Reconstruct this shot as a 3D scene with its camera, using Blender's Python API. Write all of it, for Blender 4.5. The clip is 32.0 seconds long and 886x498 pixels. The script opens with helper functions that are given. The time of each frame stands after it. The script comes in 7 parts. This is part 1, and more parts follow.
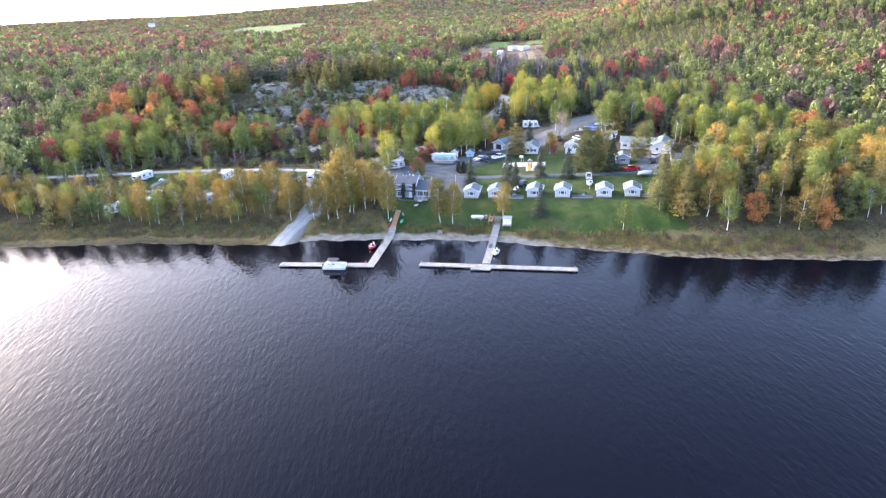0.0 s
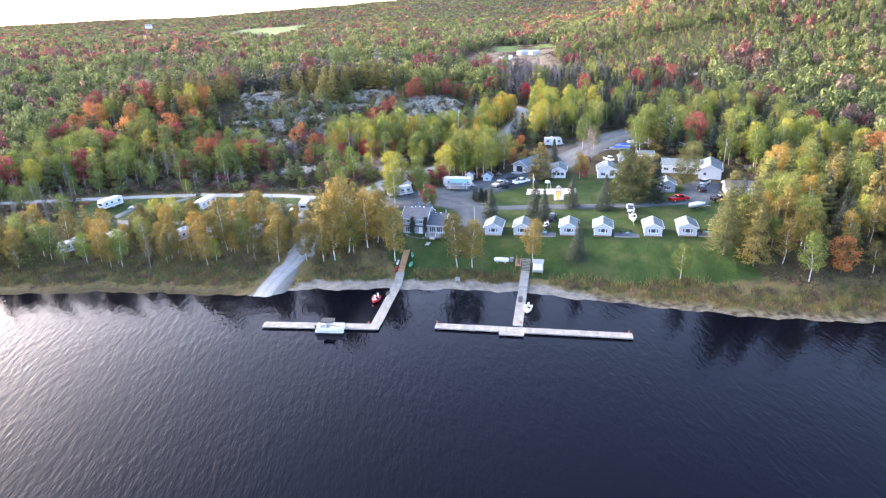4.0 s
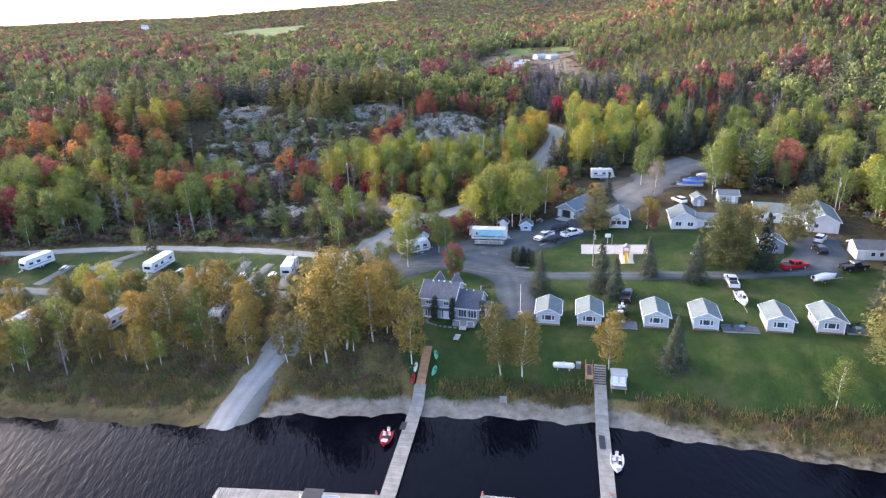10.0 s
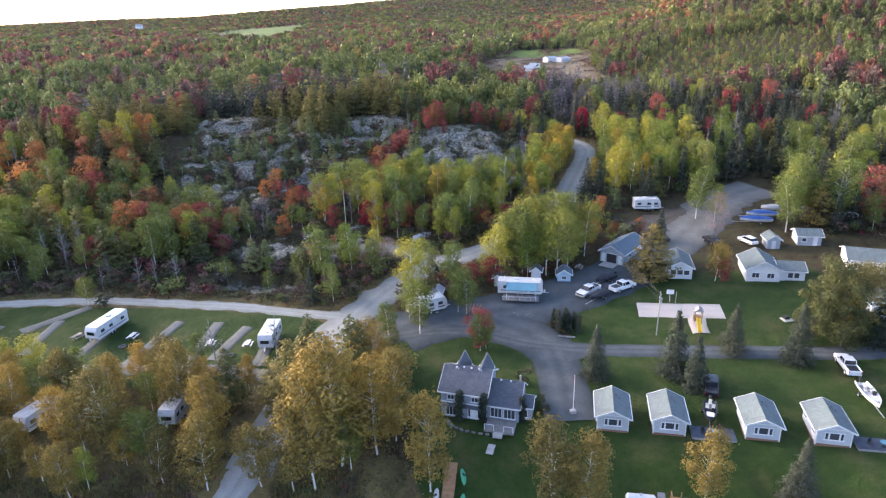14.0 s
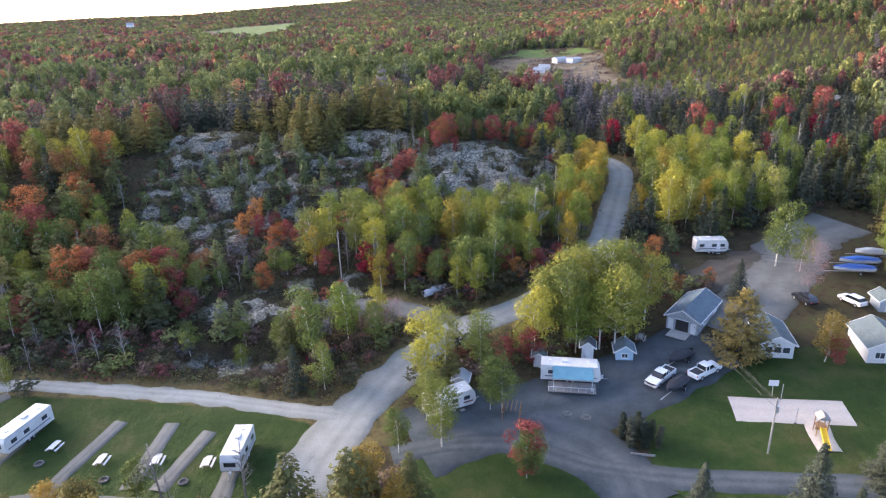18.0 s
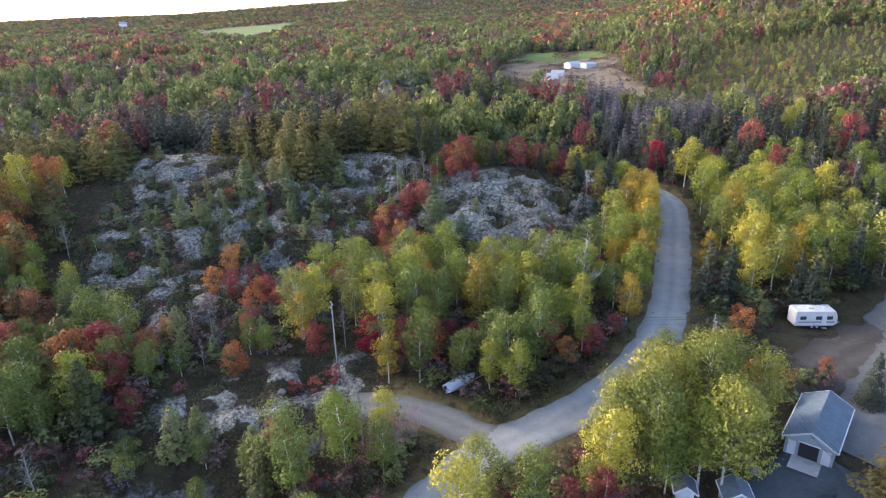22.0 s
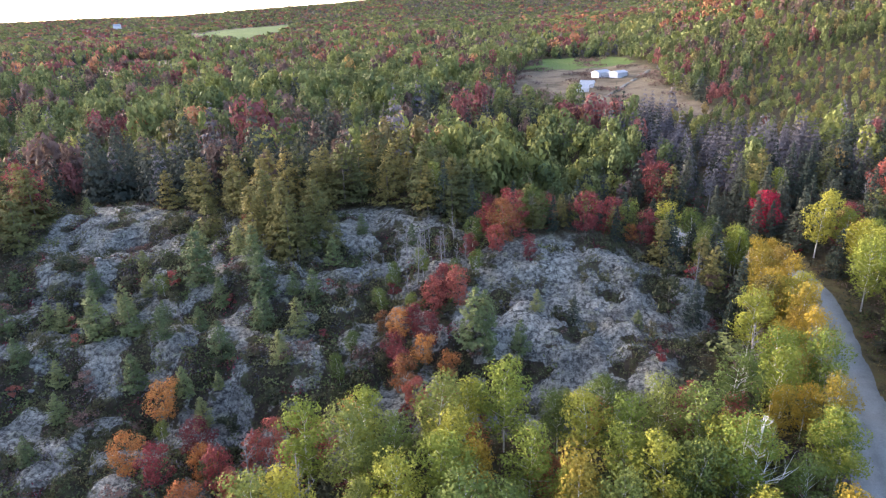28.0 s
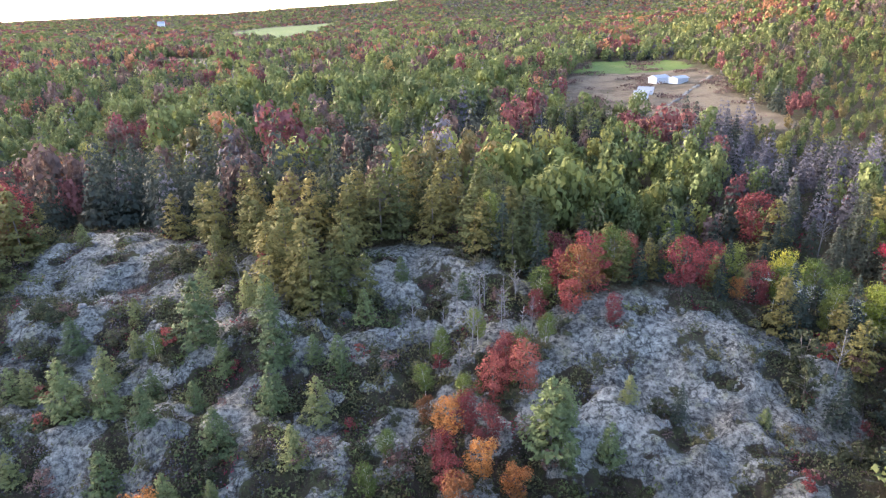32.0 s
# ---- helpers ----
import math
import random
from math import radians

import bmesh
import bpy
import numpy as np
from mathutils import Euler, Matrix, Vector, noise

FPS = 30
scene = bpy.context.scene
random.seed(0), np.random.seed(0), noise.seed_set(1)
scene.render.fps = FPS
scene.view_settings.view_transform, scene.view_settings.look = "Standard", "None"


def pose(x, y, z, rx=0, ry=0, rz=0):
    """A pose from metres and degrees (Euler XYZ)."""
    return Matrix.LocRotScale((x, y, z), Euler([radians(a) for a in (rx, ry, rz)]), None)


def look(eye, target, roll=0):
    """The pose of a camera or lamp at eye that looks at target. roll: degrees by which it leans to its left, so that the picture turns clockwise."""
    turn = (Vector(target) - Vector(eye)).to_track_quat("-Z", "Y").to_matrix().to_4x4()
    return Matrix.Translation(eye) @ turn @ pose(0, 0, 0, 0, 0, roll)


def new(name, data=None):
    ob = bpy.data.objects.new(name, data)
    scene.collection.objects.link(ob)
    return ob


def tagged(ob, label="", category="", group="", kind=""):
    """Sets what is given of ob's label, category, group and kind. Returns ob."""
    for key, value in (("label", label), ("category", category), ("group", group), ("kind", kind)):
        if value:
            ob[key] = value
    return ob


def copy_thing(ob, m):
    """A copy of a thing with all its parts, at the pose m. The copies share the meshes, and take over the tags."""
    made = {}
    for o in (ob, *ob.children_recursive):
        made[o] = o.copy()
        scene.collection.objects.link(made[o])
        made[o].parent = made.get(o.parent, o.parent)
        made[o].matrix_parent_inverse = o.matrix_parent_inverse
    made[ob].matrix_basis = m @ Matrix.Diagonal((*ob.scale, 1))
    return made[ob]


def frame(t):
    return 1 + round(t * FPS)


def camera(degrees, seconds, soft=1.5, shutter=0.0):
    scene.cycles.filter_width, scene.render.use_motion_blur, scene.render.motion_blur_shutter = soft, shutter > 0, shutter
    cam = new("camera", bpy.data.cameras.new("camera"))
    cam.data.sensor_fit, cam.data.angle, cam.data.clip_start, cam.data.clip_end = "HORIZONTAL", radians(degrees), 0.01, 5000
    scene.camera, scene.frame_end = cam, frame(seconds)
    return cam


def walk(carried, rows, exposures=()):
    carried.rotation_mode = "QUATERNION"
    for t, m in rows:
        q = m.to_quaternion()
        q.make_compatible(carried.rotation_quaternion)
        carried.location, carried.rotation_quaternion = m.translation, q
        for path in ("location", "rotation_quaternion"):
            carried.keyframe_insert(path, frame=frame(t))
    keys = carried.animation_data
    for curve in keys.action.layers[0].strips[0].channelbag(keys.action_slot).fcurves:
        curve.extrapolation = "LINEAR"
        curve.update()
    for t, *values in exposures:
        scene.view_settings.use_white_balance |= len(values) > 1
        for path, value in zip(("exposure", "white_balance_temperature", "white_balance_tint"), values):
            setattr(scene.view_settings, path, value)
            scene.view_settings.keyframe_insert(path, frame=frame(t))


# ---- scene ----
import collections

cam = camera(69.5, 32.0, 1.25)
PATH = [
    (0, (0.95, -143.11, 60.58), (6.23, -96.61, 42.97), -1.8),
    (3, (0.55, -118.39, 60.68), (5.90, -71.86, 43.18), -1.7),
    (6, (0.53, -93.39, 60.86), (5.88, -46.84, 43.41), -1.6),
    (9, (0.41, -68.17, 61.01), (5.72, -21.64, 43.52), -1.7),
    (11, (0.46, -51.64, 60.93), (5.79, -5.09, 43.46), -1.7),
    (13, (0.29, -35.42, 60.91), (5.73, 11.11, 43.44), -1.6),
    (17, (0.17, -2.95, 60.98), (5.85, 43.49, 43.34), -1.8),
    (19, (-0.09, 12.98, 61.26), (5.78, 59.37, 43.57), -1.7),
    (21, (-0.18, 29.07, 61.40), (5.83, 75.45, 43.72), -1.6),
    (24, (-0.30, 52.77, 61.49), (5.82, 99.16, 43.88), -1.5),
    (25.5, (-0.38, 64.81, 61.44), (5.79, 111.23, 43.92), -1.5),
    (27.5, (0.10, 81.80, 61.26), (6.25, 128.22, 43.71), -1.5),
    (28.5, (-0.10, 89.56, 61.66), (5.95, 135.97, 44.07), -1.7),
    (29, (-0.21, 93.32, 61.67), (5.57, 139.77, 44.10), -1.7),
    (29.5, (-0.25, 96.48, 61.87), (5.02, 142.99, 44.29), -1.7),
    (30, (-0.30, 99.44, 61.91), (4.54, 146.01, 44.36), -1.6),
    (30.5, (-0.36, 102.26, 61.76), (4.06, 148.88, 44.23), -1.5),
    (31, (-0.35, 104.52, 61.64), (3.73, 151.16, 44.09), -1.4),
    (31.5, (-0.36, 106.58, 61.35), (3.42, 153.24, 43.80), -1.3),
    (32, (-0.43, 108.33, 61.07), (3.13, 155.02, 43.54), -1.2),
]
EXPOSURE = 3.03
walk(cam, [(t, look(eye, target, roll)) for t, eye, target, roll in PATH],
     [(t, EXPOSURE + stops, 7250, 18) for t, stops in ((0, 0.85), (6, 0.85), (9, 0.46), (12, 0.02), (16, -0.05), (25, 0.02), (28, 0.08), (32, 0.4))])

# ---- light: a bright overcast evening sky, the sun low behind thin cloud ----
SUN_AZ, SUN_EL = -54.0, 13.0
world = bpy.data.worlds.new("evening_sky")
scene.world = world
world.use_nodes = True
wn = world.node_tree.nodes
sky = wn.new("ShaderNodeTexSky")
sky.sky_type = "NISHITA"
sky.sun_disc = False
sky.sun_elevation, sky.sun_rotation = radians(SUN_EL), radians(SUN_AZ)
sky.air_density, sky.dust_density, sky.ozone_density = 0.5, 2.0, 1.5
wn["Background"].inputs["Strength"].default_value = 0.15
world.node_tree.links.new(sky.outputs["Color"], wn["Background"].inputs["Color"])
sun = new("sun", bpy.data.lights.new("sun", "SUN"))
sun.data.energy, sun.data.angle, sun.data.color = 0.6, radians(20), (1.0, 0.96, 0.92)
a, e = radians(SUN_AZ), radians(SUN_EL)
sun.matrix_world = look((0, 0, 300), Vector((0, 0, 300)) - Vector((math.sin(a) * math.cos(e), math.cos(a) * math.cos(e), math.sin(e))))

# ---- materials ----


def node_mat(name, rough=0.8, metal=0.0, spec=0.3):
    m = bpy.data.materials.new(name)
    m.use_nodes = True
    nt = m.node_tree
    p = nt.nodes["Principled BSDF"]
    p.inputs["Roughness"].default_value = rough
    p.inputs["Metallic"].default_value = metal
    p.inputs["Specular IOR Level"].default_value = spec
    return m, nt, p


def noise_of(nt, scale, detail=5.0, vec=None, rough=0.6):
    n = nt.nodes.new("ShaderNodeTexNoise")
    n.inputs["Scale"].default_value, n.inputs["Detail"].default_value = scale, detail
    n.inputs["Roughness"].default_value = rough
    if vec is not None:
        nt.links.new(vec, n.inputs["Vector"])
    return n.outputs["Fac"]


def ramp_of(nt, fac, stops):
    r = nt.nodes.new("ShaderNodeValToRGB")
    while len(r.color_ramp.elements) < len(stops):
        r.color_ramp.elements.new(0.5)
    for el, (p, c) in zip(r.color_ramp.elements, stops):
        el.position, el.color = p, (*c, 1)
    nt.links.new(fac, r.inputs["Fac"])
    return r.outputs["Color"]


def mix_of(nt, fac, a, b, kind="MIX"):
    m = nt.nodes.new("ShaderNodeMix")
    m.data_type, m.blend_type = "RGBA", kind
    for sock, v in ((m.inputs[0], fac), (m.inputs[6], a), (m.inputs[7], b)):
        if isinstance(v, (int, float)):
            sock.default_value = v
        elif isinstance(v, tuple):
            sock.default_value = (*v, 1)
        else:
            nt.links.new(v, sock)
    return m.outputs[2]


def math_of(nt, op, a, b=0.0, clamp=False):
    m = nt.nodes.new("ShaderNodeMath")
    m.operation, m.use_clamp = op, clamp
    for sock, v in zip(m.inputs, (a, b)):
        if isinstance(v, (int, float)):
            sock.default_value = v
        else:
            nt.links.new(v, sock)
    return m.outputs[0]


def bump_of(nt, p, height, strength=0.3, dist=0.1):
    b = nt.nodes.new("ShaderNodeBump")
    b.inputs["Strength"].default_value, b.inputs["Distance"].default_value = strength, dist
    nt.links.new(height, b.inputs["Height"])
    nt.links.new(b.outputs["Normal"], p.inputs["Normal"])


def coords(nt):
    return nt.nodes.new("ShaderNodeTexCoord").outputs["Object"]


def surface(name, c1, c2, scale=2.0, rough=0.8, metal=0.0, bump=0.2, dist=0.02, vary=0.25, fine=30.0, spec=0.3):
    """A worn surface: a slow and a fine variation, a little difference from object to object, and fine relief."""
    m, nt, p = node_mat(name, rough, metal, spec)
    v = coords(nt)
    info = nt.nodes.new("ShaderNodeObjectInfo")
    slow, quick = noise_of(nt, scale, 4, v), noise_of(nt, fine, 3, v)
    col = ramp_of(nt, slow, ((0.3, c1), (0.7, c2)))
    k = math_of(nt, "ADD", math_of(nt, "MULTIPLY", quick, 0.5), 0.75)
    k = math_of(nt, "MULTIPLY", k, math_of(nt, "ADD", math_of(nt, "MULTIPLY", info.outputs["Random"], vary), 1 - vary / 2))
    hs = nt.nodes.new("ShaderNodeHueSaturation")
    nt.links.new(col, hs.inputs["Color"])
    nt.links.new(k, hs.inputs["Value"])
    nt.links.new(hs.outputs["Color"], p.inputs["Base Color"])
    if bump:
        bump_of(nt, p, quick, bump, dist)
    return m


def leaf_mat(name, c1, c2, c3, tone=False):
    """Foliage: each plant has its own tint between three, each leaf its own lightness; light comes through the leaves."""
    m, nt, p = node_mat(name, 0.75, 0, 0.08)
    geo = nt.nodes.new("ShaderNodeNewGeometry")
    if tone:
        at = nt.nodes.new("ShaderNodeAttribute")
        at.attribute_name = "tone"
        seed = at.outputs["Fac"]
    else:
        seed = nt.nodes.new("ShaderNodeObjectInfo").outputs["Random"]
    n = noise_of(nt, 0.5, 2, coords(nt))
    leaf = geo.outputs["Random Per Island"]
    mixed = math_of(nt, "ADD", math_of(nt, "MULTIPLY", seed, 0.65 if tone else 0.8), math_of(nt, "ADD", math_of(nt, "MULTIPLY", leaf, 0.12), math_of(nt, "MULTIPLY", n, 0.1)))
    col = ramp_of(nt, mixed, ((0.1, c1), (0.5, c2), (0.9, c3)))
    hs = nt.nodes.new("ShaderNodeHueSaturation")
    nt.links.new(col, hs.inputs["Color"])
    # Clump-wide lightness noise puts lit tufts and dark gaps into the leaf colour.
    nt.links.new(math_of(nt, "ADD", math_of(nt, "MULTIPLY", leaf, 0.35), math_of(nt, "ADD", math_of(nt, "MULTIPLY", noise_of(nt, 0.9, 3, coords(nt)), 0.7 if tone else 1.0), 0.5 if tone else 0.4)), hs.inputs["Value"])
    nt.links.new(hs.outputs["Color"], p.inputs["Base Color"])
    tr = nt.nodes.new("ShaderNodeBsdfTranslucent")
    nt.links.new(hs.outputs["Color"], tr.inputs["Color"])
    mx = nt.nodes.new("ShaderNodeMixShader")
    mx.inputs[0].default_value = 0.22
    nt.links.new(p.outputs[0], mx.inputs[1])
    nt.links.new(tr.outputs[0], mx.inputs[2])
    nt.links.new(mx.outputs[0], nt.nodes["Material Output"].inputs["Surface"])
    return m


LEAF = {
    "green": ((0.075, 0.11, 0.026), (0.13, 0.172, 0.036), (0.205, 0.228, 0.048)),
    "lime": ((0.125, 0.18, 0.030), (0.215, 0.26, 0.040), (0.35, 0.335, 0.046)),
    "gold": ((0.10, 0.095, 0.028), (0.19, 0.15, 0.034), (0.31, 0.215, 0.04)),
    "bronze": ((0.11, 0.10, 0.03), (0.165, 0.14, 0.038), (0.22, 0.175, 0.045)),
    "yellow": ((0.24, 0.20, 0.032), (0.36, 0.27, 0.036), (0.45, 0.31, 0.040)),
    "red": ((0.13, 0.045, 0.032), (0.22, 0.055, 0.042), (0.31, 0.11, 0.06)),
    "crimson": ((0.15, 0.012, 0.022), (0.26, 0.018, 0.034), (0.34, 0.035, 0.044)),
    "orange": ((0.17, 0.085, 0.03), (0.30, 0.12, 0.038), (0.42, 0.20, 0.05)),
    "pine": ((0.066, 0.08, 0.026), (0.108, 0.118, 0.034), (0.185, 0.16, 0.042)),
    "spruce": ((0.030, 0.044, 0.026), (0.046, 0.061, 0.034), (0.07, 0.08, 0.044)),
    "olive": ((0.045, 0.056, 0.024), (0.076, 0.084, 0.034), (0.115, 0.108, 0.044)),
    "young": ((0.08, 0.112, 0.04), (0.125, 0.16, 0.052), (0.185, 0.2, 0.062)),
    "aspen": ((0.095, 0.13, 0.028), (0.165, 0.195, 0.036), (0.26, 0.26, 0.044)),
    "peach": ((0.20, 0.15, 0.125), (0.30, 0.205, 0.16), (0.36, 0.24, 0.17)),
    "grey": ((0.07, 0.068, 0.058), (0.11, 0.106, 0.09), (0.16, 0.152, 0.128)),
    "russet": ((0.08, 0.055, 0.036), (0.14, 0.09, 0.055), (0.20, 0.13, 0.08)),
}


def autumnal(c, k=1.0):
    """Late September foliage: a little duller and redder than summer leaves."""
    return (c[0] * 1.02 * k, c[1] * 0.95 * k, c[2] * 1.22 * k)


LEAF = {k: tuple(autumnal(c, 0.95 if k == "green" else 0.88 if k in ("lime", "aspen", "yellow") else 1.0) for c in v) for k, v in LEAF.items()}
LEAVES = {k: leaf_mat(k + "_leaves", *v) for k, v in LEAF.items()}


# Mixes grey into a leaf colour, painting in the haze of distance.
def hazed(c, k=0.95, grey=0.22):
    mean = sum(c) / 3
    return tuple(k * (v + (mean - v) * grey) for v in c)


# Haze-greyed leaf colours of the far woods; undergrowth and bushes share them.
WOODS = {k: leaf_mat(k + "_hazed_leaves", *[hazed(c, 0.95, 0.3) if k == "red" else hazed(c, 0.85 if k == "lime" else 1.02, 0.22) for c in v], tone=True) for k, v in LEAF.items()}
BARK = surface("grey_bark", (0.09, 0.075, 0.06), (0.17, 0.145, 0.12), 3, 0.9, bump=0.4)
BIRCH = surface("birch_bark", (0.38, 0.36, 0.33), (0.62, 0.60, 0.56), 2.5, 0.8, bump=0.2)
DEAD = surface("weathered_grey_wood", (0.13, 0.12, 0.115), (0.25, 0.23, 0.22), 3, 0.9, bump=0.3)

# ---- the lie of the land ----


def smooth(v, a, b):
    t = np.clip((np.asarray(v, float) - a) / (b - a), 0, 1)
    return t * t * (3 - 2 * t)


def shore_y(x):
    x = np.asarray(x, float)
    return np.interp(x, (-400, -105, -62, -43, -29, -17, 4, 22, 32, 48, 61, 74, 88, 124, 400),
                     (95, 43, 38, 33, 29.6, 30.8, 27.3, 23.3, 20.5, 12.6, 6.6, 0.5, -4.5, -13, -70)) + 0.4 * np.sin(0.83 * x) + 0.35 * np.sin(0.37 * x + 1.0) + 0.2 * np.sin(1.9 * x + 2.0)


def land(x, y):
    """Height of the smooth ground: beach, bank, terrace, a rocky knoll, a hill to the east and far ridges."""
    x, y = np.asarray(x, float), np.asarray(y, float)
    s = y - shore_y(x)
    z = np.interp(s, (-60, -4, 0, 9, 15, 21, 30, 45, 80, 110, 160, 250, 450, 1000, 2500),
                  (-6, -0.7, 0, 1.2, 3.0, 5.0, 5.7, 6.3, 8.2, 10.6, 14.2, 19, 22, 24, 24))
    z = z + 0.028 * np.clip(x, -60, 110) * smooth(s, 8, 24)
    z = z + 12 * np.exp(-((y - 205) / 45) ** 2) * smooth(x, 66, 34) * smooth(x, -170, -70)
    z = z - 9.0 * smooth(y, 184, 201) * smooth(y, 300, 230) * smooth(x, 13, 24) * smooth(x, 64, 54)
    far = np.hypot(x, y)
    az = np.degrees(np.arctan2(x, np.maximum(y, 1)))
    z = z + smooth(far, 260, 900) * smooth(az, 16, 38) * 75 * smooth(s, 100, 420)
    z = z + smooth(far, 2300, 4300) * np.interp(az, (-45, -31, -20, -13, -8, 0, 8, 25), (8, 4, 30, 34, 55, 85, 110, 120))
    return z


def wave_noise(x, y, size, seed=0):
    """Slow, repeatable unevenness between about -1 and 1, of that size in metres."""
    r = np.random.RandomState(seed + 7)
    out = np.zeros_like(np.asarray(x, float))
    for _ in range(7):
        th, k, ph = r.uniform(0, 6.28), r.uniform(0.6, 1.9) * 6.28 / size, r.uniform(0, 6.28)
        out = out + np.sin(k * (x * math.cos(th) + y * math.sin(th)) + ph)
    return out / 3.2


def inside(x, y, poly, soft=0.0):
    """1 inside a polygon, 0 outside, with a soft edge that many metres wide."""
    x, y = np.asarray(x, float), np.asarray(y, float)
    hit, dist = np.zeros(x.shape, bool), np.full(x.shape, 1e9)
    for (x1, y1), (x2, y2) in zip(poly, poly[1:] + poly[:1]):
        if y1 != y2:
            hit ^= ((y1 > y) != (y2 > y)) & (x < (x2 - x1) * (y - y1) / (y2 - y1) + x1)
        t = np.clip(((x - x1) * (x2 - x1) + (y - y1) * (y2 - y1)) / ((x2 - x1) ** 2 + (y2 - y1) ** 2), 0, 1)
        dist = np.minimum(dist, np.hypot(x - x1 - t * (x2 - x1), y - y1 - t * (y2 - y1)))
    if not soft:
        return hit.astype(float)
    return np.clip(0.5 + np.where(hit, dist, -dist) / soft, 0, 1)


def near_line(x, y, line):
    d = np.full(np.asarray(x, float).shape, 1e9)
    for (x1, y1), (x2, y2) in zip(line, line[1:]):
        t = np.clip(((x - x1) * (x2 - x1) + (y - y1) * (y2 - y1)) / ((x2 - x1) ** 2 + (y2 - y1) ** 2), 0, 1)
        d = np.minimum(d, np.hypot(x - x1 - t * (x2 - x1), y - y1 - t * (y2 - y1)))
    return d


# roads: centre lines
GRAVEL = [(-25.8, 29.0), (-21.5, 39.1), (-18.5, 46), (-14.5, 58), (-10.0, 70), (-6.5, 78), (-2.0, 86), (2.5, 92.5), (8, 98.5), (14, 103),
          (20.5, 105.2), (28.5, 108.3), (37, 113.4), (44.5, 120.6), (51, 130), (57.3, 142), (63, 153.5), (68, 163), (72, 173), (72, 181), (68.5, 190), (60, 203)]
CAMP = [(-6, 84), (-17, 88.5), (-26.5, 92.4), (-39, 96.6), (-55, 102), (-66, 103.9), (-90, 105.5), (-130, 108)]
SPUR = [(15, 103.5), (9, 110), (3, 114), (-4, 115.5)]
LANE = [(1, 74), (8, 75), (17, 73.5), (26, 66.5), (36, 62.6), (60, 56), (75, 52), (92, 50)]
DRIVE = [(29, 66), (28.5, 58), (26.5, 46)]
YARD = [(4, 76), (14, 79), (26, 79), (36, 82), (46, 86), (54, 90)]
BACKYARD = [(56, 92), (66, 98), (74, 105), (83, 114), (93, 121), (102, 124)]
HALLYARD = [(88, 51), (95, 56), (99, 65)]
LANES = [(GRAVEL, 3.8), (CAMP, 2.1), (SPUR, 3.0), (LANE, 2.4), (DRIVE, 4.2), (YARD, 7.5), (BACKYARD, 7.0), (HALLYARD, 6.0)]

LAWN = [(7, 30), (4, 40), (3, 56), (3, 73), (18, 73), (27, 66), (33, 66), (38, 81), (48, 79), (58, 86), (86, 80), (94, 62), (104, 42), (84, 26),
        (86, 10), (60, 14.5), (40, 24), (30, 28)]
CAMPLAWN = [(-90, 104), (-66, 102), (-40, 95), (-16, 87), (-9, 82), (-13, 70), (-22, 66), (-60, 70), (-92, 80)]
CAMPSITE = [(-92, 80), (-60, 72), (-18, 68), (-20, 54), (-34, 47), (-60, 50), (-92, 58)]
OPEN = [(7, 26), (4, 40), (6, 52), (3, 74), (16, 88), (30, 87), (40, 90), (48, 101), (62, 104), (74, 124), (96, 128), (104, 112), (92, 98), (112, 88),
        (116, 66), (108, 48), (90, 34), (84, 24), (90, -4), (40, 14)]
KNOLL = [(-62, 226), (-40, 214), (-18, 200), (4, 203), (13, 193), (22, 185), (36, 185.5), (46, 183), (53, 175), (53, 162), (30, 146), (8, 150), (-16, 143), (-42, 140),
         (-58, 160), (-56, 190)]
NEARROCK = [(-30, 112), (-12, 110), (2, 118), (-2, 128), (-16, 128), (-32, 120)]
NEARROCK_B = [(-30, 97), (-18, 95), (-14, 103), (-24, 108), (-34, 104)]
FIELD_BARN = [(62, 340), (90, 305), (132, 302), (143, 366), (172, 450), (186, 530), (140, 560), (112, 500), (86, 430)]
FIELD_FAR = [(-345, 1520), (-345, 2070), (-182, 2590), (-146, 1610), (-138, 985), (-200, 1180)]
FIELD_WEST = [(-266, 705), (-216, 790), (-163, 760), (-140, 625), (-205, 642), (-256, 668)]
OUTCROP = [(168, 236), (180, 212), (196, 216), (192, 244), (178, 250)]


# crowns of the knoll that lie bare
BALD = [[(20, 156), (34, 157), (47, 166), (48, 178), (38, 190), (24, 186), (17, 170)], [(-58, 200), (-44, 192), (-34, 198), (-38, 214), (-54, 220)],
        [(-7, 192), (4, 189), (8, 197), (4, 206), (-6, 205)]]


def bare_rock(x, y):
    """How far the knoll's granite lies bare."""
    m = np.maximum(inside(x, y, KNOLL, 8), np.maximum(inside(x, y, NEARROCK, 5), np.maximum(inside(x, y, NEARROCK_B, 4), inside(x, y, OUTCROP, 6))))
    return m


def heath_lie(x, y):
    """Where heath and juniper have taken hold on the granite (above 0)."""
    return wave_noise(x, y, 12, 71) + 0.6 * wave_noise(x, y, 5, 73) - 0.10 + 0.18 * smooth(x, 12, 2) - 0.62 * np.max([inside(x, y, b, 5) for b in BALD], axis=0)


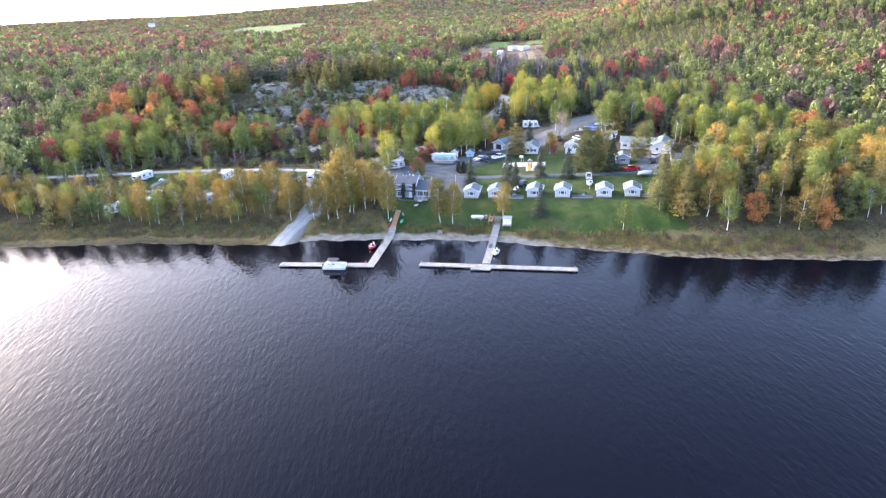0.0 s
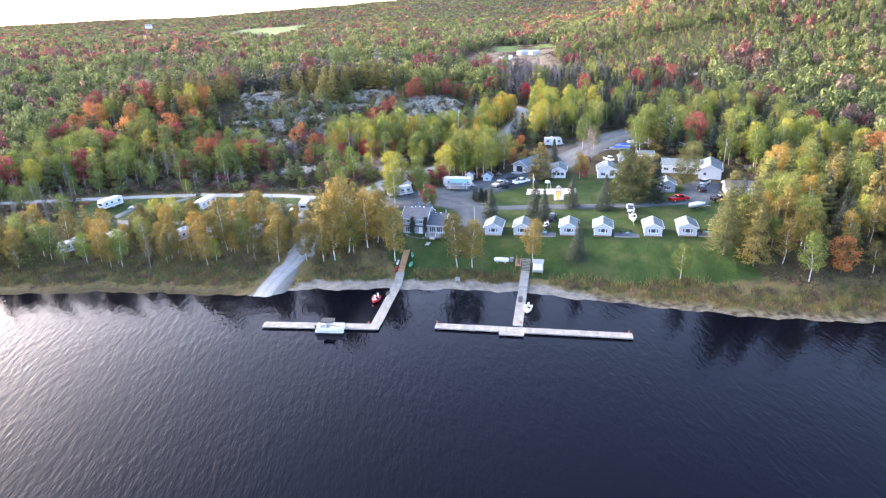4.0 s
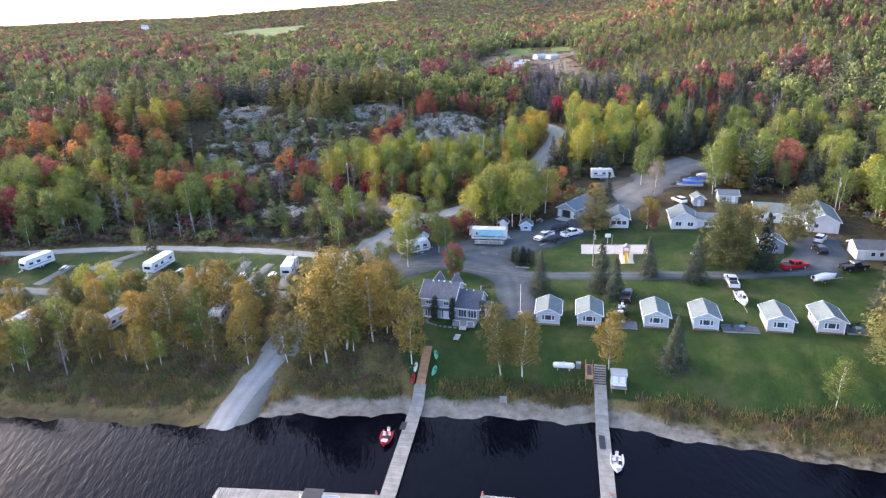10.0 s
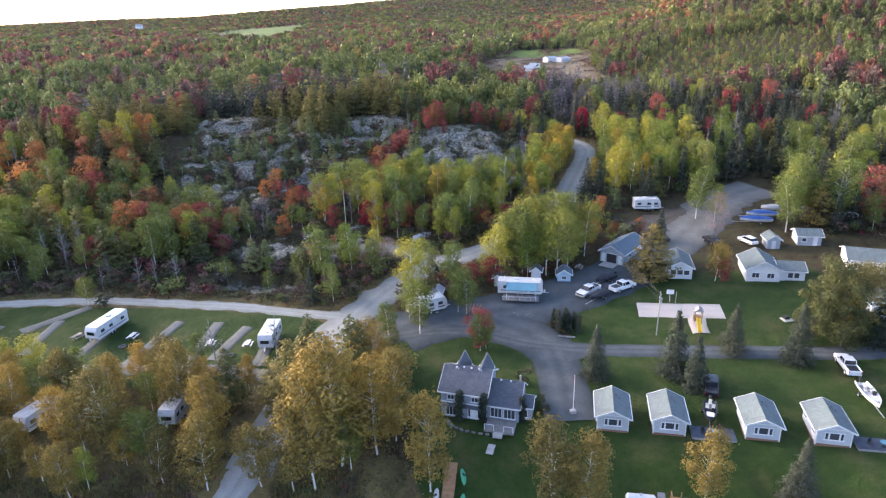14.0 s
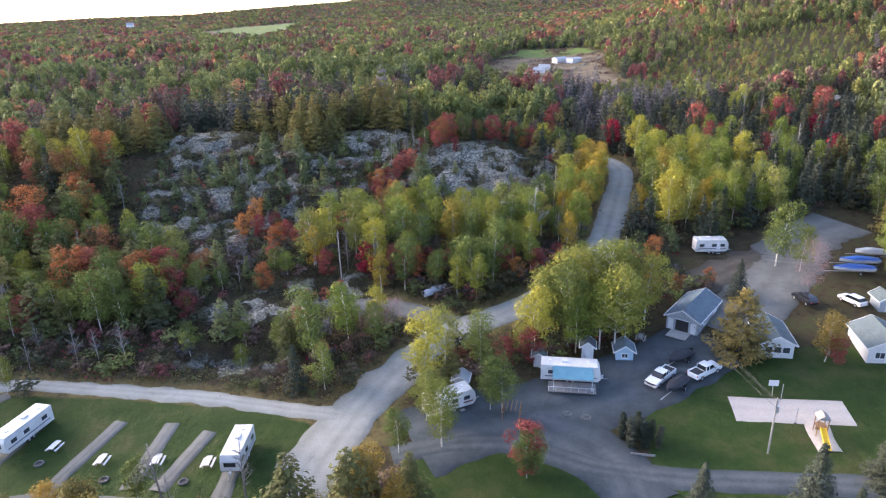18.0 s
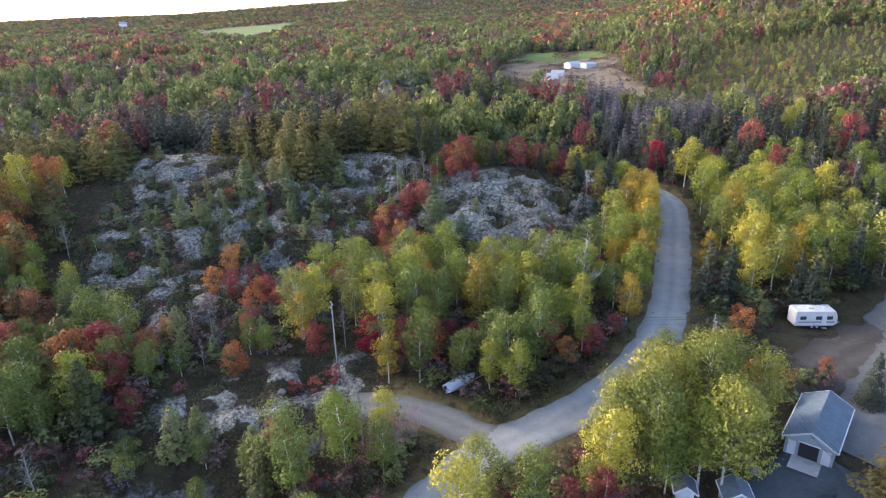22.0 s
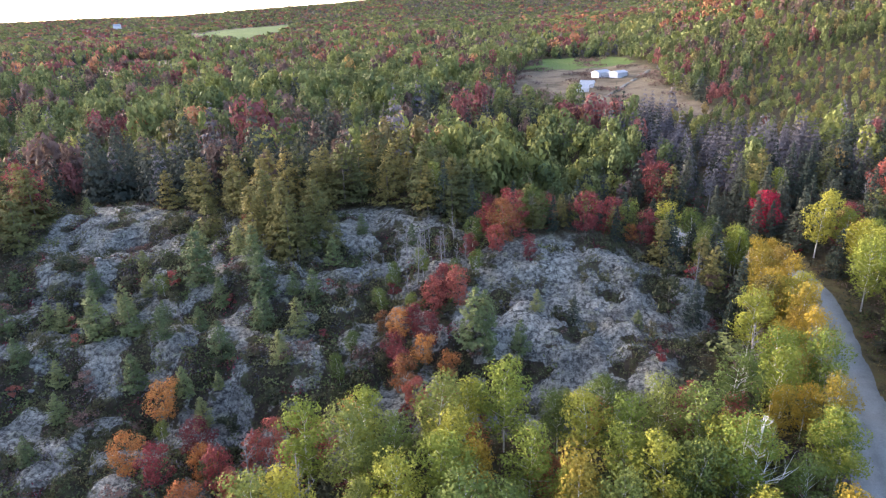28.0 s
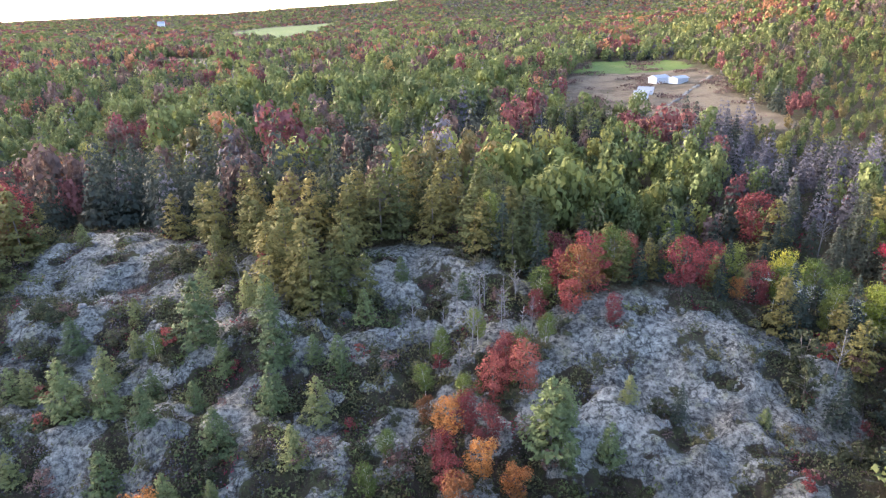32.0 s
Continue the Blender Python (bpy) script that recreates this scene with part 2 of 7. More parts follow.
def relief(x, y):
    r = bare_rock(x, y)
    ledge = 0.9 * wave_noise(x * 0.6 + 0.35 * y, y, 30, 3) + 0.35 * wave_noise(x * 0.7 - 0.2 * y, y, 11, 6)
    ledge = 0.6 * (np.floor(ledge / 0.6) + smooth(np.mod(ledge / 0.6, 1), 0.78, 1.0))
    rough = ledge - 0.35 * smooth(heath_lie(x, y), -0.2, 0.3) + 0.2 * np.abs(wave_noise(x + 0.5 * y, 0.8 * y, 17, 3)) + 0.2 * wave_noise(x, y, 8, 5) + 0.2 * np.abs(wave_noise(x - y, y, 5, 9))
    flat = np.ones_like(x)
    for line, half in LANES:
        flat = np.minimum(flat, smooth(near_line(x, y, line), half + 0.5, half + 6))
    wild = smooth(y - shore_y(x), 95, 130)
    return 1.7 * r * rough * flat + wild * flat * 0.5 * wave_noise(x, y, 14, 11) * (1 - r)


def ground_z(x, y):
    x, y = np.asarray(x, float), np.asarray(y, float)
    return land(x, y) + relief(x, y)


def fast_mesh(name, verts, faces, material=None):
    me = bpy.data.meshes.new(name)
    verts, faces = np.asarray(verts, np.float32), np.asarray(faces, np.int32)
    k = faces.shape[1]
    me.vertices.add(len(verts))
    me.vertices.foreach_set("co", verts.ravel())
    me.loops.add(faces.size)
    me.loops.foreach_set("vertex_index", faces.ravel())
    me.polygons.add(len(faces))
    me.polygons.foreach_set("loop_start", np.arange(len(faces), dtype=np.int32) * k)
    me.update(calc_edges=True)
    if material:
        me.materials.append(material)
    return me


def grid_faces(nx, ny):
    i = np.arange(nx * ny).reshape(ny, nx)
    return np.stack([i[:-1, :-1], i[:-1, 1:], i[1:, 1:], i[1:, :-1]], -1).reshape(-1, 4)


def spread(lo, a, b, hi, fine, growth=1.12):
    """Even steps between a and b, growing steps out to lo and hi."""
    mid = list(np.arange(a, b + 0.01, fine))
    step, v = fine, mid[-1]
    while v < hi:
        step *= growth
        v += step
        mid.append(v)
    step, v = fine, mid[0]
    while v > lo:
        step *= growth
        v -= step
        mid.insert(0, v)
    return np.array(mid)


gx = spread(-4600, -85, 85, 4600, 1.0, 1.045)
gy = np.concatenate([np.arange(-75, 100, 1.6), spread(100, 100, 226, 4900, 1.0, 1.05)])
X, Y = np.meshgrid(gx, gy)
Z = ground_z(X, Y)
ground_me = fast_mesh("ground", np.stack([X, Y, Z], -1).reshape(-1, 3), grid_faces(len(gx), len(gy)))
ground_me.polygons.foreach_set("use_smooth", np.ones(len(ground_me.polygons), bool))
S = Y - shore_y(X)


def mask(name, values):
    ground_me.attributes.new(name, "FLOAT", "POINT").data.foreach_set("value", np.asarray(values, np.float32).ravel())


barn_field = inside(X, Y, FIELD_BARN, 12)
mask("lawn", np.maximum(inside(X, Y, LAWN, 2.5), inside(X, Y, CAMPLAWN, 2.5)))
mask("meadow", np.maximum(inside(X, Y, FIELD_FAR, 40), barn_field * smooth(Y, 462, 485)))
mask("rock", bare_rock(X, Y))
mask("straw", np.maximum(barn_field * (1 - smooth(Y, 462, 485)), inside(X, Y, FIELD_WEST, 15)))
mask("heath", 0.5 + 1.4 * heath_lie(X, Y))
mask("sand", np.clip(1.2 - np.abs(S - 2.0) / 3.3, 0, 1) * smooth(X, -24, -14) * (1 - 0.72 * smooth(X, 38, 52)) + np.clip(1 - np.abs(S + 1) / (1.2 + 2.5 * smooth(X, -24, -14)), 0, 1) * (1 - 0.6 * smooth(X, 38, 52)))
verge = np.full(X.shape, 1e9)
for line, half in LANES[:3]:
    verge = np.minimum(verge, near_line(X, Y, line) - half)
mask("dry", np.maximum(np.maximum(np.clip(1 - np.abs(S - 14) / 9, 0, 1) * smooth(X, 6, -4) + np.clip(1.3 - np.abs(S - 8) / 6, 0, 1), 0 * X),
                       np.maximum(0.6 * smooth(verge, 5, 1), 0.55 * inside(X, Y, CAMPSITE, 6))))

m, nt, p = node_mat("ground_cover", 0.95, 0, 0.15)
v = coords(nt)
n_slow, n_mid, n_fine = noise_of(nt, 0.05, 5, v), noise_of(nt, 0.6, 6, v), noise_of(nt, 6.0, 4, v)


def attr_edge(name, wobble=0.5, sharp=4.0):
    at = nt.nodes.new("ShaderNodeAttribute")
    at.attribute_name = name
    k = math_of(nt, "ADD", at.outputs["Fac"], math_of(nt, "MULTIPLY", math_of(nt, "SUBTRACT", n_mid, 0.5), wobble))
    return math_of(nt, "MULTIPLY", math_of(nt, "SUBTRACT", k, 0.5 - 0.5 / sharp), sharp, clamp=True)


soil = ramp_of(nt, n_mid, ((0.3, (0.035, 0.028, 0.016)), (0.5, (0.07, 0.055, 0.03)), (0.7, (0.06, 0.07, 0.025))))
dry = ramp_of(nt, n_mid, ((0.3, (0.10, 0.09, 0.036)), (0.5, (0.20, 0.15, 0.065)), (0.72, (0.10, 0.108, 0.038))))
lawn = ramp_of(nt, noise_of(nt, 0.16, 8, v, 0.7), ((0.3, (0.022, 0.047, 0.011)), (0.5, (0.035, 0.066, 0.016)), (0.68, (0.08, 0.084, 0.032))))
sand = ramp_of(nt, noise_of(nt, 0.5, 9, v, 0.68), ((0.3, (0.12, 0.11, 0.08)), (0.45, (0.21, 0.19, 0.155)), (0.65, (0.31, 0.285, 0.24))))
vor = nt.nodes.new("ShaderNodeTexVoronoi")
vor.feature = "DISTANCE_TO_EDGE"
vor.inputs["Scale"].default_value = 0.2
wob = nt.nodes.new("ShaderNodeMapping")
wob.inputs["Scale"].default_value = (1, 0.55, 1)
wob.inputs["Rotation"].default_value = (0, 0, 0.5)
warp = nt.nodes.new("ShaderNodeTexNoise")
warp.inputs["Scale"].default_value = 0.4
nt.links.new(v, warp.inputs["Vector"])
nt.links.new(mix_of(nt, 1.0, v, mix_of(nt, 1.0, warp.outputs["Color"], (5.0, 5.0, 5.0), "MULTIPLY"), "ADD"), wob.inputs["Vector"])
nt.links.new(wob.outputs["Vector"], vor.inputs["Vector"])
streak = nt.nodes.new("ShaderNodeMapping")
streak.inputs["Scale"].default_value = (0.35, 1.3, 1)
streak.inputs["Rotation"].default_value = (0, 0, -0.45)
nt.links.new(v, streak.inputs["Vector"])
slab = noise_of(nt, 0.16, 6, streak.outputs["Vector"], 0.6)
grain = noise_of(nt, 1.1, 8, v, 0.72)
stone = ramp_of(nt, math_of(nt, "ADD", math_of(nt, "MULTIPLY", slab, 0.5), math_of(nt, "MULTIPLY", grain, 0.5)),
                ((0.36, (0.045, 0.044, 0.038)), (0.43, (0.15, 0.147, 0.128)), (0.51, (0.27, 0.263, 0.225)), (0.63, (0.42, 0.408, 0.345))))
stone = mix_of(nt, ramp_of(nt, vor.outputs["Distance"], ((0.0, (0.8, 0.8, 0.8)), (0.02, (0, 0, 0)))), stone, (0.03, 0.03, 0.026))
stone = mix_of(nt, ramp_of(nt, noise_of(nt, 0.5, 6, v, 0.65), ((0.56, (0, 0, 0)), (0.64, (0.75, 0.75, 0.75)))), stone, (0.26, 0.255, 0.17))
stone = mix_of(nt, 1.0, stone, ramp_of(nt, noise_of(nt, 1.7, 10, v, 0.74), ((0.41, (0.28, 0.28, 0.28)), (0.5, (0.85, 0.85, 0.85)), (0.6, (1.25, 1.25, 1.2)))), "MULTIPLY")
heath = ramp_of(nt, n_mid, ((0.35, (0.03, 0.035, 0.018)), (0.5, (0.06, 0.045, 0.032)), (0.65, (0.075, 0.075, 0.035))))
stone = mix_of(nt, attr_edge("heath", 2.4, 5), stone, heath)
straw = ramp_of(nt, noise_of(nt, 0.06, 7, v, 0.7), ((0.32, (0.05, 0.05, 0.026)), (0.46, (0.13, 0.10, 0.066)), (0.58, (0.19, 0.152, 0.10)), (0.72, (0.085, 0.08, 0.042))))
col = mix_of(nt, attr_edge("dry", 1.2, 1.6), soil, dry)
col = mix_of(nt, attr_edge("rock", 1.0, 2.5), col, stone)
col = mix_of(nt, attr_edge("straw", 0.5, 4), col, straw)
meadow = ramp_of(nt, noise_of(nt, 0.03, 6, v, 0.65), ((0.3, (0.07, 0.12, 0.03)), (0.55, (0.10, 0.155, 0.036)), (0.75, (0.14, 0.165, 0.05))))
col = mix_of(nt, attr_edge("meadow", 0.5, 4), col, meadow)
col = mix_of(nt, attr_edge("lawn", 0.6, 4), col, lawn)
col = mix_of(nt, attr_edge("sand", 0.9, 2.5), col, sand)
nt.links.new(mix_of(nt, 0.5, col, ramp_of(nt, n_fine, ((0.25, (0.45, 0.45, 0.45)), (0.75, (1.0, 1.0, 1.0)))), "MULTIPLY"), p.inputs["Base Color"])
bump_of(nt, p, math_of(nt, "ADD", math_of(nt, "MULTIPLY", n_mid, 1.0), math_of(nt, "MULTIPLY", n_fine, 0.3)), 0.9, 0.6)
ground_me.materials.append(m)
ground = tagged(new("ground", ground_me), "lake shore with lawn, dry grass, woodland floor and bare granite", "ground", kind="structure")

# ---- water ----
wm, nt, p = node_mat("lake_water", 0.04, 0, 0.13)
p.inputs["Base Color"].default_value = (0.0014, 0.0018, 0.0045, 1)
p.inputs["IOR"].default_value = 1.33
v = coords(nt)
mp = nt.nodes.new("ShaderNodeMapping")
mp.inputs["Scale"].default_value = (1.0, 0.24, 1)
mp.inputs["Rotation"].default_value = (0, 0, radians(8))
nt.links.new(v, mp.inputs["Vector"])
mq = nt.nodes.new("ShaderNodeMapping")
mq.inputs["Scale"].default_value = (1.0, 0.34, 1)
mq.inputs["Rotation"].default_value = (0, 0, radians(-20))
nt.links.new(v, mq.inputs["Vector"])
w1 = math_of(nt, "ADD", noise_of(nt, 1.0, 2, mp.outputs["Vector"], 0.45), math_of(nt, "MULTIPLY", noise_of(nt, 1.4, 2, mq.outputs["Vector"], 0.45), 0.7))
w2 = noise_of(nt, 4.0, 2, mp.outputs["Vector"], 0.5)
calm = ramp_of(nt, noise_of(nt, 0.03, 2, v), ((0.35, (0.5, 0.5, 0.5)), (0.65, (1, 1, 1))))
hh = math_of(nt, "MULTIPLY", math_of(nt, "ADD", w1, math_of(nt, "MULTIPLY", w2, 0.3)), calm)
bump_of(nt, p, hh, 0.55, 0.16)
wx = np.linspace(-900, 900, 30)
wy = np.linspace(-900, 130, 20)
WX, WY = np.meshgrid(wx, wy)
tagged(new("water", fast_mesh("water", np.stack([WX, WY, 0 * WX], -1).reshape(-1, 3), grid_faces(30, 20), wm)), "dark rippled lake water", "lake", kind="structure")

# ---- roads, laid over the ground ----


def strip(name, line, half, material, lift, label, uneven=0.5, ends=(1.0, 1.0)):
    """A strip of road that follows the ground, with a slightly crowned bed and an uneven edge."""
    pts, L = [], np.array(line, float)
    seg = np.hypot(*np.diff(L, axis=0).T)
    s = np.concatenate([[0], np.cumsum(seg)])
    n = int(s[-1] / 1.2) + 2
    at = np.linspace(0, s[-1], n)
    px, py = np.interp(at, s, L[:, 0]), np.interp(at, s, L[:, 1])
    for _ in range(6):
        px[1:-1] = (px[:-2] + 2 * px[1:-1] + px[2:]) / 4
        py[1:-1] = (py[:-2] + 2 * py[1:-1] + py[2:]) / 4
    dx, dy = np.gradient(px), np.gradient(py)
    q = np.hypot(dx, dy)
    nxn, nyn = -dy / q, dx / q
    k = int(half * 2 / 1.0) + 3
    for j in range(k):
        w = (j / (k - 1) * 2 - 1) * half
        edge = uneven * wave_noise(at, at * 0 + 50 * (w > 0), 6, 21) * (abs(w) > half * 0.8)
        ww = (w + np.sign(w) * edge) * np.linspace(ends[0], ends[1], n)
        x, y = px + nxn * ww, py + nyn * ww
        lip = -0.25 if j in (0, k - 1) else 0.0
        pts.append(np.stack([x, y, ground_z(x, y) + lift + lip + 0.05 * (1 - (w / half) ** 2)], -1))
    V = np.stack(pts, 1).reshape(-1, 3)
    me = fast_mesh(name, V, grid_faces(k, n), material)
    me.attributes.new("across", "FLOAT", "POINT").data.foreach_set("value", np.tile(np.linspace(-1, 1, k), n).astype(np.float32))
    me.polygons.foreach_set("use_smooth", np.ones(len(me.polygons), bool))
    return tagged(new(name, me), label, "road", kind="structure")


def gravel_mat(name, c1, c2, c3):
    m, nt, p = node_mat(name, 0.95, 0, 0.2)
    v = coords(nt)
    slow, quick = noise_of(nt, 0.35, 9, v, 0.72), noise_of(nt, 5, 6, v, 0.7)
    at = nt.nodes.new("ShaderNodeAttribute")
    at.attribute_name = "across"
    side = math_of(nt, "ABSOLUTE", math_of(nt, "ADD", at.outputs["Fac"], math_of(nt, "MULTIPLY", math_of(nt, "SUBTRACT", slow, 0.5), 0.25)))
    ruts = ramp_of(nt, side, ((0.0, (0.5, 0.5, 0.5)), (0.28, (0.62, 0.62, 0.62)), (0.5, (0.55, 0.55, 0.55)), (0.85, (0.42, 0.42, 0.42)), (1.0, (0.25, 0.25, 0.25))))
    col = ramp_of(nt, math_of(nt, "SUBTRACT", math_of(nt, "ADD", math_of(nt, "ADD", math_of(nt, "MULTIPLY", slow, 0.55), 0.225), ruts), 0.5), ((0.3, c1), (0.5, c2), (0.7, c3)))
    nt.links.new(mix_of(nt, 0.55, col, ramp_of(nt, quick, ((0.25, (0.4, 0.4, 0.4)), (0.75, (1, 1, 1)))), "MULTIPLY"), p.inputs["Base Color"])
    bump_of(nt, p, quick, 0.5, 0.08)
    return m


GRAVEL_M = gravel_mat("pale_gravel", (0.18, 0.188, 0.172), (0.28, 0.29, 0.268), (0.37, 0.382, 0.355))
ASPHALT = gravel_mat("worn_asphalt", (0.046, 0.058, 0.064), (0.074, 0.09, 0.098), (0.125, 0.142, 0.148))
PALE_GRAVEL = gravel_mat("bleached_gravel", (0.22, 0.215, 0.205), (0.32, 0.315, 0.30), (0.42, 0.41, 0.39))
DUST = gravel_mat("packed_earth", (0.10, 0.105, 0.096), (0.15, 0.155, 0.144), (0.21, 0.214, 0.20))
EARTH = gravel_mat("trodden_earth", (0.05, 0.045, 0.036), (0.085, 0.075, 0.06), (0.13, 0.115, 0.095))
PALE_SAND = gravel_mat("court_sand", (0.42, 0.38, 0.33), (0.52, 0.47, 0.42), (0.58, 0.53, 0.47))
strip("road", GRAVEL[2:], 3.7, GRAVEL_M, 0.10, "pale gravel road winding from the boat ramp to the woods")
strip("road", [(-10.5, 73), (-6, 81), (0.5, 90), (8, 97)], 6.6, GRAVEL_M, 0.09, "wide pale gravel junction", 0.8, (0.65, 0.65))
strip("road", CAMP, 1.9, GRAVEL_M, 0.12, "narrow pale gravel road behind the campground lawn")
strip("road", [(163, 431), (134, 392), (103, 348)], 1.1, DUST, 0.12, "faint farm track across the straw field", 0.4)
strip("road", SPUR, 3.0, DUST, 0.085, "packed earth spur off the gravel road", 1.2)
strip("road", LANE, 2.2, ASPHALT, 0.13, "worn grey asphalt lane past the cabins", 0.2)
strip("road", DRIVE, 4.2, ASPHALT, 0.118, "worn asphalt drive beside the house", 0.3)
strip("road", YARD, 7.5, ASPHALT, 0.105, "wide asphalt parking yard", 0.35)
strip("road", [(20, 77), (25, 72), (28.5, 66), (29.5, 60)], 5.6, ASPHALT, 0.112, "asphalt apron between the yard and the drive", 0.4, (1.1, 0.8))
strip("road", BACKYARD, 8.0, DUST, 0.09, "packed gravel yard behind the garage", 0.9, (0.8, 0.9))
strip("road", [(56, 103), (62, 108), (70, 111), (80, 114)], 5.0, EARTH, 0.075, "brown trodden earth beside the yard", 1.2)
strip("road", HALLYARD, 5.5, ASPHALT, 0.098, "asphalt forecourt of the lodge", 0.6)

# ---- trees ----
RNG = np.random.RandomState(5)


def leaves_at(centres, out, size, rng, up=0.4, aspect=0.8, wild=0.38):
    """Small three-cornered leaf sprays at the centres, facing outwards and towards the sky."""
    n = len(centres)
    nor = out + rng.normal(size=(n, 3)) * wild + (0, 0, up)
    nor /= np.linalg.norm(nor, axis=1)[:, None] + 1e-9
    t1 = np.cross(nor, rng.normal(size=(n, 3)))
    t1 /= np.linalg.norm(t1, axis=1)[:, None] + 1e-9
    t2 = np.cross(nor, t1)
    s = np.asarray(size).reshape(-1, 1) * rng.uniform(0.65, 1.35, (n, 1))
    a, b = t1 * s * 0.58, t2 * s * 0.55 * aspect
    V = np.stack([centres - a - b * 0.7, centres + a - b * 0.7, centres + b * 1.3], 1).reshape(-1, 3)
    return V, np.arange(n * 3).reshape(n, 3)


def rods(segments, sides=5):
    """Tapered rods from (x, y, z, radius) to (x, y, z, radius)."""
    V, F = [], []
    for a, b in segments:
        p, q = np.array(a[:3], float), np.array(b[:3], float)
        d = (q - p) / (np.linalg.norm(q - p) + 1e-9)
        u = np.cross(d, (0.31, 0.95, 0.05) if abs(d[2]) > 0.9 else (0, 0, 1.0))
        u /= np.linalg.norm(u)
        w = np.cross(d, u)
        k = len(V)
        for base, r in ((p, a[3]), (q, b[3])):
            for i in range(sides):
                th = 6.2832 * i / sides
                V.append(base + r * (u * math.cos(th) + w * math.sin(th)))
        for i in range(sides):
            j = (i + 1) % sides
            F.append((k + i, k + j, k + sides + j, k + sides + i))
    return np.array(V), np.array(F)


def puff(at, r, n, rng, flat=0.75):
    """Leaf places over a clump of radius r, thickest at its skin, with the way outwards."""
    d = rng.normal(size=(n, 3))
    d /= np.linalg.norm(d, axis=1)[:, None]
    lump = 1 + 0.18 * np.sin(5.1 * d[:, :1] + 3.3 * d[:, 1:2] + at[0]) + 0.14 * np.sin(6.3 * d[:, 2:] - 4.7 * d[:, :1] + at[2])
    k = (0.68 + 0.34 * rng.uniform(size=(n, 1)) ** 0.5) * lump
    return at + d * k * r * (1, 1, flat), d


def broadleaf(rng, h=10.0, w=2.6, low=0.2, clumps=22, leaves=60, leaf=0.41, stems=1, puffy=0.1):
    """Leaf places of a crown and its stems: limbs end in clumps that leave gaps between them."""
    segs, C, D = [], [], []
    for k in range(stems):
        lean = rng.normal(size=2) * (0.04 if stems == 1 else 0.12) * h
        top = np.array([lean[0], lean[1], h * rng.uniform(0.86, 0.95)])
        r0 = 0.010 * h / math.sqrt(stems) + 0.02
        knots = [np.array([rng.normal() * 0.15 * (stems > 1), rng.normal() * 0.15 * (stems > 1), -0.3])]
        for f in (0.3, 0.6, 1.0):
            knots.append(np.array([top[0] * f * f + rng.normal() * 0.012 * h, top[1] * f * f + rng.normal() * 0.012 * h, top[2] * f]))
        for i in range(3):
            segs.append(((*knots[i], r0 * (1 - 0.3 * i)), (*knots[i + 1], r0 * (0.7 - 0.3 * i) if i < 2 else 0.02)))
        m = clumps // stems
        for c in range(m):
            u = low + (1 - low) * (c + rng.uniform(0, 1)) / m
            prof = math.sin(min(1.0, (u - low + 0.12) / (1.1 - low)) * math.pi * 0.92) ** 0.7
            r, th = w * prof * rng.uniform(0.3, 0.95), c * 2.4 + rng.normal() * 0.5
            at = np.array([top[0] * u * u + r * math.cos(th), top[1] * u * u + r * math.sin(th), h * u * 0.96])
            foot = np.array([top[0] * u * u, top[1] * u * u, h * max(u - 0.16, low * 0.8)])
            segs.append(((*foot, 0.03), (*at, 0.01)))
            pts, d = puff(at, h * puffy * rng.uniform(0.7, 1.25), leaves, rng)
            C.append(pts)
            D.append(d)
    C, D = np.concatenate(C), np.concatenate(D)
    return C, D, np.full(len(C), leaf), segs


def conifer(rng, h=10.0, w=2.2, levels=13, arms=6, tufts=8, low=0.1, size=0.6, power=0.9, droop=0.15, gaps=0.1, side=0.16):
    """Places for the needle sprays of a conifer: whorls of arms, each arm a flat fan."""
    C, D, Z = [], [], []
    segs = [((0, 0, -0.3, 0.016 * h), (0, 0, 0.5 * h, 0.01 * h)), ((0, 0, 0.5 * h, 0.01 * h), (0, 0, 0.98 * h, 0.015))]
    for k in range(levels):
        u = low + (1 - low) * (k + rng.uniform(-0.25, 0.25)) / levels
        reach = w * (1 - u) ** power * rng.uniform(0.8, 1.15) + 0.15
        turn = rng.uniform(0, 6.28)
        for i in range(arms):
            if rng.uniform() < gaps:
                continue
            th = turn + 6.2832 * i / arms + rng.normal() * 0.25
            L = reach * rng.uniform(0.65, 1.15)
            n = max(4, int(tufts * (0.35 + L / w)))
            f = np.sqrt(rng.uniform(0.04, 1, n))
            sd = rng.normal(size=n) * side * L
            C.append(np.stack([L * f * math.cos(th) - sd * math.sin(th), L * f * math.sin(th) + sd * math.cos(th),
                               u * h - droop * L * f + rng.normal(size=n) * 0.2 * h / levels], -1))
            D.append(np.tile((0.7 * math.cos(th), 0.7 * math.sin(th), 0.5), (n, 1)))
            Z.append(np.full(n, size * (0.65 + 0.35 * (1 - u))))
    C.append(np.stack([rng.normal(size=14) * 0.08, rng.normal(size=14) * 0.08, np.linspace(0.9, 1.0, 14) * h], -1))
    D.append(np.tile((0, 0, 0.5), (14, 1)))
    Z.append(np.full(14, size * 0.6))
    return np.concatenate(C), np.concatenate(D), np.concatenate(Z), segs


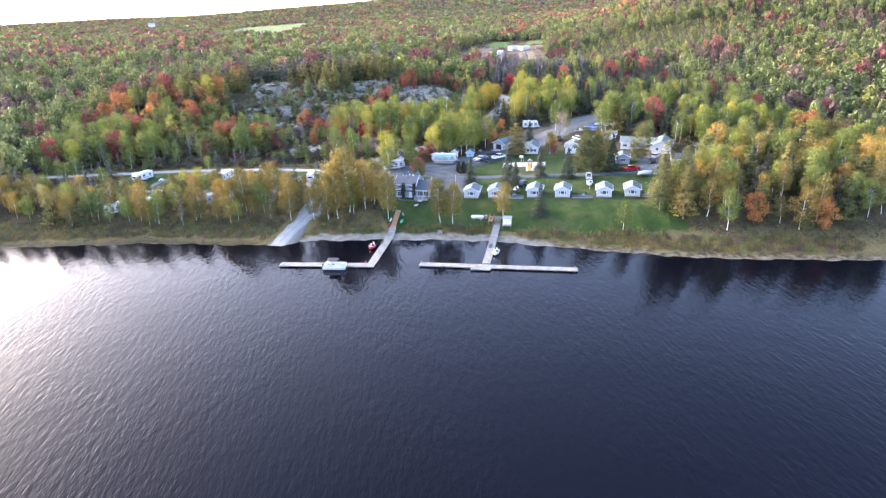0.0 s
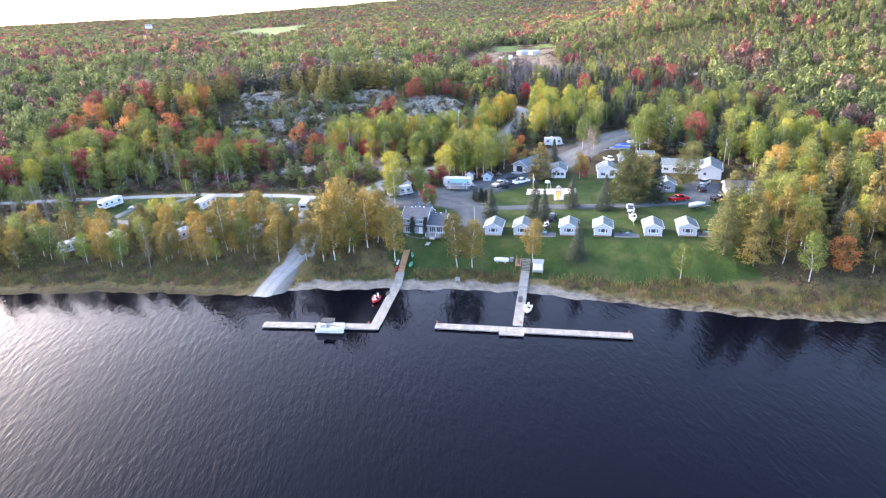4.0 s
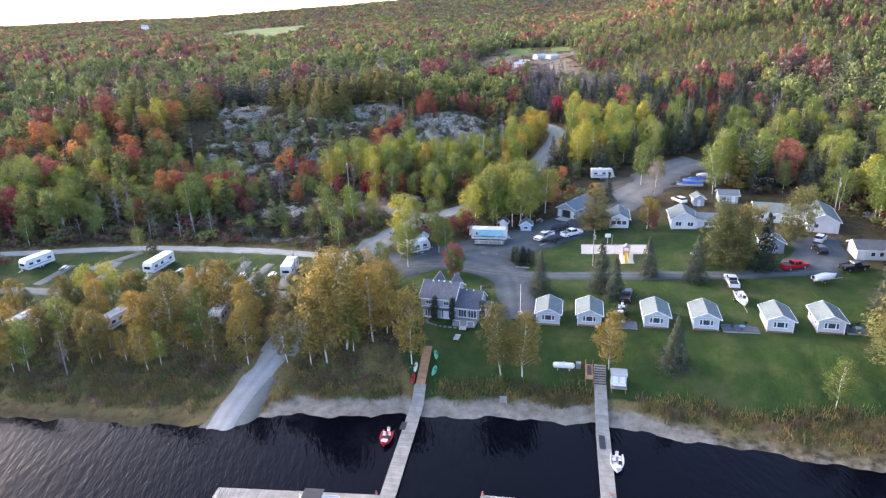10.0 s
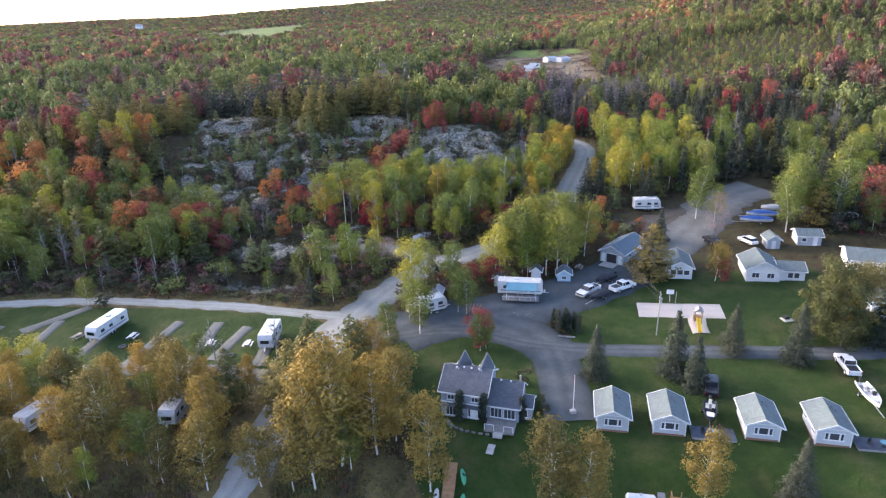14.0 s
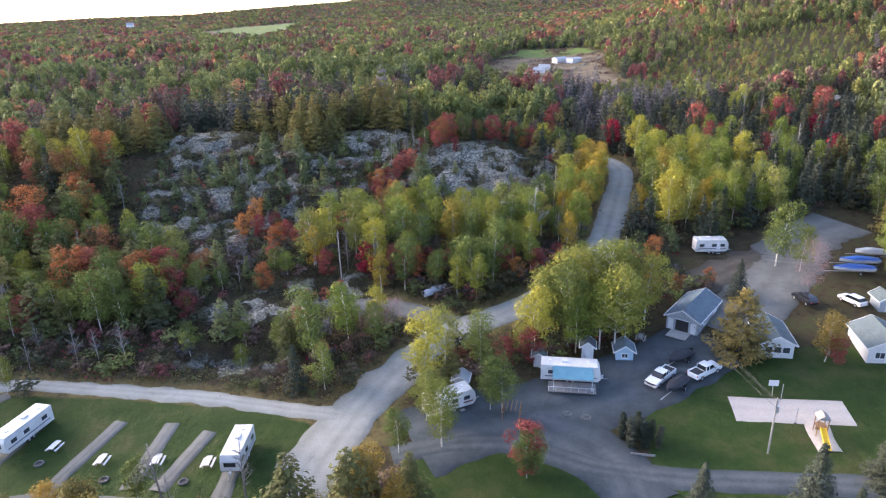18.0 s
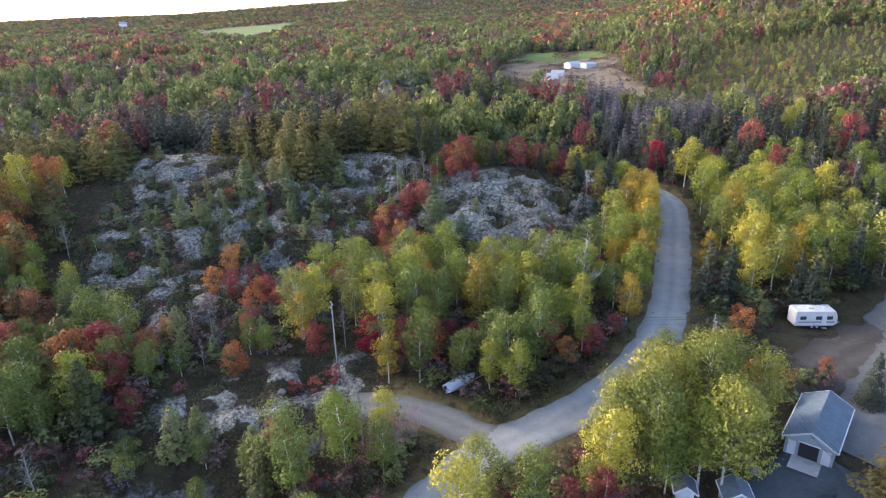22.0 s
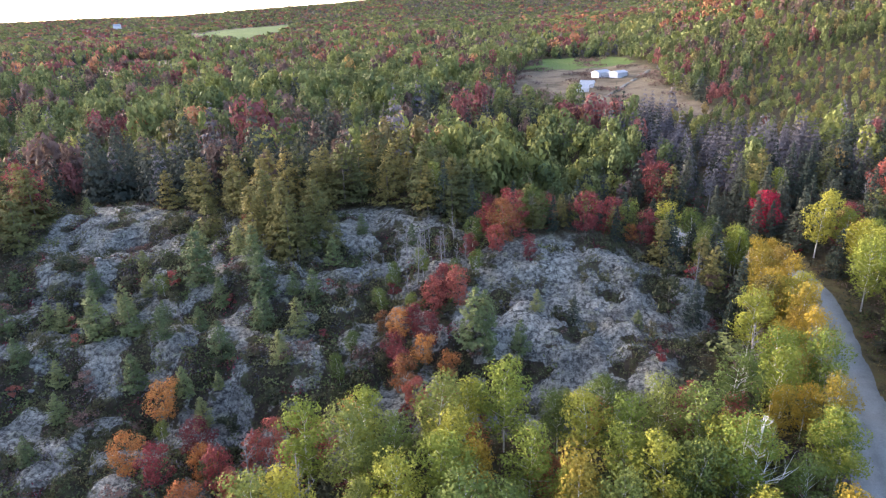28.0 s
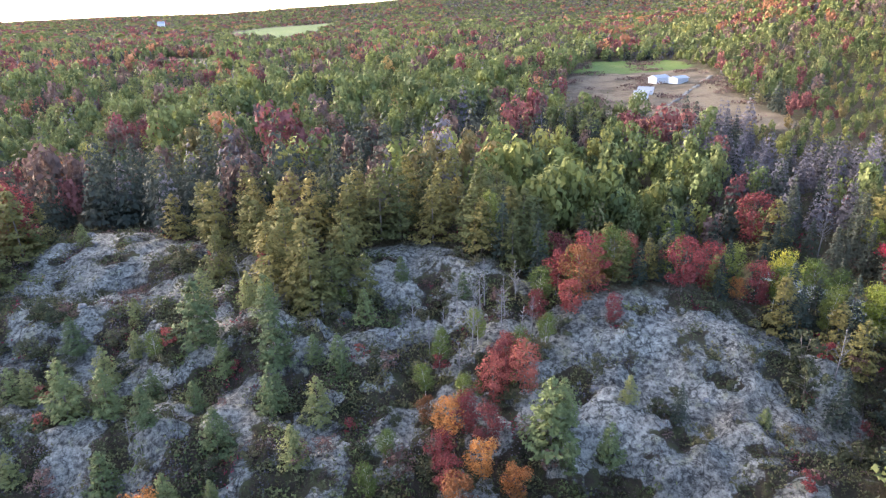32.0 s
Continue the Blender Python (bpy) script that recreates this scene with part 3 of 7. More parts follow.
def bare(rng, h=10.0, w=2.0, twigs=84):
    """A leafless tree: a leaning stem and many thin rising branches."""
    segs = [((0, 0, -0.3, 0.014 * h), (0.02 * h, 0, 0.5 * h, 0.009 * h)), ((0.02 * h, 0, 0.5 * h, 0.009 * h), (0.03 * h, 0.02 * h, h, 0.012))]
    for _ in range(twigs // 3):
        u, th = rng.uniform(0.3, 0.95), rng.uniform(0, 6.28)
        L = w * (1.1 - u) * rng.uniform(0.7, 1.3)
        a = np.array([0.025 * h, 0.01 * h, u * h])
        b = a + (L * math.cos(th), L * math.sin(th), L * rng.uniform(0.5, 1.3))
        segs.append(((*a, 0.045), (*b, 0.015)))
        for _ in range(3):
            f = rng.uniform(0.3, 1)
            c = a + (b - a) * f
            d = c + rng.normal(size=3) * (0.35 * L, 0.35 * L, 0.25 * L) + (0, 0, 0.3 * L)
            segs.append(((*c, 0.022), (*d, 0.008)))
    return segs


def tree_kind(name, label, crown_mat, bark, shape, trunk_label="", n=3, seed=0, up=0.4, category="tree", aspect=0.7, **kw):
    """A few different trees of one kind, kept far under the ground's edge as patterns to be copied."""
    made = []
    for i in range(n):
        rng = np.random.RandomState(seed * 100 + i)
        top = tagged(new(name), label, category)
        if shape is bare:
            V, F = rods(bare(rng, **kw), 4)
            ob = new("trunk", fast_mesh(name + "_branches", V, F, bark))
            ob.parent = top
        else:
            C, D, sz, segs = shape(rng, **kw)
            V, F = rods(segs, 4)
            t = new("trunk", fast_mesh(name + "_trunk", V, F, bark))
            t.parent = top
            V, F = leaves_at(C, D, sz, rng, up, aspect)
            c = new("crown", fast_mesh(name + "_crown", V, F, crown_mat))
            c.parent = top
        made.append(top)
    return made


PATTERN, USED = {}, {}


def kind_of(key, *args, **kw):
    PATTERN[key], USED[key] = tree_kind(*args, **kw), 0


kind_of("birch", "birch_tree", "slender birch with light green leaves and a pale trunk", LEAVES["green"], BIRCH, broadleaf, n=4, seed=1, w=2.5, low=0.28, clumps=24, leaves=180, leaf=0.2, puffy=0.115)
kind_of("lime", "aspen_tree", "aspen turning lime yellow, with a pale trunk", LEAVES["lime"], BIRCH, broadleaf, n=4, seed=2, w=2.4, low=0.3, clumps=24, leaves=180, leaf=0.2, puffy=0.11)
kind_of("aspen", "aspen_tree", "tall aspen in yellowing green leaves, with a pale trunk", LEAVES["aspen"], BIRCH, broadleaf, n=4, seed=22, w=2.8, low=0.3, clumps=36, leaves=190, leaf=0.17, puffy=0.11)
kind_of("gold", "poplar_tree", "poplar in golden brown autumn leaves", LEAVES["gold"], BIRCH, broadleaf, n=4, seed=3, w=2.4, low=0.26, clumps=24, leaves=160, leaf=0.21, puffy=0.105)
kind_of("poplar", "poplar_tree", "tall airy poplar in golden brown autumn leaves", LEAVES["gold"], BIRCH, broadleaf, n=4, seed=23, w=2.5, low=0.24, clumps=36, leaves=140, leaf=0.2, puffy=0.1)
kind_of("yellow", "yellow_birch", "slim birch in bright yellow autumn leaves", LEAVES["yellow"], BIRCH, broadleaf, n=3, seed=4, w=2.3, low=0.24, clumps=22, leaves=180, leaf=0.2, puffy=0.11)
kind_of("red", "maple_tree", "small maple in red autumn leaves", LEAVES["red"], BARK, broadleaf, n=3, seed=5, w=3.5, low=0.14, clumps=20, leaves=150, leaf=0.28, puffy=0.13)
kind_of("crimson", "crimson_maple", "round maple in deep crimson leaves", LEAVES["crimson"], BARK, broadleaf, n=2, seed=6, w=3.4, low=0.1, clumps=24, leaves=150, leaf=0.28, puffy=0.13)
kind_of("orange", "orange_maple", "maple with leaves turning orange", LEAVES["orange"], BARK, broadleaf, n=3, seed=7, w=3.4, low=0.14, clumps=20, leaves=150, leaf=0.28, puffy=0.13)
kind_of("pine", "pine_tree", "white pine with olive green tiers of needles", LEAVES["pine"], BARK, conifer, n=4, seed=8, w=3.3, levels=13, arms=7, tufts=22, size=0.5, power=0.62, droop=-0.12, gaps=0.15, up=0.9)
kind_of("spruce", "spruce_tree", "dense dark green conical spruce", LEAVES["spruce"], BARK, conifer, n=3, seed=9, w=3.0, levels=18, arms=9, tufts=9, size=0.48, power=0.9, droop=0.25, low=0.04, up=0.6)
kind_of("young", "young_pine", "bushy young pine with fresh green needles", LEAVES["young"], BARK, conifer, n=4, seed=16, w=3.6, levels=11, arms=8, tufts=22, size=0.55, power=0.7, droop=-0.15, gaps=0.08, low=0.05, up=0.9)
kind_of("dead", "bare_tree", "leafless grey tree with thin branches", None, DEAD, bare, n=3, seed=10)
kind_of("snag", "dead_birch", "bleached leafless birch with white branches", None, BIRCH, bare, n=1, seed=27, w=2.8, twigs=96)
kind_of("shrub", "shrub", "rounded dark green shrub", LEAVES["olive"], BARK, broadleaf, n=4, seed=11, h=3.0, w=1.5, low=0.12, clumps=12, leaves=45, leaf=0.24, stems=2, puffy=0.16, category="shrub")
kind_of("russet", "shrub", "russet and grey twiggy shrub", LEAVES["russet"], BARK, broadleaf, n=3, seed=12, h=3.0, w=1.5, low=0.12, clumps=12, leaves=34, leaf=0.2, stems=2, puffy=0.16, category="shrub")
kind_of("redbush", "red_shrub", "low shrub in red autumn leaves", LEAVES["red"], BARK, broadleaf, n=2, seed=13, h=3.0, w=1.4, low=0.1, clumps=10, leaves=45, leaf=0.24, stems=2, puffy=0.16, category="shrub")
kind_of("big", "broadleaf_tree", "large olive green broadleaf tree", LEAVES["pine"], BARK, broadleaf, n=2, seed=14, w=3.1, low=0.08, clumps=75, leaves=180, leaf=0.15, stems=2, puffy=0.085)
kind_of("twiggy", "bare_tree", "nearly leafless tree with peach grey twigs", LEAVES["peach"], DEAD, broadleaf, n=2, seed=19, w=2.4, low=0.25, clumps=40, leaves=70, leaf=0.1, stems=3, puffy=0.1)
kind_of("goldpine", "pine_tree", "broad pine with golden olive needles", LEAVES["bronze"], BARK, conifer, n=1, seed=20, w=4.2, levels=16, arms=9, tufts=34, size=0.42, power=0.6, droop=-0.1, gaps=0.05, low=0.06, up=0.9)
kind_of("fir", "spruce_tree", "dense dark green conical spruce on the lawn", LEAVES["spruce"], BARK, conifer, n=3, seed=24, w=2.9, levels=26, arms=12, tufts=15, size=0.32, power=0.95, droop=0.3, low=0.03, gaps=0.03, up=0.6)
kind_of("fir2", "fir_tree", "tall dark balsam fir in the woods", LEAVES["spruce"], BARK, conifer, n=3, seed=33, w=2.3, levels=20, arms=9, tufts=9, size=0.42, power=0.85, droop=0.25, low=0.06, up=0.6)
kind_of("tallpine", "pine_tree", "tall dense pine with dark olive needles near the shore", LEAVES["pine"], BARK, conifer, n=2, seed=41, w=2.7, levels=24, arms=9, tufts=34, size=0.2, power=0.6, droop=-0.05, gaps=0.1, low=0.1, up=0.8)
kind_of("cedar", "cedar_tree", "narrow columnar green cedar", LEAVES["spruce"], BARK, broadleaf, n=2, seed=15, w=0.9, low=0.03, clumps=26, leaves=70, leaf=0.42)


def plant(key, x, y, h, sink=0.0, wide=1.0):
    """Plants a tree of a kind, h metres high."""
    p = PATTERN[key][USED[key] % len(PATTERN[key])]
    USED[key] += 1
    base = 3.0 if key in ("shrub", "russet", "redbush") else 10.0
    f = h / base
    m = Matrix.LocRotScale((x, y, float(ground_z(x, y)) - sink), Euler((0, 0, RNG.uniform(0, 6.28))), (f * wide, f * wide, f))
    first = USED[key] <= len(PATTERN[key])
    if first:
        p.matrix_basis = m
        return p
    return copy_thing(p, m @ Matrix.Diagonal([1 / v for v in p.scale] + [1]))


# single trees that stand out
def plant_group(key, places):
    for x, y, h in places:
        plant(key, x, y, h, 0.0, 1.05 if key == "fir" else 1.0)


plant_group("poplar", [(-9.3, 42, 17), (-5.9, 45.2, 20), (-12.2, 42.5, 14), (5.6, 39.4, 14.5), (-16.5, 43.9, 10), (-1, 46, 15), (-9, 49, 15), (2, 50, 13),
                       (20.6, 34.1, 13.5), (24.1, 33.1, 12.5), (38.7, 31.1, 11), (-23.4, 44, 12), (-37.3, 52, 14), (-29.7, 58.7, 13), (-48.5, 65.1, 10), (-52, 49.2, 7),
                       (-60.3, 65.8, 8.5), (-40, 60, 11), (-24, 52, 11), (-33, 64, 11), (-70, 58, 10), (-66, 50, 8), (-80, 62, 11)])
plant_group("aspen", [(-4.6, 44.2, 8.5), (-31.7, 49, 9.5), (31.2, 94, 15), (37.5, 90, 15), (33, 98, 15), (40, 98, 15), (37, 104, 13), (43, 102, 13.5),
                     (41, 94, 12), (46, 98, 12), (7.7, 74.3, 10), (-15.6, 103.7, 7), (-22.3, 101.3, 5),
                     (-58.7, 101.1, 6), (68.7, 15.3, 8.5)])
plant_group("birch", [(6.3, 80.1, 8), (15.5, 80.5, 9), (17, 79.5, 8.5), (2, 74.3, 7), (23, 92, 6), (77, 109, 13), (80, 106, 9),
                      (95, 101, 14), (99, 103, 15), (92, 97, 13), (104, 98, 15)])
plant_group("fir", [(33.1, 55.1, 9.5), (45.1, 53.6, 11), (46.5, 49.5, 8.8), (56.5, 56.8, 9), (64.5, 52.3, 10), (48.9, 28.4, 9.7), (79.7, 53.5, 12.4), (64, 100, 8)])
plant_group("pine", [(-12.8, 55.4, 13), (-10, 60, 14), (-7.5, 57, 11), (-4, 62, 12), (-16, 58, 9)])
plant_group("tallpine", [(80, 18, 16), (85, 14, 15), (83, 22, 18), (87, 19, 16), (90, 24, 15)])
plant_group("young", [(-15.6, 176.9, 7.5), (-15, 170.4, 6.4), (-25.5, 181.7, 9.5), (14.3, 161.7, 9), (-37.6, 171.5, 7.6), (-39.1, 159.1, 4.7), (-51.8, 211.7, 4.6), (-26.4, 110.1, 8),
                      (-23.5, 111, 7), (-15.7, 105.7, 6.5), (-12.5, 106, 5)])
plant_group("goldpine", [(54.9, 84, 12)])
plant_group("pine", [(-2.9, 65, 9.5), (2.8, 64.9, 8), (9, 84, 6), (11, 87, 6.5), (-13, 190.1, 13), (-9.5, 189.4, 9), (-26.7, 197.6, 8.4),
                     (-12, 187, 11), (-16, 194, 12), (-8, 194, 10), (-18, 191, 11), (-5, 190, 8)])
plant_group("young", [(8.3, 187.6, 3.8), (-22, 178, 5), (-30, 176, 4.5), (-34, 183, 4), (-24, 172, 4), (-28, 168, 5), (-33, 171, 6), (-20, 186, 5),
                      (-27, 190, 7), (0, 193, 4), (-44, 176, 5), (-47, 168, 4.5), (-41, 165, 4), (-52, 176, 5), (16, 163.5, 6)])
plant_group("yellow", [(49.5, 138.5, 10), (55.5, 150.5, 10.5), (58.2, 156.1, 11), (63.2, 165.6, 10), (67, 176.5, 8)])
plant_group("lime", [(46.2, 132.6, 10), (52.5, 144.6, 11), (60.8, 161, 10), (57, 160, 9)])
plant_group("gold", [(65.5, 171, 9), (62, 170, 9)])
plant_group("pine", [(12, 196, 9), (16, 193, 8), (24, 191, 7), (30.5, 188.5, 6), (35, 190, 7), (44, 188, 6)])
plant_group("birch", [(14, 200, 9), (20, 196, 8), (27, 196, 8), (33, 196, 9), (40, 194, 8), (48, 192, 9), (52, 186, 7)])
plant_group("crimson", [(7.3, 125.6, 5), (-44.1, 132.6, 6)])
plant_group("orange", [(-21, 126, 6), (-34.9, 130.5, 7), (28.4, 117.5, 5), (4, 156, 6), (7, 160, 5), (23, 183, 8), (26, 146, 5.5),
                       (-26, 158, 6.3), (9, 152, 5)])
plant_group("red", [(6, 166, 5), (8, 163, 5.5), (3, 162, 4.5), (13, 169, 6), (5, 153, 5), (26, 178, 4), (17, 181, 4.5), (21, 180, 5)])
plant_group("orange", [(4, 165, 5), (10, 158, 4.5), (2, 168, 4)])
plant_group("red", [(-24, 146, 5.5), (-18, 147, 6), (-12, 150, 5), (-6, 148, 5), (-16, 144, 5)])
plant_group("orange", [(-28, 149, 6), (-3, 150, 5), (-9, 152, 4.5), (-20, 149, 5)])
plant_group("crimson", [(131, 14, 9), (137, 183, 8), (-0.4, 127.5, 6.5), (77, 194, 9), (125, 158, 9)])
plant_group("red", [(8.6, 124.9, 5.5), (5, 126.5, 6), (12, 126, 5), (-38, 124, 8), (11.4, 171.5, 6), (9.5, 169, 6), (3.3, 158.5, 4.6),
                    (21, 186, 6), (-14, 149, 5.5), (-10, 146, 5), (-21, 152, 6), (12, 174, 5), (20, 91, 5),
                    (24, 90.5, 6)])
plant_group("twiggy", [(75, 97, 11), (1.5, 103.4, 8), (3.6, 105, 6.5), (-0.8, 105, 6)])
plant_group("gold", [(66.4, 80.3, 8.5), (68, 81.5, 7)])
plant_group("red", [(67.6, 79.6, 5)])
plant_group("red", [(17.5, 67.7, 7.5)])
plant_group("birch", [(17.2, 66.8, 7), (18.3, 67.2, 6.5)])
plant_group("orange", [(117.5, 2, 9), (119.5, 4, 7)])
plant_group("dead", [(10, 183, 7), (5, 180, 7), (13, 182, 6), (7, 184, 6.5), (3, 178, 6), (11, 186, 6), (16, 179, 6), (1, 182, 6), (15, 185, 6)])
plant_group("birch", [(9, 178, 5), (13, 173, 5.5), (4, 175, 5), (17, 176, 4.5), (6, 169, 4.5), (2, 171, 4.5), (18, 184, 6), (24, 187, 6)])
plant_group("young", [(-20, 165, 6), (-31, 163, 5.5), (-12, 163, 5), (-36, 178, 6), (-8, 176, 5), (-42, 184, 5.5), (-24, 160, 4.5), (-17, 182, 6.5), (-48, 160, 5),
                      (-5, 183, 5), (24, 166, 3.5), (20, 160, 5), (38, 163, 3), (-10, 169, 6)])
plant_group("shrub", [(33, 172, 1.8), (40, 170, 2.2), (27, 176, 1.6), (36, 181, 1.6), (43, 175, 2.0), (30, 160, 2.4), (22, 171, 2.4), (39, 161, 2.2)])
plant_group("snag", [(35.3, 131.2, 13)])
plant_group("redbush", [(-12, 119.5, 2.6), (-9, 121, 2.4), (-6, 121.5, 2.8), (3, 122, 2.8), (6, 123, 3), (10, 122.5, 2.6), (14, 121.5, 2.8), (18, 121, 2.4), (22, 120, 2.6), (26, 121, 2.8)])
plant_group("big", [(93.6, 64.2, 13), (73.7, 54.5, 15), (76.5, 56.5, 14), (70, 57, 12.5)])
plant_group("cedar", [(31.1, 71.0, 3.6), (32.8, 70.5, 3.6), (34.6, 70.0, 3.4), (35.0, 68.5, 3.6), (31.6, 72.4, 3.2), (33.4, 71.9, 3.3), (31.6, 69.4, 4.5), (33.3, 68.9, 4.4), (10.9, 49.4, 5.1), (14.3, 48.6, 5.0), (19.7, 47.6, 4)])
plant_group("dead", [(-2.5, 112, 6), (8, 176, 7), (12, 178, 7), (9, 181, 7.5), (14, 176, 6),
                     (6, 172, 6), (104, 46, 9), (49, 168, 7)])
plant_group("shrub", [(22, 112, 3.5), (19.5, 110.5, 3), (24.5, 113.5, 3.6), (27, 116, 3), (22, 56, 3), (23, 49, 2.6), (30.0, 168, 1.6), (27, 165, 2.2),
                      (36.6, 167.6, 1.6), (44, 166, 5), (46, 170, 5), (16, 108, 2.5)])
plant_group("birch", [(64, 181, 8), (61.5, 186, 8), (66, 177, 7), (58.4, 187, 9), (57, 181, 8), (38, 190, 7), (30, 190, 8), (46, 190, 7)])
plant_group("red", [(41, 190, 3.6), (52, 188, 4)])
plant_group("orange", [(27, 190, 4), (47, 187, 3.5)])
plant_group("spruce", [(46.8, 163.6, 7), (28.8, 164, 4.5), (36.5, 190, 7)])
plant_group("russet", [(-2, 103, 4), (-4, 101, 3.5)])


def scatter(x0, x1, y0, y1, step, rng, wobble=0.45):
    xs, ys = np.meshgrid(np.arange(x0, x1, step), np.arange(y0, y1, step))
    x = xs.ravel() + rng.uniform(-wobble, wobble, xs.size) * step
    y = ys.ravel() + rng.uniform(-wobble, wobble, xs.size) * step
    return x, y


rng = np.random.RandomState(29)
cx, cy = scatter(-95, -17, 43, 74, 4.1, rng)
for xi, yi in zip(cx, cy):
    q = rng.uniform()
    near_trailer = min(math.hypot(xi - a_, yi - b_) for a_, b_ in ((-51, 60), (-42, 60), (-30.5, 57), (-70, 62), (-79, 60)))
    if q < 0.14 or near_trailer < 4.2 or yi - float(shore_y(xi)) < 11 or float(near_line(xi, yi, GRAVEL)) < 5 or yi > 70 + 3 * q:
        continue
    plant("poplar" if q < 0.56 else "birch" if q < 0.68 else "lime" if q < 0.78 else "dead" if q < 0.87 else "pine" if q < 0.95 else "russet", xi, yi, rng.uniform(5.5, 10.5) if q < 0.95 else 3.0)


def clear_of(x, y, gap=1.5):
    ok = np.ones(np.shape(x), bool)
    for line, half in LANES:
        ok &= near_line(x, y, line) > half + gap
    ok &= inside(x, y, OPEN) < 0.5
    ok &= inside(x, y, CAMPLAWN) < 0.5
    ok &= inside(x, y, CAMPSITE) < 0.5
    ok &= inside(x, y, FIELD_BARN) < 0.5
    ok &= inside(x, y, FIELD_FAR) < 0.5
    ok &= inside(x, y, FIELD_WEST) < 0.5
    ok &= (y - shore_y(x)) > 9
    ok &= np.hypot(x - 68, y - 114) > 8
    return ok


NEAR_Y = 215.0
rng = np.random.RandomState(31)
x, y = scatter(-125, 165, -25, NEAR_Y, 4.7, rng)
s = y - shore_y(x)
keep = clear_of(x, y) & (x < 0.9 * (y + 145) + 5) & (x > -0.62 * (y + 145) - 5) & (inside(x, y, NEARROCK) + inside(x, y, NEARROCK_B) + inside(x, y, OUTCROP) < 0.5)
rocky = inside(x, y, KNOLL) > 0.5
keep &= ~rocky
mixv, hue = wave_noise(x, y, 45, 2), rng.uniform(0, 1, len(x))
SPECIES = collections.Counter()
for xi, yi, si, mv, hv in zip(x[keep], y[keep], s[keep], mixv[keep], hue[keep]):
    h = rng.uniform(7.5, 13.0)
    if yi < 80 and xi < 20:
        key = "gold" if hv < 0.7 else ("lime" if hv < 0.85 else "dead")
        h *= 0.8
        if si < 17 or hv > 0.97:
            continue
    elif yi < 70 and xi > 70:
        key = ("lime" if hv < 0.06 else "spruce" if hv < 0.24 else "pine" if hv < 0.48 else "gold" if hv < 0.76 else "birch" if hv < 0.97 else "orange")
        if si < 13:
            continue
    elif 42 < xi < 64 and 100 < yi < 125:
        key = "shrub" if hv < 0.45 else "young" if hv < 0.65 else "lime" if hv < 0.85 else "orange"
        h = rng.uniform(3, 5.5) if key != "shrub" else rng.uniform(2, 3.4)
    elif 40 < xi < 71 and 132 < yi < 182 and float(near_line(xi, yi, GRAVEL)) < 11 and yi > 1.55 * xi + 40:
        key = "yellow" if hv < 0.4 else "lime" if hv < 0.8 else "gold"
        h = rng.uniform(7.5, 10.5)
    elif -14 < xi < 56 and 116 < yi < 156:
        if yi > 147 and hv < 0.4:
            continue
        key = "birch" if hv < 0.33 else "lime" if hv < 0.70 else "yellow" if hv < 0.76 else "red" if hv < 0.86 else "orange" if hv < 0.93 else "dead"
        h = rng.uniform(8, 12.5) if key in ("birch", "lime", "yellow", "dead") else rng.uniform(4, 7)
    elif -38 < xi < 0 and 104 < yi < 144:
        key = "young" if hv < 0.24 else "red" if hv < 0.33 else "orange" if hv < 0.41 else "russet" if hv < 0.53 else "shrub" if hv < 0.68 else "birch" if hv < 0.86 else "lime" if hv < 0.94 else "dead"
        h = rng.uniform(4, 7.5) if key not in ("russet", "shrub") else rng.uniform(2, 3.2)
    elif xi < -20 and yi < 116:
        key = "dead" if hv < 0.36 else "birch" if hv < 0.5 else "russet" if hv < 0.74 else "fir2" if hv < 0.82 else "shrub"
        h = rng.uniform(6, 9) if key not in ("russet", "shrub") else rng.uniform(2, 3.5)
    elif xi < -10 and yi < 196:
        key = "birch" if hv < 0.42 + 0.15 * mv else "lime" if hv < 0.55 else "pine" if hv < 0.82 else "red" if hv < 0.85 else "orange" if hv < 0.90 else "spruce" if hv < 0.94 else "dead"
    elif xi > 58 and 128 < yi < 184 and xi < 90:
        key = "yellow" if hv < 0.14 else "lime" if hv < 0.58 else "birch" if hv < 0.85 else "spruce" if hv < 0.95 else "orange"
    elif xi > 50 and yi > 84:
        key = "birch" if hv < 0.24 + 0.16 * mv else "fir2" if hv < 0.62 else "spruce" if hv < 0.76 else "pine" if hv < 0.86 else "lime" if hv < 0.93 else "dead" if hv < 0.98 else "red"
    elif yi < 120:
        key = "birch" if hv < 0.5 else "lime" if hv < 0.75 else "shrub" if hv < 0.9 else "redbush"
        h = h if key in ("birch", "lime") else rng.uniform(1.6, 3)
    elif yi > 196 and xi < 30:
        key = "pine" if hv < 0.8 else "birch" if hv < 0.95 else "red"
        h = rng.uniform(8, 13)
    else:
        key = "pine" if hv < 0.35 else "birch" if hv < 0.62 else "red" if hv < 0.70 else "orange" if hv < 0.8 else "fir2"
        h *= 0.8
    if USED[key] >= 290:
        continue
    plant(key, xi, yi, h)

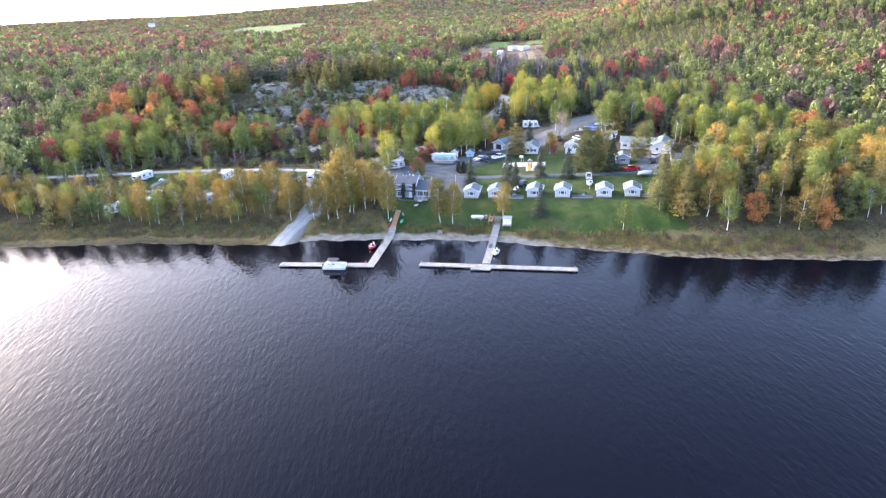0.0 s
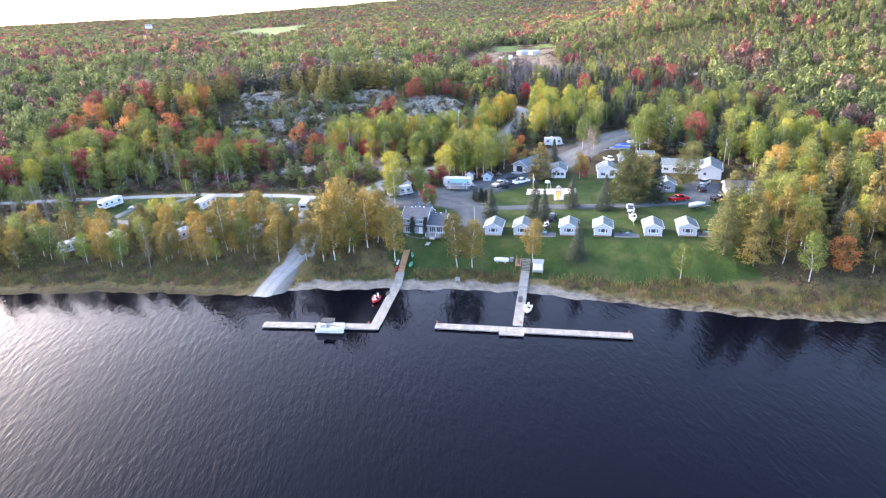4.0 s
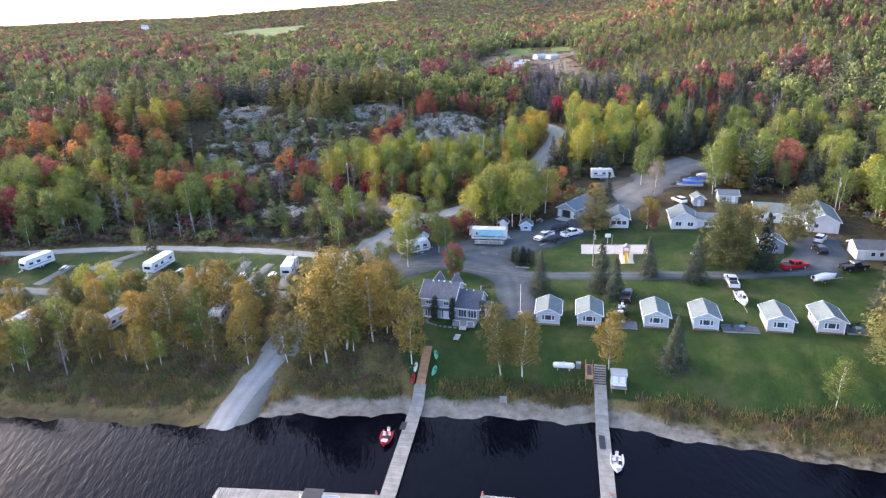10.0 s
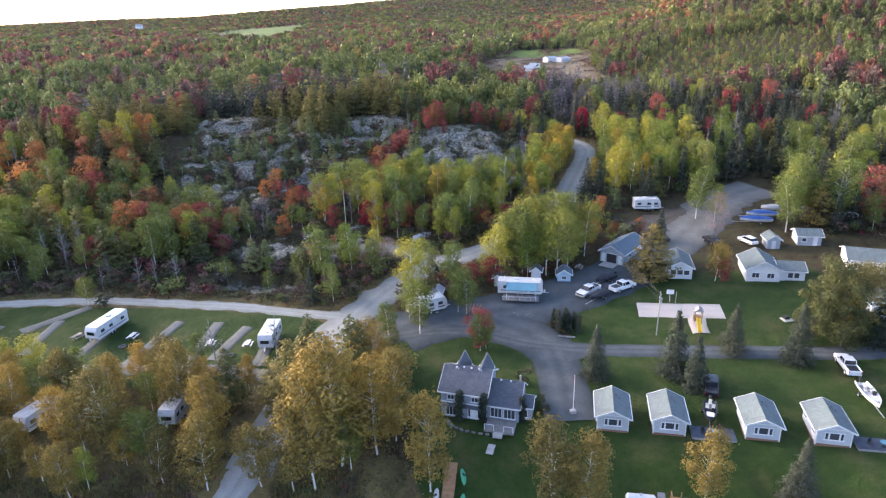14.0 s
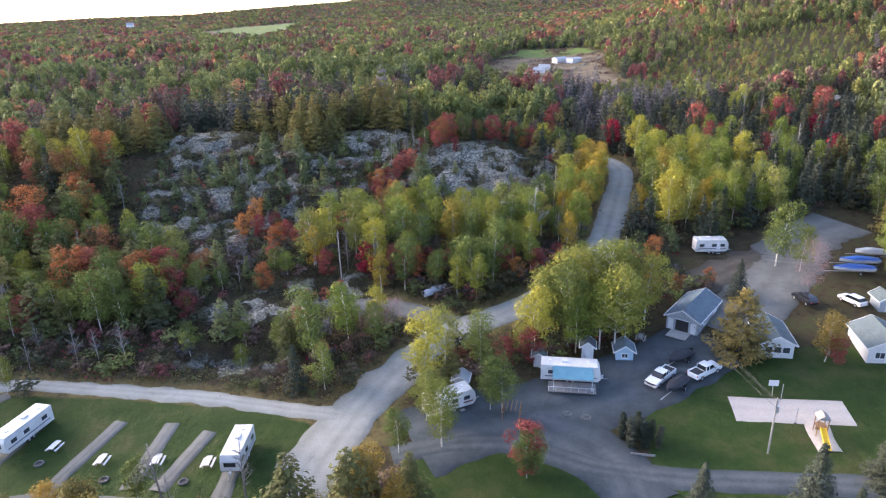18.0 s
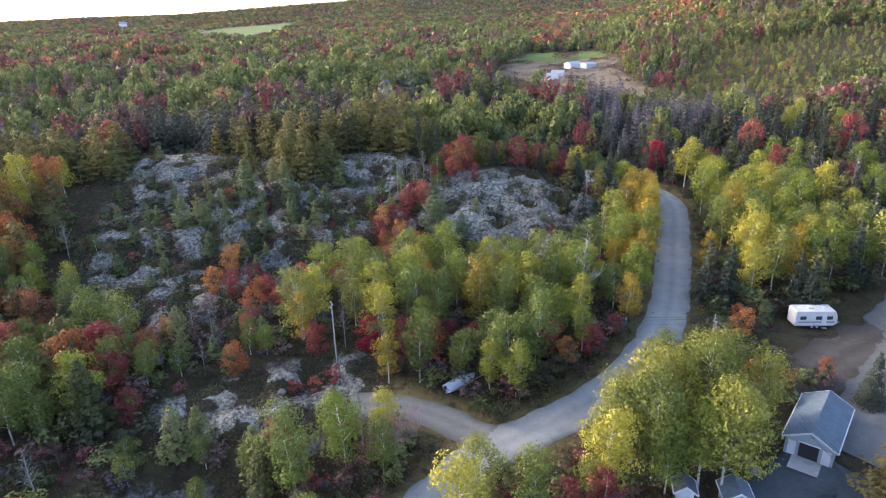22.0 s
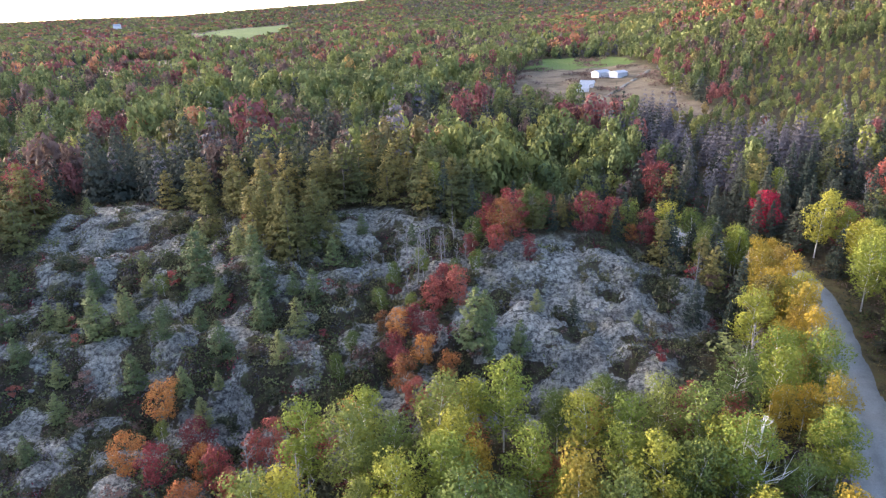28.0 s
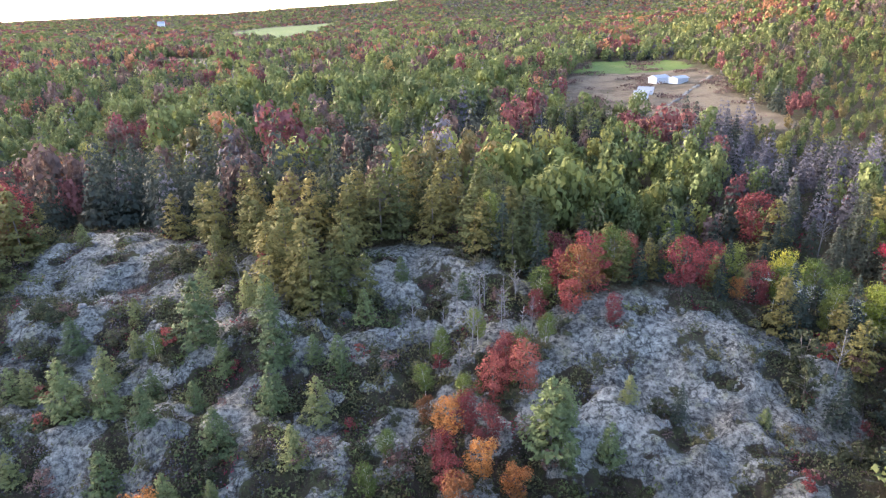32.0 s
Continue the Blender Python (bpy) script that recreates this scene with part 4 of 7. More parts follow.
# shrubs and small trees over the granite, leaving its bald crowns free
rng = np.random.RandomState(37)
x, y = scatter(-64, 56, 136, 228, 3.5, rng)
sparse = wave_noise(x, y, 13, 15) + rng.normal(size=len(x)) * 0.45
bald = np.max([inside(x, y, b_, 3) for b_ in BALD], axis=0)
for xi, yi, q, bd in zip(x, y, sparse, bald):
    if inside(xi, yi, KNOLL) < 0.5 or q < -0.15 + 1.15 * bd:
        continue
    v_ = rng.uniform()
    key = "shrub" if v_ < 0.5 else "russet" if v_ < 0.7 else "young" if v_ < 0.76 else "redbush" if v_ < 0.86 else "birch" if v_ < 0.91 else "dead"
    if bd > 0.5 and key in ("young", "birch", "dead"):
        key = "shrub"
    if USED[key] >= 360:
        continue
    h = rng.uniform(0.9, 2.8) if key in ("shrub", "russet", "redbush") else rng.uniform(2.2, 5)
    plant(key, xi, yi, h * (0.55 if bd > 0.5 else 1.0), 0.1, 1.35 if key in ("shrub", "russet") else 1.0)

# ---- woods farther off: one mesh a kind of tree ----


def far_wood(name, label, key, x, y, h, w, templates, rng):
    """Many trees of one kind in one mesh, each with its own tone, turn and size."""
    n, q = len(x), templates.shape[1]
    if n == 0:
        return
    pick, th = rng.randint(0, len(templates), n), rng.uniform(0, 6.28, n)
    T = templates[pick]
    c, s_ = np.cos(th)[:, None, None], np.sin(th)[:, None, None]
    V = np.stack([(T[..., 0] * c - T[..., 1] * s_) * w[:, None, None] + x[:, None, None],
                  (T[..., 0] * s_ + T[..., 1] * c) * w[:, None, None] + y[:, None, None],
                  T[..., 2] * h[:, None, None] + ground_z(x, y)[:, None, None]], -1)
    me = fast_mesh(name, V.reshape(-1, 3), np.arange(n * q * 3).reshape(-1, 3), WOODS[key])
    me.attributes.new("tone", "FLOAT", "FACE").data.foreach_set("value", np.repeat(rng.uniform(0, 1, n), q).astype(np.float32))
    tagged(new(name, me), label, "woods", kind="stuff")


def template_leafy(q, rng, size):
    """Patterns of crowns, one metre in radius and one high: lumps of leaves round a stem."""
    out = []
    for _ in range(8):
        lumps = 7
        n = q // lumps + 1
        C, D = [], []
        for c in range(lumps):
            u = 0.3 + 0.62 * (c + rng.uniform(0, 1)) / lumps
            prof = math.sin(min(1.0, (u - 0.1) / 0.95) * math.pi * 0.92) ** 0.7
            r, th = prof * rng.uniform(0.3, 0.75), c * 2.4 + rng.normal() * 0.5
            pts, d = puff(np.array([r * math.cos(th), r * math.sin(th), u * 2.4]), rng.uniform(0.4, 0.62), n, rng)
            C.append(pts)
            D.append(d)
        C, D = np.concatenate(C)[:q], np.concatenate(D)[:q]
        V, _ = leaves_at(C, D, np.full(q, size), rng, 0.25, 1.0, 0.28)
        out.append((V * (1, 1, 1 / 2.4)).reshape(q, 3, 3))
    return np.array(out)


def template_cone(q, rng, size, power):
    out = []
    for _ in range(8):
        u = 1 - np.sqrt(rng.uniform(0, 1, q)) * 0.95
        u = np.round(u * 9) / 9 + rng.normal(size=q) * 0.02
        th, r = rng.uniform(0, 6.28, q), np.clip(1 - u, 0.02, 1) ** power * np.sqrt(rng.uniform(0.2, 1.1, q))
        D = np.stack([0.7 * np.cos(th), 0.7 * np.sin(th), 0 * th + 0.4], -1)
        V, _ = leaves_at(np.stack([r * np.cos(th), r * np.sin(th), u * 3.2], -1), D, size * (0.5 + 0.6 * (1 - u)), rng, 0.3, 0.9, 0.3)
        out.append((V * (1, 1, 1 / 3.2)).reshape(q, 3, 3))
    return np.array(out)


rng = np.random.RandomState(77)
FAR_LABEL = {"green": "distant woods of green birch and aspen", "lime": "distant trees turning lime yellow", "gold": "distant trees in golden brown leaves",
             "yellow": "distant bright yellow birches", "red": "distant maples in red leaves", "orange": "distant trees turning orange",
             "pine": "distant stand of olive green pines", "spruce": "distant stand of dark spruces", "grey": "distant leafless grey trees", "russet": "distant trees turning brown"}
for band, (y0, y1, step, q, qc, size, tall) in enumerate(((190, 430, 4.6, 320, 300, 0.22, 1.0), (300, 520, 4.6, 160, 140, 0.3, 0.95), (480, 1150, 6.2, 30, 28, 0.66, 0.95), (1100, 4500, 20, 12, 11, 0.95, 0.9))):
    half = 0.62 * y1 + 150
    x, y = scatter(-half, half * 1.5, y0 if band > 1 else 40, y1, step, rng)
    r = np.hypot(x, y)
    ok = clear_of(x, y) & (x > -0.58 * (y + 150) - 10) & (x < 0.9 * (y + 148) + 8)
    if band < 2:
        ok &= ((y > NEAR_Y) | (x > 165) | (x < -125)) & (y > 60) & (inside(x, y, KNOLL) < 0.5) & (inside(x, y, OUTCROP) < 0.5) & (y < 500)
        close = (y < 330) & (x > -130) & (x < 160)
        ok &= close if band == 0 else ~close
    elif band == 2:
        ok &= y > 500
    x, y = x[ok], y[ok]
    big, small = wave_noise(x, y, 420 if band > 1 else 150, 41), wave_noise(x, y, 110 if band < 3 else 500, 43)
    tiny, hue = wave_noise(x, y, 34 if band < 2 else 90, 47), rng.uniform(0, 1, len(x))
    az = np.degrees(np.arctan2(x, y))
    hill = 0.5 * smooth(az, 14, 26) * smooth(y, 200, 300)
    score = 0.5 + 0.42 * (hue - 0.5) + 0.13 * small + 0.10 * tiny
    key = np.full(len(x), "green", dtype=object)
    pines = 0.50 + 0.12 * big - 0.12 * hill
    if band < 2:
        pines = pines + 0.34 * (smooth(y, 330, 250) * smooth(x, 60, 20) * smooth(x, -130, -90))
    key[score < pines] = "pine"
    key[score < pines - 0.16] = "spruce"
    key[(tiny > 0.1) & (hue > 0.2) & (hue < 0.36)] = "grey"
    key[score > 0.74 - 0.10 * hill] = "lime"
    key[score > 0.83 - 0.06 * hill] = "gold"
    key[(tiny < -0.35) & (hue > 0.3) & (hue < 0.55)] = "russet"
    redness = wave_noise(x, y, 75 if band < 2 else 260, 53) + 0.5 * wave_noise(x, y, 22 if band < 2 else 80, 59)
    red = (redness > 1.0) & (hue > 0.45) | (hue > 0.985)
    key[red & (hue > 0.6)] = "red"
    key[red & (hue <= 0.6)] = "orange"
    west = (band > 1) & (az < 4) & (wave_noise(x, y, 300, 83) > 0.1)
    key[west & (hue > 0.5) & (hue < 0.62)] = "red"
    key[west & (hue >= 0.72) & (hue < 0.80)] = "orange"
    swamp = inside(x, y, [(70, 205), (130, 190), (150, 290), (120, 330), (75, 300)])
    key[(swamp > 0.5) & (hue < 0.5)] = "grey"
    key[(swamp > 0.5) & (hue >= 0.5) & (hue < 0.85)] = "spruce"
    leafy = inside(x, y, [(22, 215), (62, 222), (66, 262), (48, 280), (20, 262)]) > 0.5
    key[leafy & (hue < 0.5)] = "green"
    key[leafy & (hue >= 0.5) & (hue < 0.72)] = "lime"
    paler = (inside(x, y, [(-70, 345), (0, 355), (60, 370), (60, 420), (-20, 430), (-90, 400)]) > 0.5) & (hue > 0.25)
    key[paler] = np.where(hue[paler] < 0.7, "green", "lime")
    scrub = inside(x, y, [(96, 262), (150, 255), (260, 300), (300, 380), (200, 400), (150, 320), (110, 300)]) > 0.5
    key[scrub & (hue < 0.3)] = "lime"
    key[scrub & (hue >= 0.3) & (hue < 0.55)] = "green"
    key[scrub & (hue >= 0.55) & (hue < 0.7)] = "gold"
    glow = (band > 1) & (az > 14) & (wave_noise(x, y, 240, 85) > 0.35)
    key[glow & (hue > 0.35) & (hue < 0.6)] = "orange"
    key[glow & (hue > 0.6) & (hue < 0.72)] = "red"
    h = np.clip(9.2 * np.exp(0.24 * rng.normal(size=len(x))), 5, 16) * tall * (1 - 0.4 * hill * (band < 3))
    if band < 2:
        h = h * (1 + 0.25 * smooth(y, 205, 220) * (np.abs(x + 15) < 60)) * np.where(scrub, 0.5, 1.0)
    cones = np.isin(key, ["pine", "spruce", "grey"])
    w = np.where(cones, h * 0.24, h * 0.27) * (1.0, 0.95, 1.1, 2.6)[band]
    for k in sorted(set(key)):
        sel = key == k
        tpl = template_cone(qc, rng, size * 1.0, 0.62 if k == "pine" else 0.85) if k in ("pine", "spruce", "grey") else template_leafy(q, rng, size)
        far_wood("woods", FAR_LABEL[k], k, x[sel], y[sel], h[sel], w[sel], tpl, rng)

# bushes under and between the trees, and along the roads
rng = np.random.RandomState(83)
x, y = scatter(-95, 150, 62, 160, 2.9, rng)
ok = clear_of(x, y, 0.6) & (bare_rock(x, y) < 0.35) & (rng.uniform(size=len(x)) < 0.8) & (x < 0.92 * (y + 145)) & (x > -0.64 * (y + 145))
x, y = x[ok], y[ok]
pick = rng.uniform(size=len(x)) + 0.18 * wave_noise(x, y, 18, 64)
for k, lo, hi, lab in (("olive", -9, 0.34, "dark olive bushes between the trees"), ("green", 0.34, 0.58, "green saplings between the trees"), ("russet", 0.58, 0.76, "russet twiggy bushes between the trees"),
                       ("red", 0.76, 0.84, "red leafed saplings between the trees"), ("grey", 0.84, 0.93, "leafless grey bushes between the trees"), ("lime", 0.93, 9, "yellow green saplings between the trees")):
    sel = (pick >= lo) & (pick < hi)
    hh = rng.uniform(1.2, 3.6, sel.sum())
    far_wood("bushes", lab, k, x[sel], y[sel], hh, 0.55 * hh * rng.uniform(0.8, 1.3, sel.sum()), template_leafy(150, rng, 0.24), rng)

# ---- built things ----


def part(name, bm, material, parent=None, label=""):
    """Links a bmesh as one mesh object under a thing or part."""
    me = bpy.data.meshes.new(name)
    bmesh.ops.recalc_face_normals(bm, faces=bm.faces)
    bm.to_mesh(me)
    bm.free()
    me.materials.append(material)
    ob = new(name, me)
    if parent:
        ob.parent = parent
    if label:
        ob["label"] = label
    return ob


def thing(name, x, y, turn=0.0, label="", category="", group="", z=None, tilt=0.0):
    """An Empty on the ground at x, y, turned that many degrees about the vertical."""
    ob = tagged(new(name), label, category, group)
    ob.matrix_basis = pose(x, y, float(ground_z(x, y)) if z is None else z, tilt, 0, turn)
    return ob


def box(cx, cy, cz, sx, sy, sz, bevel=0.02, bm=None, turn=0.0):
    bm = bm or bmesh.new()
    r = bmesh.ops.create_cube(bm, size=1.0, matrix=pose(cx, cy, cz, 0, 0, turn) @ Matrix.Diagonal((sx, sy, sz, 1)))
    if bevel:
        es = list({e for v in r["verts"] for e in v.link_edges})
        bmesh.ops.bevel(bm, geom=es, offset=bevel, segments=1, affect="EDGES", profile=0.5)
    return bm


def rod(a, b, r, bm=None, sides=8, r2=None):
    bm = bm or bmesh.new()
    a, b = Vector(a), Vector(b)
    d = b - a
    m = Matrix.Translation((a + b) / 2) @ d.to_track_quat("Z", "Y").to_matrix().to_4x4()
    bmesh.ops.create_cone(bm, cap_ends=True, segments=sides, radius1=r, radius2=r if r2 is None else r2, depth=d.length, matrix=m)
    return bm


def prism(profile, x0, x1, bm=None, bevel=0.0, taper=1.0):
    """A profile in (y, z) drawn out along x."""
    bm = bm or bmesh.new()
    a = [bm.verts.new((x0, y * taper, z)) for y, z in profile]
    b = [bm.verts.new((x1, y, z)) for y, z in profile]
    n = len(profile)
    fs = [bm.faces.new(a[::-1]), bm.faces.new(b)]
    fs += [bm.faces.new((a[i], a[(i + 1) % n], b[(i + 1) % n], b[i])) for i in range(n)]
    if bevel:
        es = list({e for f in fs for e in f.edges})
        bmesh.ops.bevel(bm, geom=es, offset=bevel, segments=2, affect="EDGES", profile=0.6)
    return bm


def along_y(profile, y0, y1, bevel=0.0):
    """A profile in (x, z) drawn out along y."""
    bm = prism(profile, y0, y1, None, bevel)
    bmesh.ops.transform(bm, matrix=Matrix(((0, 1, 0, 0), (1, 0, 0, 0), (0, 0, 1, 0), (0, 0, 0, 1))), verts=bm.verts)
    return bm


def paint(name, c, rough=0.5, metal=0.0, spec=0.4, dirt=0.82):
    return surface(name, tuple(v * dirt for v in c), c, 0.9, rough, metal, 0.12, 0.01, 0.06, 22, spec)


def siding(name, c, pitch=0.13):
    """Clapboard: shadow lines painted into the colour between level boards, slightly weathered."""
    m, nt, p = node_mat(name, 0.6, 0, 0.3)
    v = coords(nt)
    sep = nt.nodes.new("ShaderNodeSeparateXYZ")
    nt.links.new(v, sep.inputs[0])
    saw = math_of(nt, "FRACT", math_of(nt, "DIVIDE", sep.outputs["Z"], pitch))
    col = ramp_of(nt, noise_of(nt, 1.3, 5, v), ((0.3, tuple(q * 0.85 for q in c)), (0.7, c)))
    nt.links.new(mix_of(nt, ramp_of(nt, saw, ((0.0, (1, 1, 1)), (0.14, (0, 0, 0)))), col, tuple(q * 0.55 for q in c)), p.inputs["Base Color"])
    bump_of(nt, p, saw, 0.6, 0.02)
    return m


def shingles(name, c1, c2):
    m, nt, p = node_mat(name, 0.9, 0, 0.2)
    v = coords(nt)
    br = nt.nodes.new("ShaderNodeTexBrick")
    br.inputs["Scale"].default_value = 1.0
    br.inputs["Brick Width"].default_value, br.inputs["Row Height"].default_value = 0.33, 0.16
    br.inputs["Mortar Size"].default_value = 0.012
    br.inputs["Color1"].default_value, br.inputs["Color2"].default_value = (*c1, 1), (*c2, 1)
    br.inputs["Mortar"].default_value = (*[q * 0.5 for q in c1], 1)
    nt.links.new(v, br.inputs["Vector"])
    col = mix_of(nt, 0.5, br.outputs["Color"], ramp_of(nt, noise_of(nt, 0.8, 6, v), ((0.3, (0.6, 0.6, 0.6)), (0.7, (1, 1, 1)))), "MULTIPLY")
    nt.links.new(col, p.inputs["Base Color"])
    bump_of(nt, p, br.outputs["Fac"], 0.4, 0.015)
    return m


def glassy(name, c):
    m, nt, p = node_mat(name, 0.05, 0, 0.6)
    p.inputs["Base Color"].default_value = (*c, 1)
    n = noise_of(nt, 1.5, 2, coords(nt))
    bump_of(nt, p, n, 0.03, 0.05)
    return m


PALE = siding("pale_clapboard", (0.50, 0.53, 0.56))
GREY_SIDE = siding("blue_grey_clapboard", (0.30, 0.33, 0.38))
WHITE_SIDE = siding("white_clapboard", (0.66, 0.67, 0.68))
GARAGE_SIDE = siding("grey_clapboard", (0.36, 0.40, 0.44))
SLATE = shingles("grey_shingles", (0.125, 0.163, 0.168), (0.175, 0.213, 0.218))
SLATE_DARK = shingles("dark_grey_shingles", (0.10, 0.11, 0.13), (0.14, 0.15, 0.17))
GREEN_ROOF = shingles("blue_grey_shingles", (0.12, 0.17, 0.20), (0.17, 0.22, 0.25))
WHITE = paint("white_paint", (0.70, 0.71, 0.72))
GEL = paint("white_gelcoat", (0.66, 0.66, 0.65), 0.25, 0, 0.5)
CREAM = paint("cream_panel", (0.66, 0.63, 0.56), 0.4)
STEEL = paint("galvanised_steel", (0.55, 0.56, 0.58), 0.4, 0.8)
TIN = paint("pale_metal_roof", (0.36, 0.39, 0.42), 0.4, 0.3)
BLACK = paint("black_plastic", (0.025, 0.025, 0.028), 0.5)
RUBBER = paint("tyre_rubber", (0.02, 0.02, 0.02), 0.85)
GLASS = glassy("dark_glass", (0.015, 0.018, 0.022))
PANE = glassy("window_glass", (0.05, 0.06, 0.07))
TEAL = paint("teal_canvas", (0.10, 0.28, 0.36), 0.7)
TARP = paint("blue_tarp", (0.03, 0.12, 0.42), 0.5)
COVER = paint("black_boat_cover", (0.03, 0.032, 0.04), 0.7)
SILVER_COVER = paint("silver_boat_cover", (0.34, 0.38, 0.44), 0.6)
RED = paint("red_paint", (0.45, 0.02, 0.03), 0.35)
YELLOW = paint("yellow_plastic", (0.75, 0.50, 0.04), 0.4)
GREEN_P = paint("green_plastic", (0.06, 0.40, 0.22), 0.4)
STRIPE = paint("grey_stripe", (0.20, 0.21, 0.23), 0.4)
BRICKRED = surface("brick_skirting", (0.20, 0.10, 0.07), (0.28, 0.15, 0.10), 3, 0.9)
DOCKWOOD = surface("weathered_dock_boards", (0.17, 0.165, 0.145), (0.27, 0.26, 0.235), 0.8, 0.85, bump=0.3, vary=0.22)
GREYWOOD = surface("grey_weathered_wood", (0.20, 0.19, 0.18), (0.32, 0.30, 0.28), 1.5, 0.9, bump=0.3)
BROWNWOOD = surface("stained_wood", (0.22, 0.12, 0.06), (0.34, 0.19, 0.10), 1.5, 0.8, bump=0.3)
REDWOOD = surface("red_brown_boards", (0.12, 0.045, 0.035), (0.18, 0.07, 0.05), 1.5, 0.8, bump=0.3)
DECK = surface("dark_blue_deck_boards", (0.06, 0.07, 0.09), (0.10, 0.115, 0.14), 1.2, 0.8)
CONCRETE = surface("concrete", (0.34, 0.33, 0.31), (0.46, 0.45, 0.43), 1.2, 0.9)
STONE = surface("field_stone", (0.10, 0.10, 0.10), (0.20, 0.195, 0.19), 1.5, 0.9, bump=0.5)


def window(parent, x, y, z, w, h, turn=0.0, panes=1, frame_mat=None):
    """A framed window that stands proud of a wall; its outer face looks along -y before the turn."""
    m = pose(x, y, z, 0, 0, turn)
    fm = frame_mat or WHITE
    t = 0.09
    bm = bmesh.new()
    for cx, cz, sx, sz in ((0, h / 2, w + 2 * t, t), (0, -h / 2, w + 2 * t, t), (-w / 2, 0, t, h), (w / 2, 0, t, h)):
        box(cx, 0, cz, sx, 0.12, sz, 0.01, bm)
    for i in range(1, panes):
        box(-w / 2 + w * i / panes, 0, 0, 0.07, 0.11, h, 0.0, bm)
    bmesh.ops.transform(bm, matrix=m, verts=bm.verts)
    f = part("window", bm, fm, parent)
    for i in range(panes):
        g = box(-w / 2 + w * (i + 0.5) / panes, -0.01, 0, w / panes - 0.04, 0.05, h - 0.05, 0)
        bmesh.ops.transform(g, matrix=m, verts=g.verts)
        part("pane", g, PANE, f)
    s = box(0, -0.07, -h / 2 - 0.07, w + 0.3, 0.16, 0.05, 0.01)
    bmesh.ops.transform(s, matrix=m, verts=s.verts)
    part("sill", s, fm, f)
    return f


def door(parent, x, y, z0, w, h, turn=0.0, mat=None, label="white panelled door"):
    m = pose(x, y, z0 + h / 2, 0, 0, turn)
    b = box(0, 0, 0, w, 0.08, h, 0.015)
    for dz in (-0.25, 0.25):
        box(0, -0.045, dz * h, w * 0.7, 0.03, h * 0.36, 0.01, b)
    bmesh.ops.transform(b, matrix=m, verts=b.verts)
    d = part("door", b, mat or WHITE, parent, label)
    k = box(w * 0.38, -0.09, -0.05, 0.06, 0.08, 0.06, 0.015)
    bmesh.ops.transform(k, matrix=m, verts=k.verts)
    part("handle", k, STEEL, d)
    return d


def gable_shell(top, w, l, eave, ridge, wall, roof, over=0.35, x0=0.0, y0=0.0, z0=0.0, trim=True, across=False):
    """Walls with two gables and two roof slopes; the ridge runs along y (along x if across) over a block w wide and l long, from the corner x0, y0."""
    def turned(bm):
        if across:
            bmesh.ops.transform(bm, matrix=Matrix(((0, 1, 0, 0), (1, 0, 0, 0), (0, 0, 1, 0), (0, 0, 0, 1))), verts=bm.verts)
        bmesh.ops.transform(bm, matrix=Matrix.Translation((x0, y0, z0)), verts=bm.verts)
        return bm
    part("wall", turned(along_y([(0, -0.4), (w, -0.4), (w, eave), (w / 2, ridge), (0, eave)], 0, l)), wall, top)
    slope = (ridge - eave) / (w / 2)
    t = 0.14
    for sgn in (0, 1):
        pr = [(-over, eave - over * slope), (w / 2, ridge), (w / 2, ridge + t), (-over - 0.02, eave - over * slope + t)]
        if sgn:
            pr = [(w - a, b) for a, b in pr]
        r = part("roof", turned(along_y(pr, -over, l + over)), roof, top)
        if trim:
            q = [(a, b + 0.012) for a, b in pr]
            lo = min(b for a, b in pr)
            for yy in (-over - 0.035, l + over + 0.035):
                part("fascia", turned(along_y([(a, b - (0.06 if k < 2 else -0.015)) for k, (a, b) in enumerate(pr)], yy - 0.03, yy + 0.03)), WHITE, r)
            gx = -over - 0.07 if not sgn else w + over + 0.07
            part("gutter", turned(along_y([(gx - 0.06, lo), (gx + 0.06, lo), (gx + 0.06, lo + 0.12), (gx - 0.06, lo + 0.12)], -over, l + over)), WHITE, r)
    part("ridge_cap", turned(along_y([(w / 2 - 0.16, ridge + t - 0.06), (w / 2, ridge + t + 0.03), (w / 2 + 0.16, ridge + t - 0.06)], -over, l + over)), roof, top)


def vent(top, x, y, z, h=0.35, r=0.09, mat=None):
    part("roof_vent", rod((x, y, z), (x, y, z + h), r), mat or BLACK, top)


